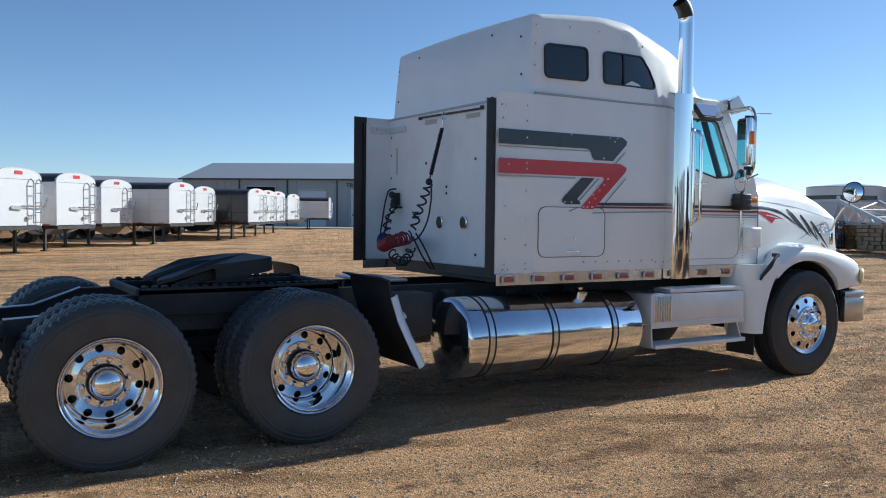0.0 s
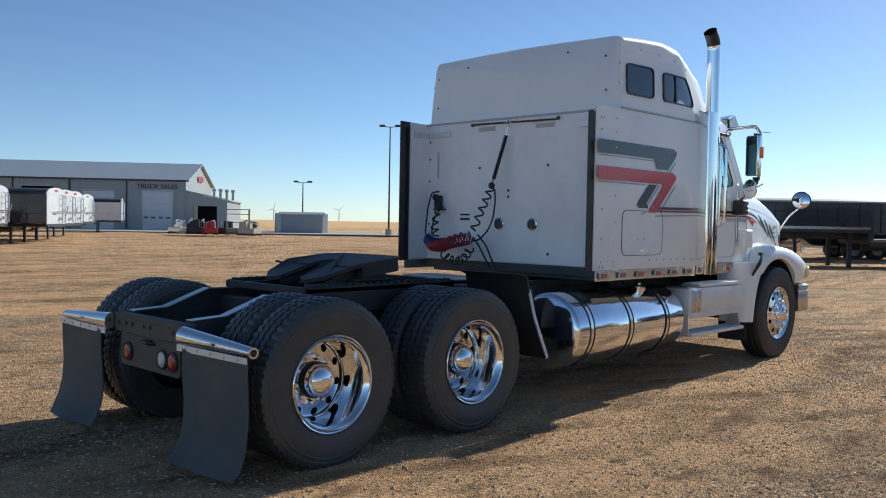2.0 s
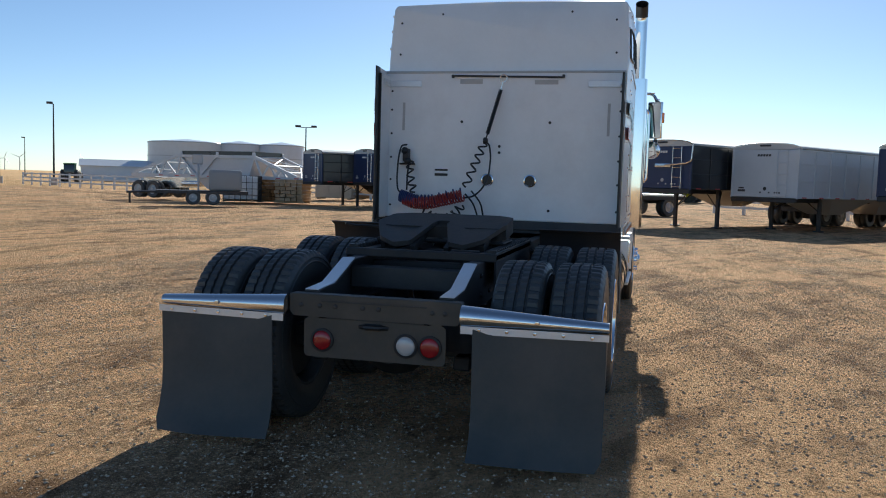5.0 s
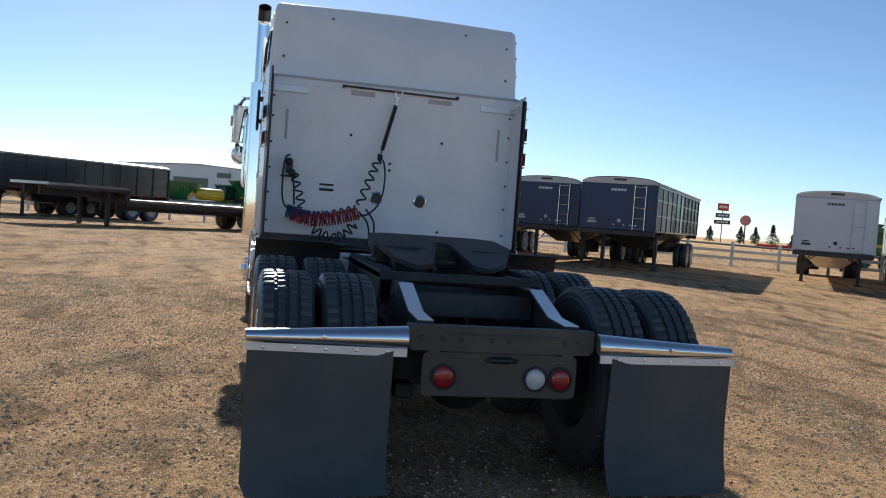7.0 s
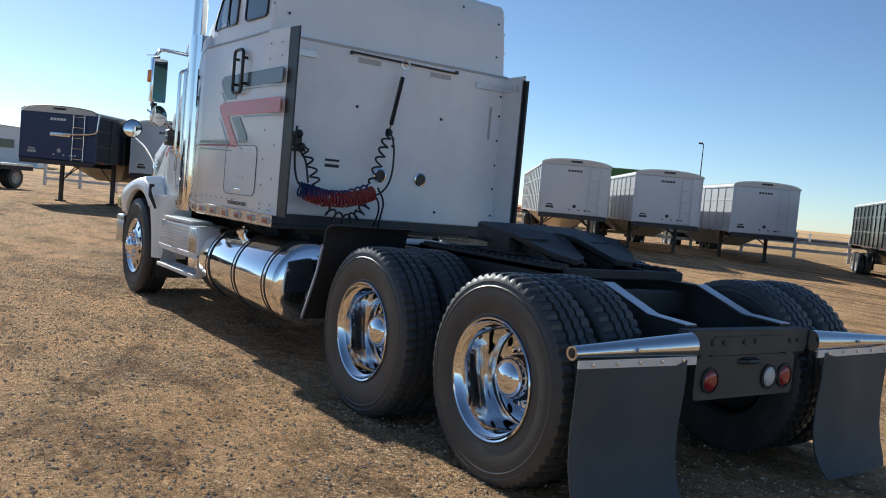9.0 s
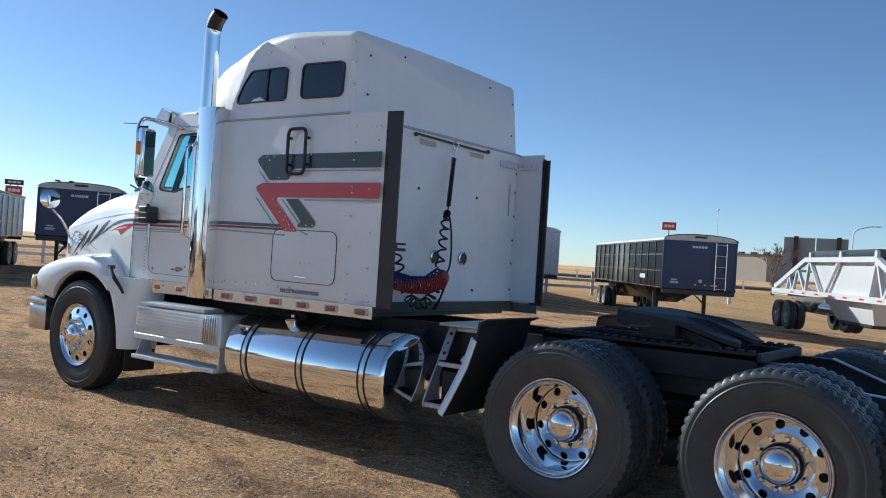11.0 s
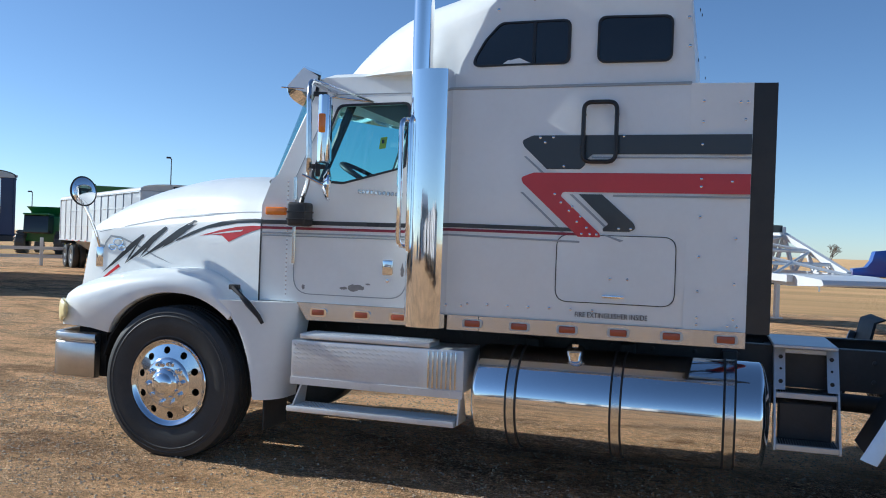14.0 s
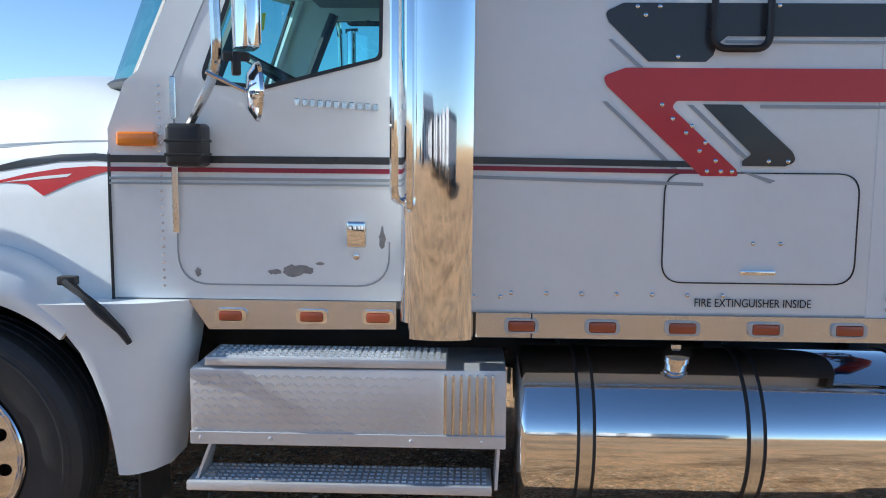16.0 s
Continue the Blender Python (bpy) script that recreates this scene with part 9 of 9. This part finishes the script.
    # open steel rack with shelves by the shop corner
    T = thing("storage_rack", "open pale steel storage rack by the shop corner", "rack", pose(42.7, 67.3, -0.1, 0, 0, -30))
    for px in (-1.1, 1.1):
        for py in (-0.5, 0.5):
            bm = bmesh.new()
            box(bm, px - 0.06, px + 0.06, py - 0.06, py + 0.06, 0, 2.6)
            part("post", bm, M["cream"], T)
    for z in (0.5, 1.25, 2.05, 2.5):
        bm = bmesh.new()
        box(bm, -1.1, 1.1, -0.5, 0.5, z, z + 0.08)
        part("shelf", bm, M["cream"], T)
    # worn tyres stacked beside the rack
    T = thing("tyre_pile", "dark worn tyres stacked beside the shop", "tyres", pose(44.6, 67.6, -0.1))
    for k in range(5):
        bm = bmesh.new()
        lathe(bm, [(0.28, -0.13), (0.50, -0.14), (0.56, -0.07), (0.56, 0.07), (0.50, 0.14), (0.28, 0.13)], 18, pose(0.08 * (k % 2), 0.06 * k, 0.14 + 0.28 * k), True)
        part("tyre", bm, M["rubber"], T)
    # tipped red implement in the field
    T = thing("field_implement", "long low red field implement with many tines", "implement", pose(96.5, -72.8, 0, 0, 0, 15) @ Matrix.Scale(1.15, 4))
    bm = bmesh.new()
    for k in range(4):
        box(bm, -5, 5, -1.5 + k, -1.35 + k, 0.7, 0.85)
    for k in range(9):
        box(bm, -5 + 1.25 * k, -4.9 + 1.25 * k, -1.6, 1.7, 0.55, 0.7)
        tube(bm, [(-4.9 + 1.25 * k, 0.4, 0.7), (-4.7 + 1.25 * k, 0.3, 0.3), (-5.0 + 1.25 * k, 0.3, 0.0)], 0.05, 5)
    part("tool_frame", bm, M["sign_red"], T)


stored_goods()


def pickup(m, mm="t_white"):
    T = thing("pickup_truck", "white pickup truck parked far off", "car", m, "parked pickups")
    bm = bmesh.new()
    prism(bm, rounded([(-2.7, 0.45), (2.7, 0.45), (2.75, 1.0), (1.4, 1.12), (0.7, 1.78), (-0.7, 1.80), (-0.9, 1.15), (-2.7, 1.12)], 0.10, 4), -0.95, 0.95, "y", 0.06, 2)
    part("body", bm, M[mm], T)
    for s in (1, -1):
        bm = bmesh.new()
        prism(bm, rounded([(-0.62, 1.18), (1.15, 1.18), (0.62, 1.68), (-0.58, 1.70)], 0.04, 3), *sorted((s * 0.945, s * 0.956)))
        part("side_window", bm, M["dark_glass"], T)
    road_wheels(T, (-1.7, 1.75), 0.95, 0.72, False)


pickup(pose(75.2, 20.5, 0, 0, 0, 80))
pickup(pose(75.4, 16.5, 0, 0, 0, 85))


def highway_truck():
    T = thing("highway_truck", "blue semi truck with white box trailer on the highway", "truck", pose(-13.0, -99.0, ground_z(-13, -99) + 0.3))
    bm = bmesh.new()
    prism(bm, rounded([(-2.2, 0.9), (1.6, 0.9), (1.6, 1.7), (0.2, 1.9), (-0.3, 2.6), (-0.6, 3.7), (-2.2, 3.9)], 0.12, 4), -1.2, 1.2, "y", 0.08, 2)
    part("tractor_body", bm, M["truck_blue"], T)
    bm = bmesh.new()
    box(bm, -17.5, -3.0, -1.28, 1.28, 1.2, 4.0, 0.05, 1)
    part("box_body", bm, M["t_white"], T)
    road_wheels(T, (0.9, -3.2, -4.4, -15.2, -16.4), 1.25)
    bm = bmesh.new()
    box(bm, -17.4, 1.4, -0.45, 0.45, 0.8, 1.2)
    part("frame", bm, M["t_frame"], T)


highway_truck()


def tall_sign(x, y, panels, h, label, turn, posts=1):
    T = thing("road_sign", label, "sign", pose(x, y, 0, 0, 0, turn), "tall road signs")
    bm = bmesh.new()
    for k in range(posts):
        yy = 0 if posts == 1 else -0.9 + 1.8 * k
        tube(bm, [(0, yy, 0), (0, yy, h)], 0.16, 10)
    part("post", bm, M["t_frame"], T)
    for z0, z1, w, mm in panels:
        bm = bmesh.new()
        box(bm, -0.55, -0.3, -w / 2, w / 2, z0, z1, 0.05, 1)
        p = part("panel", bm, M[mm], T)
        bm = bmesh.new()
        n = 3
        for k in range(n):
            box(bm, -0.60, -0.55, -w * 0.36 + w * 0.25 * k, -w * 0.16 + w * 0.25 * k, z0 + (z1 - z0) * 0.35, z0 + (z1 - z0) * 0.68)
        part("sign_bars", bm, M["fence"], p)


tall_sign(246.5, -152.5, ((10.4, 12.8, 3.5, "sign_red"), (8.1, 9.6, 4.4, "sign_blue"), (6.0, 7.3, 5.1, "t_frame")), 12.6, "tall roadside sign with red and blue panels", -30)
tall_sign(109.0, -273.2, ((15.6, 18.3, 4.6, "sign_red"),), 17.0, "red and white sign on a post", -67)
tall_sign(226.9, -108.4, ((13.6, 15.0, 4.6, "t_frame"), (10.9, 13.3, 4.1, "sign_red"), (8.9, 10.6, 3.8, "t_frame"), (6.5, 8.6, 3.8, "t_frame")), 15.0, "tall sign tower with stacked panels", -26, 2)
T = thing("round_sign", "round pinkish sign on a tall post", "sign", pose(273.5, -178.6, 0, 0, 0, -32) @ Matrix.Scale(1.63, 4))
bm = bmesh.new()
tube(bm, [(0, 0, 0), (0, 0, 4.2)], 0.14, 10)
part("post", bm, M["t_frame"], T)
bm = bmesh.new()
lathe(bm, [(0, -0.2), (1.1, -0.2), (1.2, 0), (1.1, 0.2), (0, 0.2)], 16, pose(0, 0, 5.2, 0, 90, 0))
part("disc", bm, M["sign_pink"], T)


def billboard():
    T = thing("billboard", "large grey roadside billboard seen from behind", "billboard", pose(18.9, -83.6, ground_z(18.9, -83.6) + 2.4, 0, 0, -172) @ Matrix.Scale(1.15, 4))
    bm = bmesh.new()
    for x in (-1.6, 1.8):
        box(bm, x - 0.18, x + 0.18, -0.3, 0.06, -2.2, 3.2)
    part("post", bm, M["t_frame"], T)
    for x0, x1 in ((-2.6, -0.1), (0.0, 2.5)):
        bm = bmesh.new()
        box(bm, x0, x1, 0.1, 0.25, 0.8, 3.1)
        for k in range(5):
            box(bm, x0, x1, 0.04, 0.1, 0.95 + 0.45 * k, 1.03 + 0.45 * k)
        part("panel", bm, M["metal_wall"], T)


billboard()
bm = bmesh.new()
lathe(bm, [(0.12, 0), (0.05, 12.8), (0.25, 13.0), (0.25, 13.3), (0, 13.3)], 8)
mast = thing("mast", "thin metal radio mast", "mast", pose(49.7, -145.8, 0))
part("mast_pole", bm, M["alu_plate"], mast)


# ---- trees ----
def conifer(x, y, h, seed):
    rnd = random.Random(seed)
    T = thing("conifer", "dark green conifer with uneven layered boughs", "tree", pose(x, y, 0, 0, 0, rnd.uniform(0, 360)), "conifers by the road")
    bm = bmesh.new()
    lathe(bm, [(0.22, 0), (0.12, h * 0.5), (0.02, h)], 8)
    part("trunk", bm, M["bark"], T)
    verts, faces = [], []
    for k in range(900):
        t = rnd.random() ** 0.8
        z = h * (0.08 + 0.92 * t)
        r = h * 0.40 * (1 - t) ** 0.8 * rnd.uniform(0.3, 1.15) * (0.75 + 0.25 * math.sin(9 * t + seed)) + 0.05
        a = rnd.uniform(0, 6.283)
        c = Vector((r * math.cos(a), r * math.sin(a), z - 0.15 * r))
        s = rnd.uniform(0.15, 0.42)
        d = Vector((math.cos(a), math.sin(a), -0.25)) * s
        u = Vector((-math.sin(a), math.cos(a), rnd.uniform(-0.3, 0.3))) * s * 0.6
        n = len(verts)
        verts += [c - d - u * 0.4, c - d + u * 0.4, c + u, c + d, c - u, c + Vector((0, 0, s * 0.35))]
        faces += [(n, n + 1, n + 5), (n + 1, n + 2, n + 5), (n + 2, n + 3, n + 5), (n + 3, n + 4, n + 5), (n + 4, n, n + 5), (n, n + 4, n + 3, n + 2, n + 1)]
    me = bpy.data.meshes.new("crown")
    me.from_pydata(verts, [], faces)
    me.materials.append(M["conifer"])
    o = new("crown", me)
    o.parent = T


for i, (x, y, h) in enumerate(((255.1, -153.5, 5.3), (250.0, -162.0, 5.7), (247.4, -165.9, 5.8), (244.4, -170.4, 7.0), (241.2, -175.8, 4.2), (238.6, -179.1, 5.2), (237.8, -182.4, 5.5))):
    conifer(x, y, h, 40 + i)


def bare_tree(x, y, h, seed):
    rnd = random.Random(seed)
    T = thing("bare_tree", "leafless winter tree with fine twigs", "tree", pose(x, y, ground_z(x, y)), "bare trees")
    bm = bmesh.new()

    def grow(p, d, length, r, level):
        q = p + d * length
        tube(bm, [p, p.lerp(q, 0.5) + Vector((rnd.uniform(-1, 1), rnd.uniform(-1, 1), 0)) * length * 0.05, q], r, 5, False, [r, r * 0.8, r * 0.6])
        if level < 5:
            for k in range(3 if level < 4 else 4):
                nd = (d + Vector((rnd.uniform(-1, 1), rnd.uniform(-1, 1), rnd.uniform(-0.3, 0.5))) * 0.85).normalized()
                grow(q, nd, length * rnd.uniform(0.58, 0.8), r * 0.58, level + 1)
    grow(Vector((0, 0, 0)), Vector((0, 0, 1)), h * 0.20, h * 0.020, 0)
    part("trunk", bm, M["bark"], T)


bare_tree(20.8, -76.0, 8.6, 1)
bare_tree(-16.8, -166.9, 10.5, 2)
bare_tree(-24.0, -150.0, 8.0, 3)
bare_tree(47.9, -175.5, 12.0, 4)
bare_tree(88, 44, 7.2, 5)
bare_tree(96, 42, 6.0, 6)
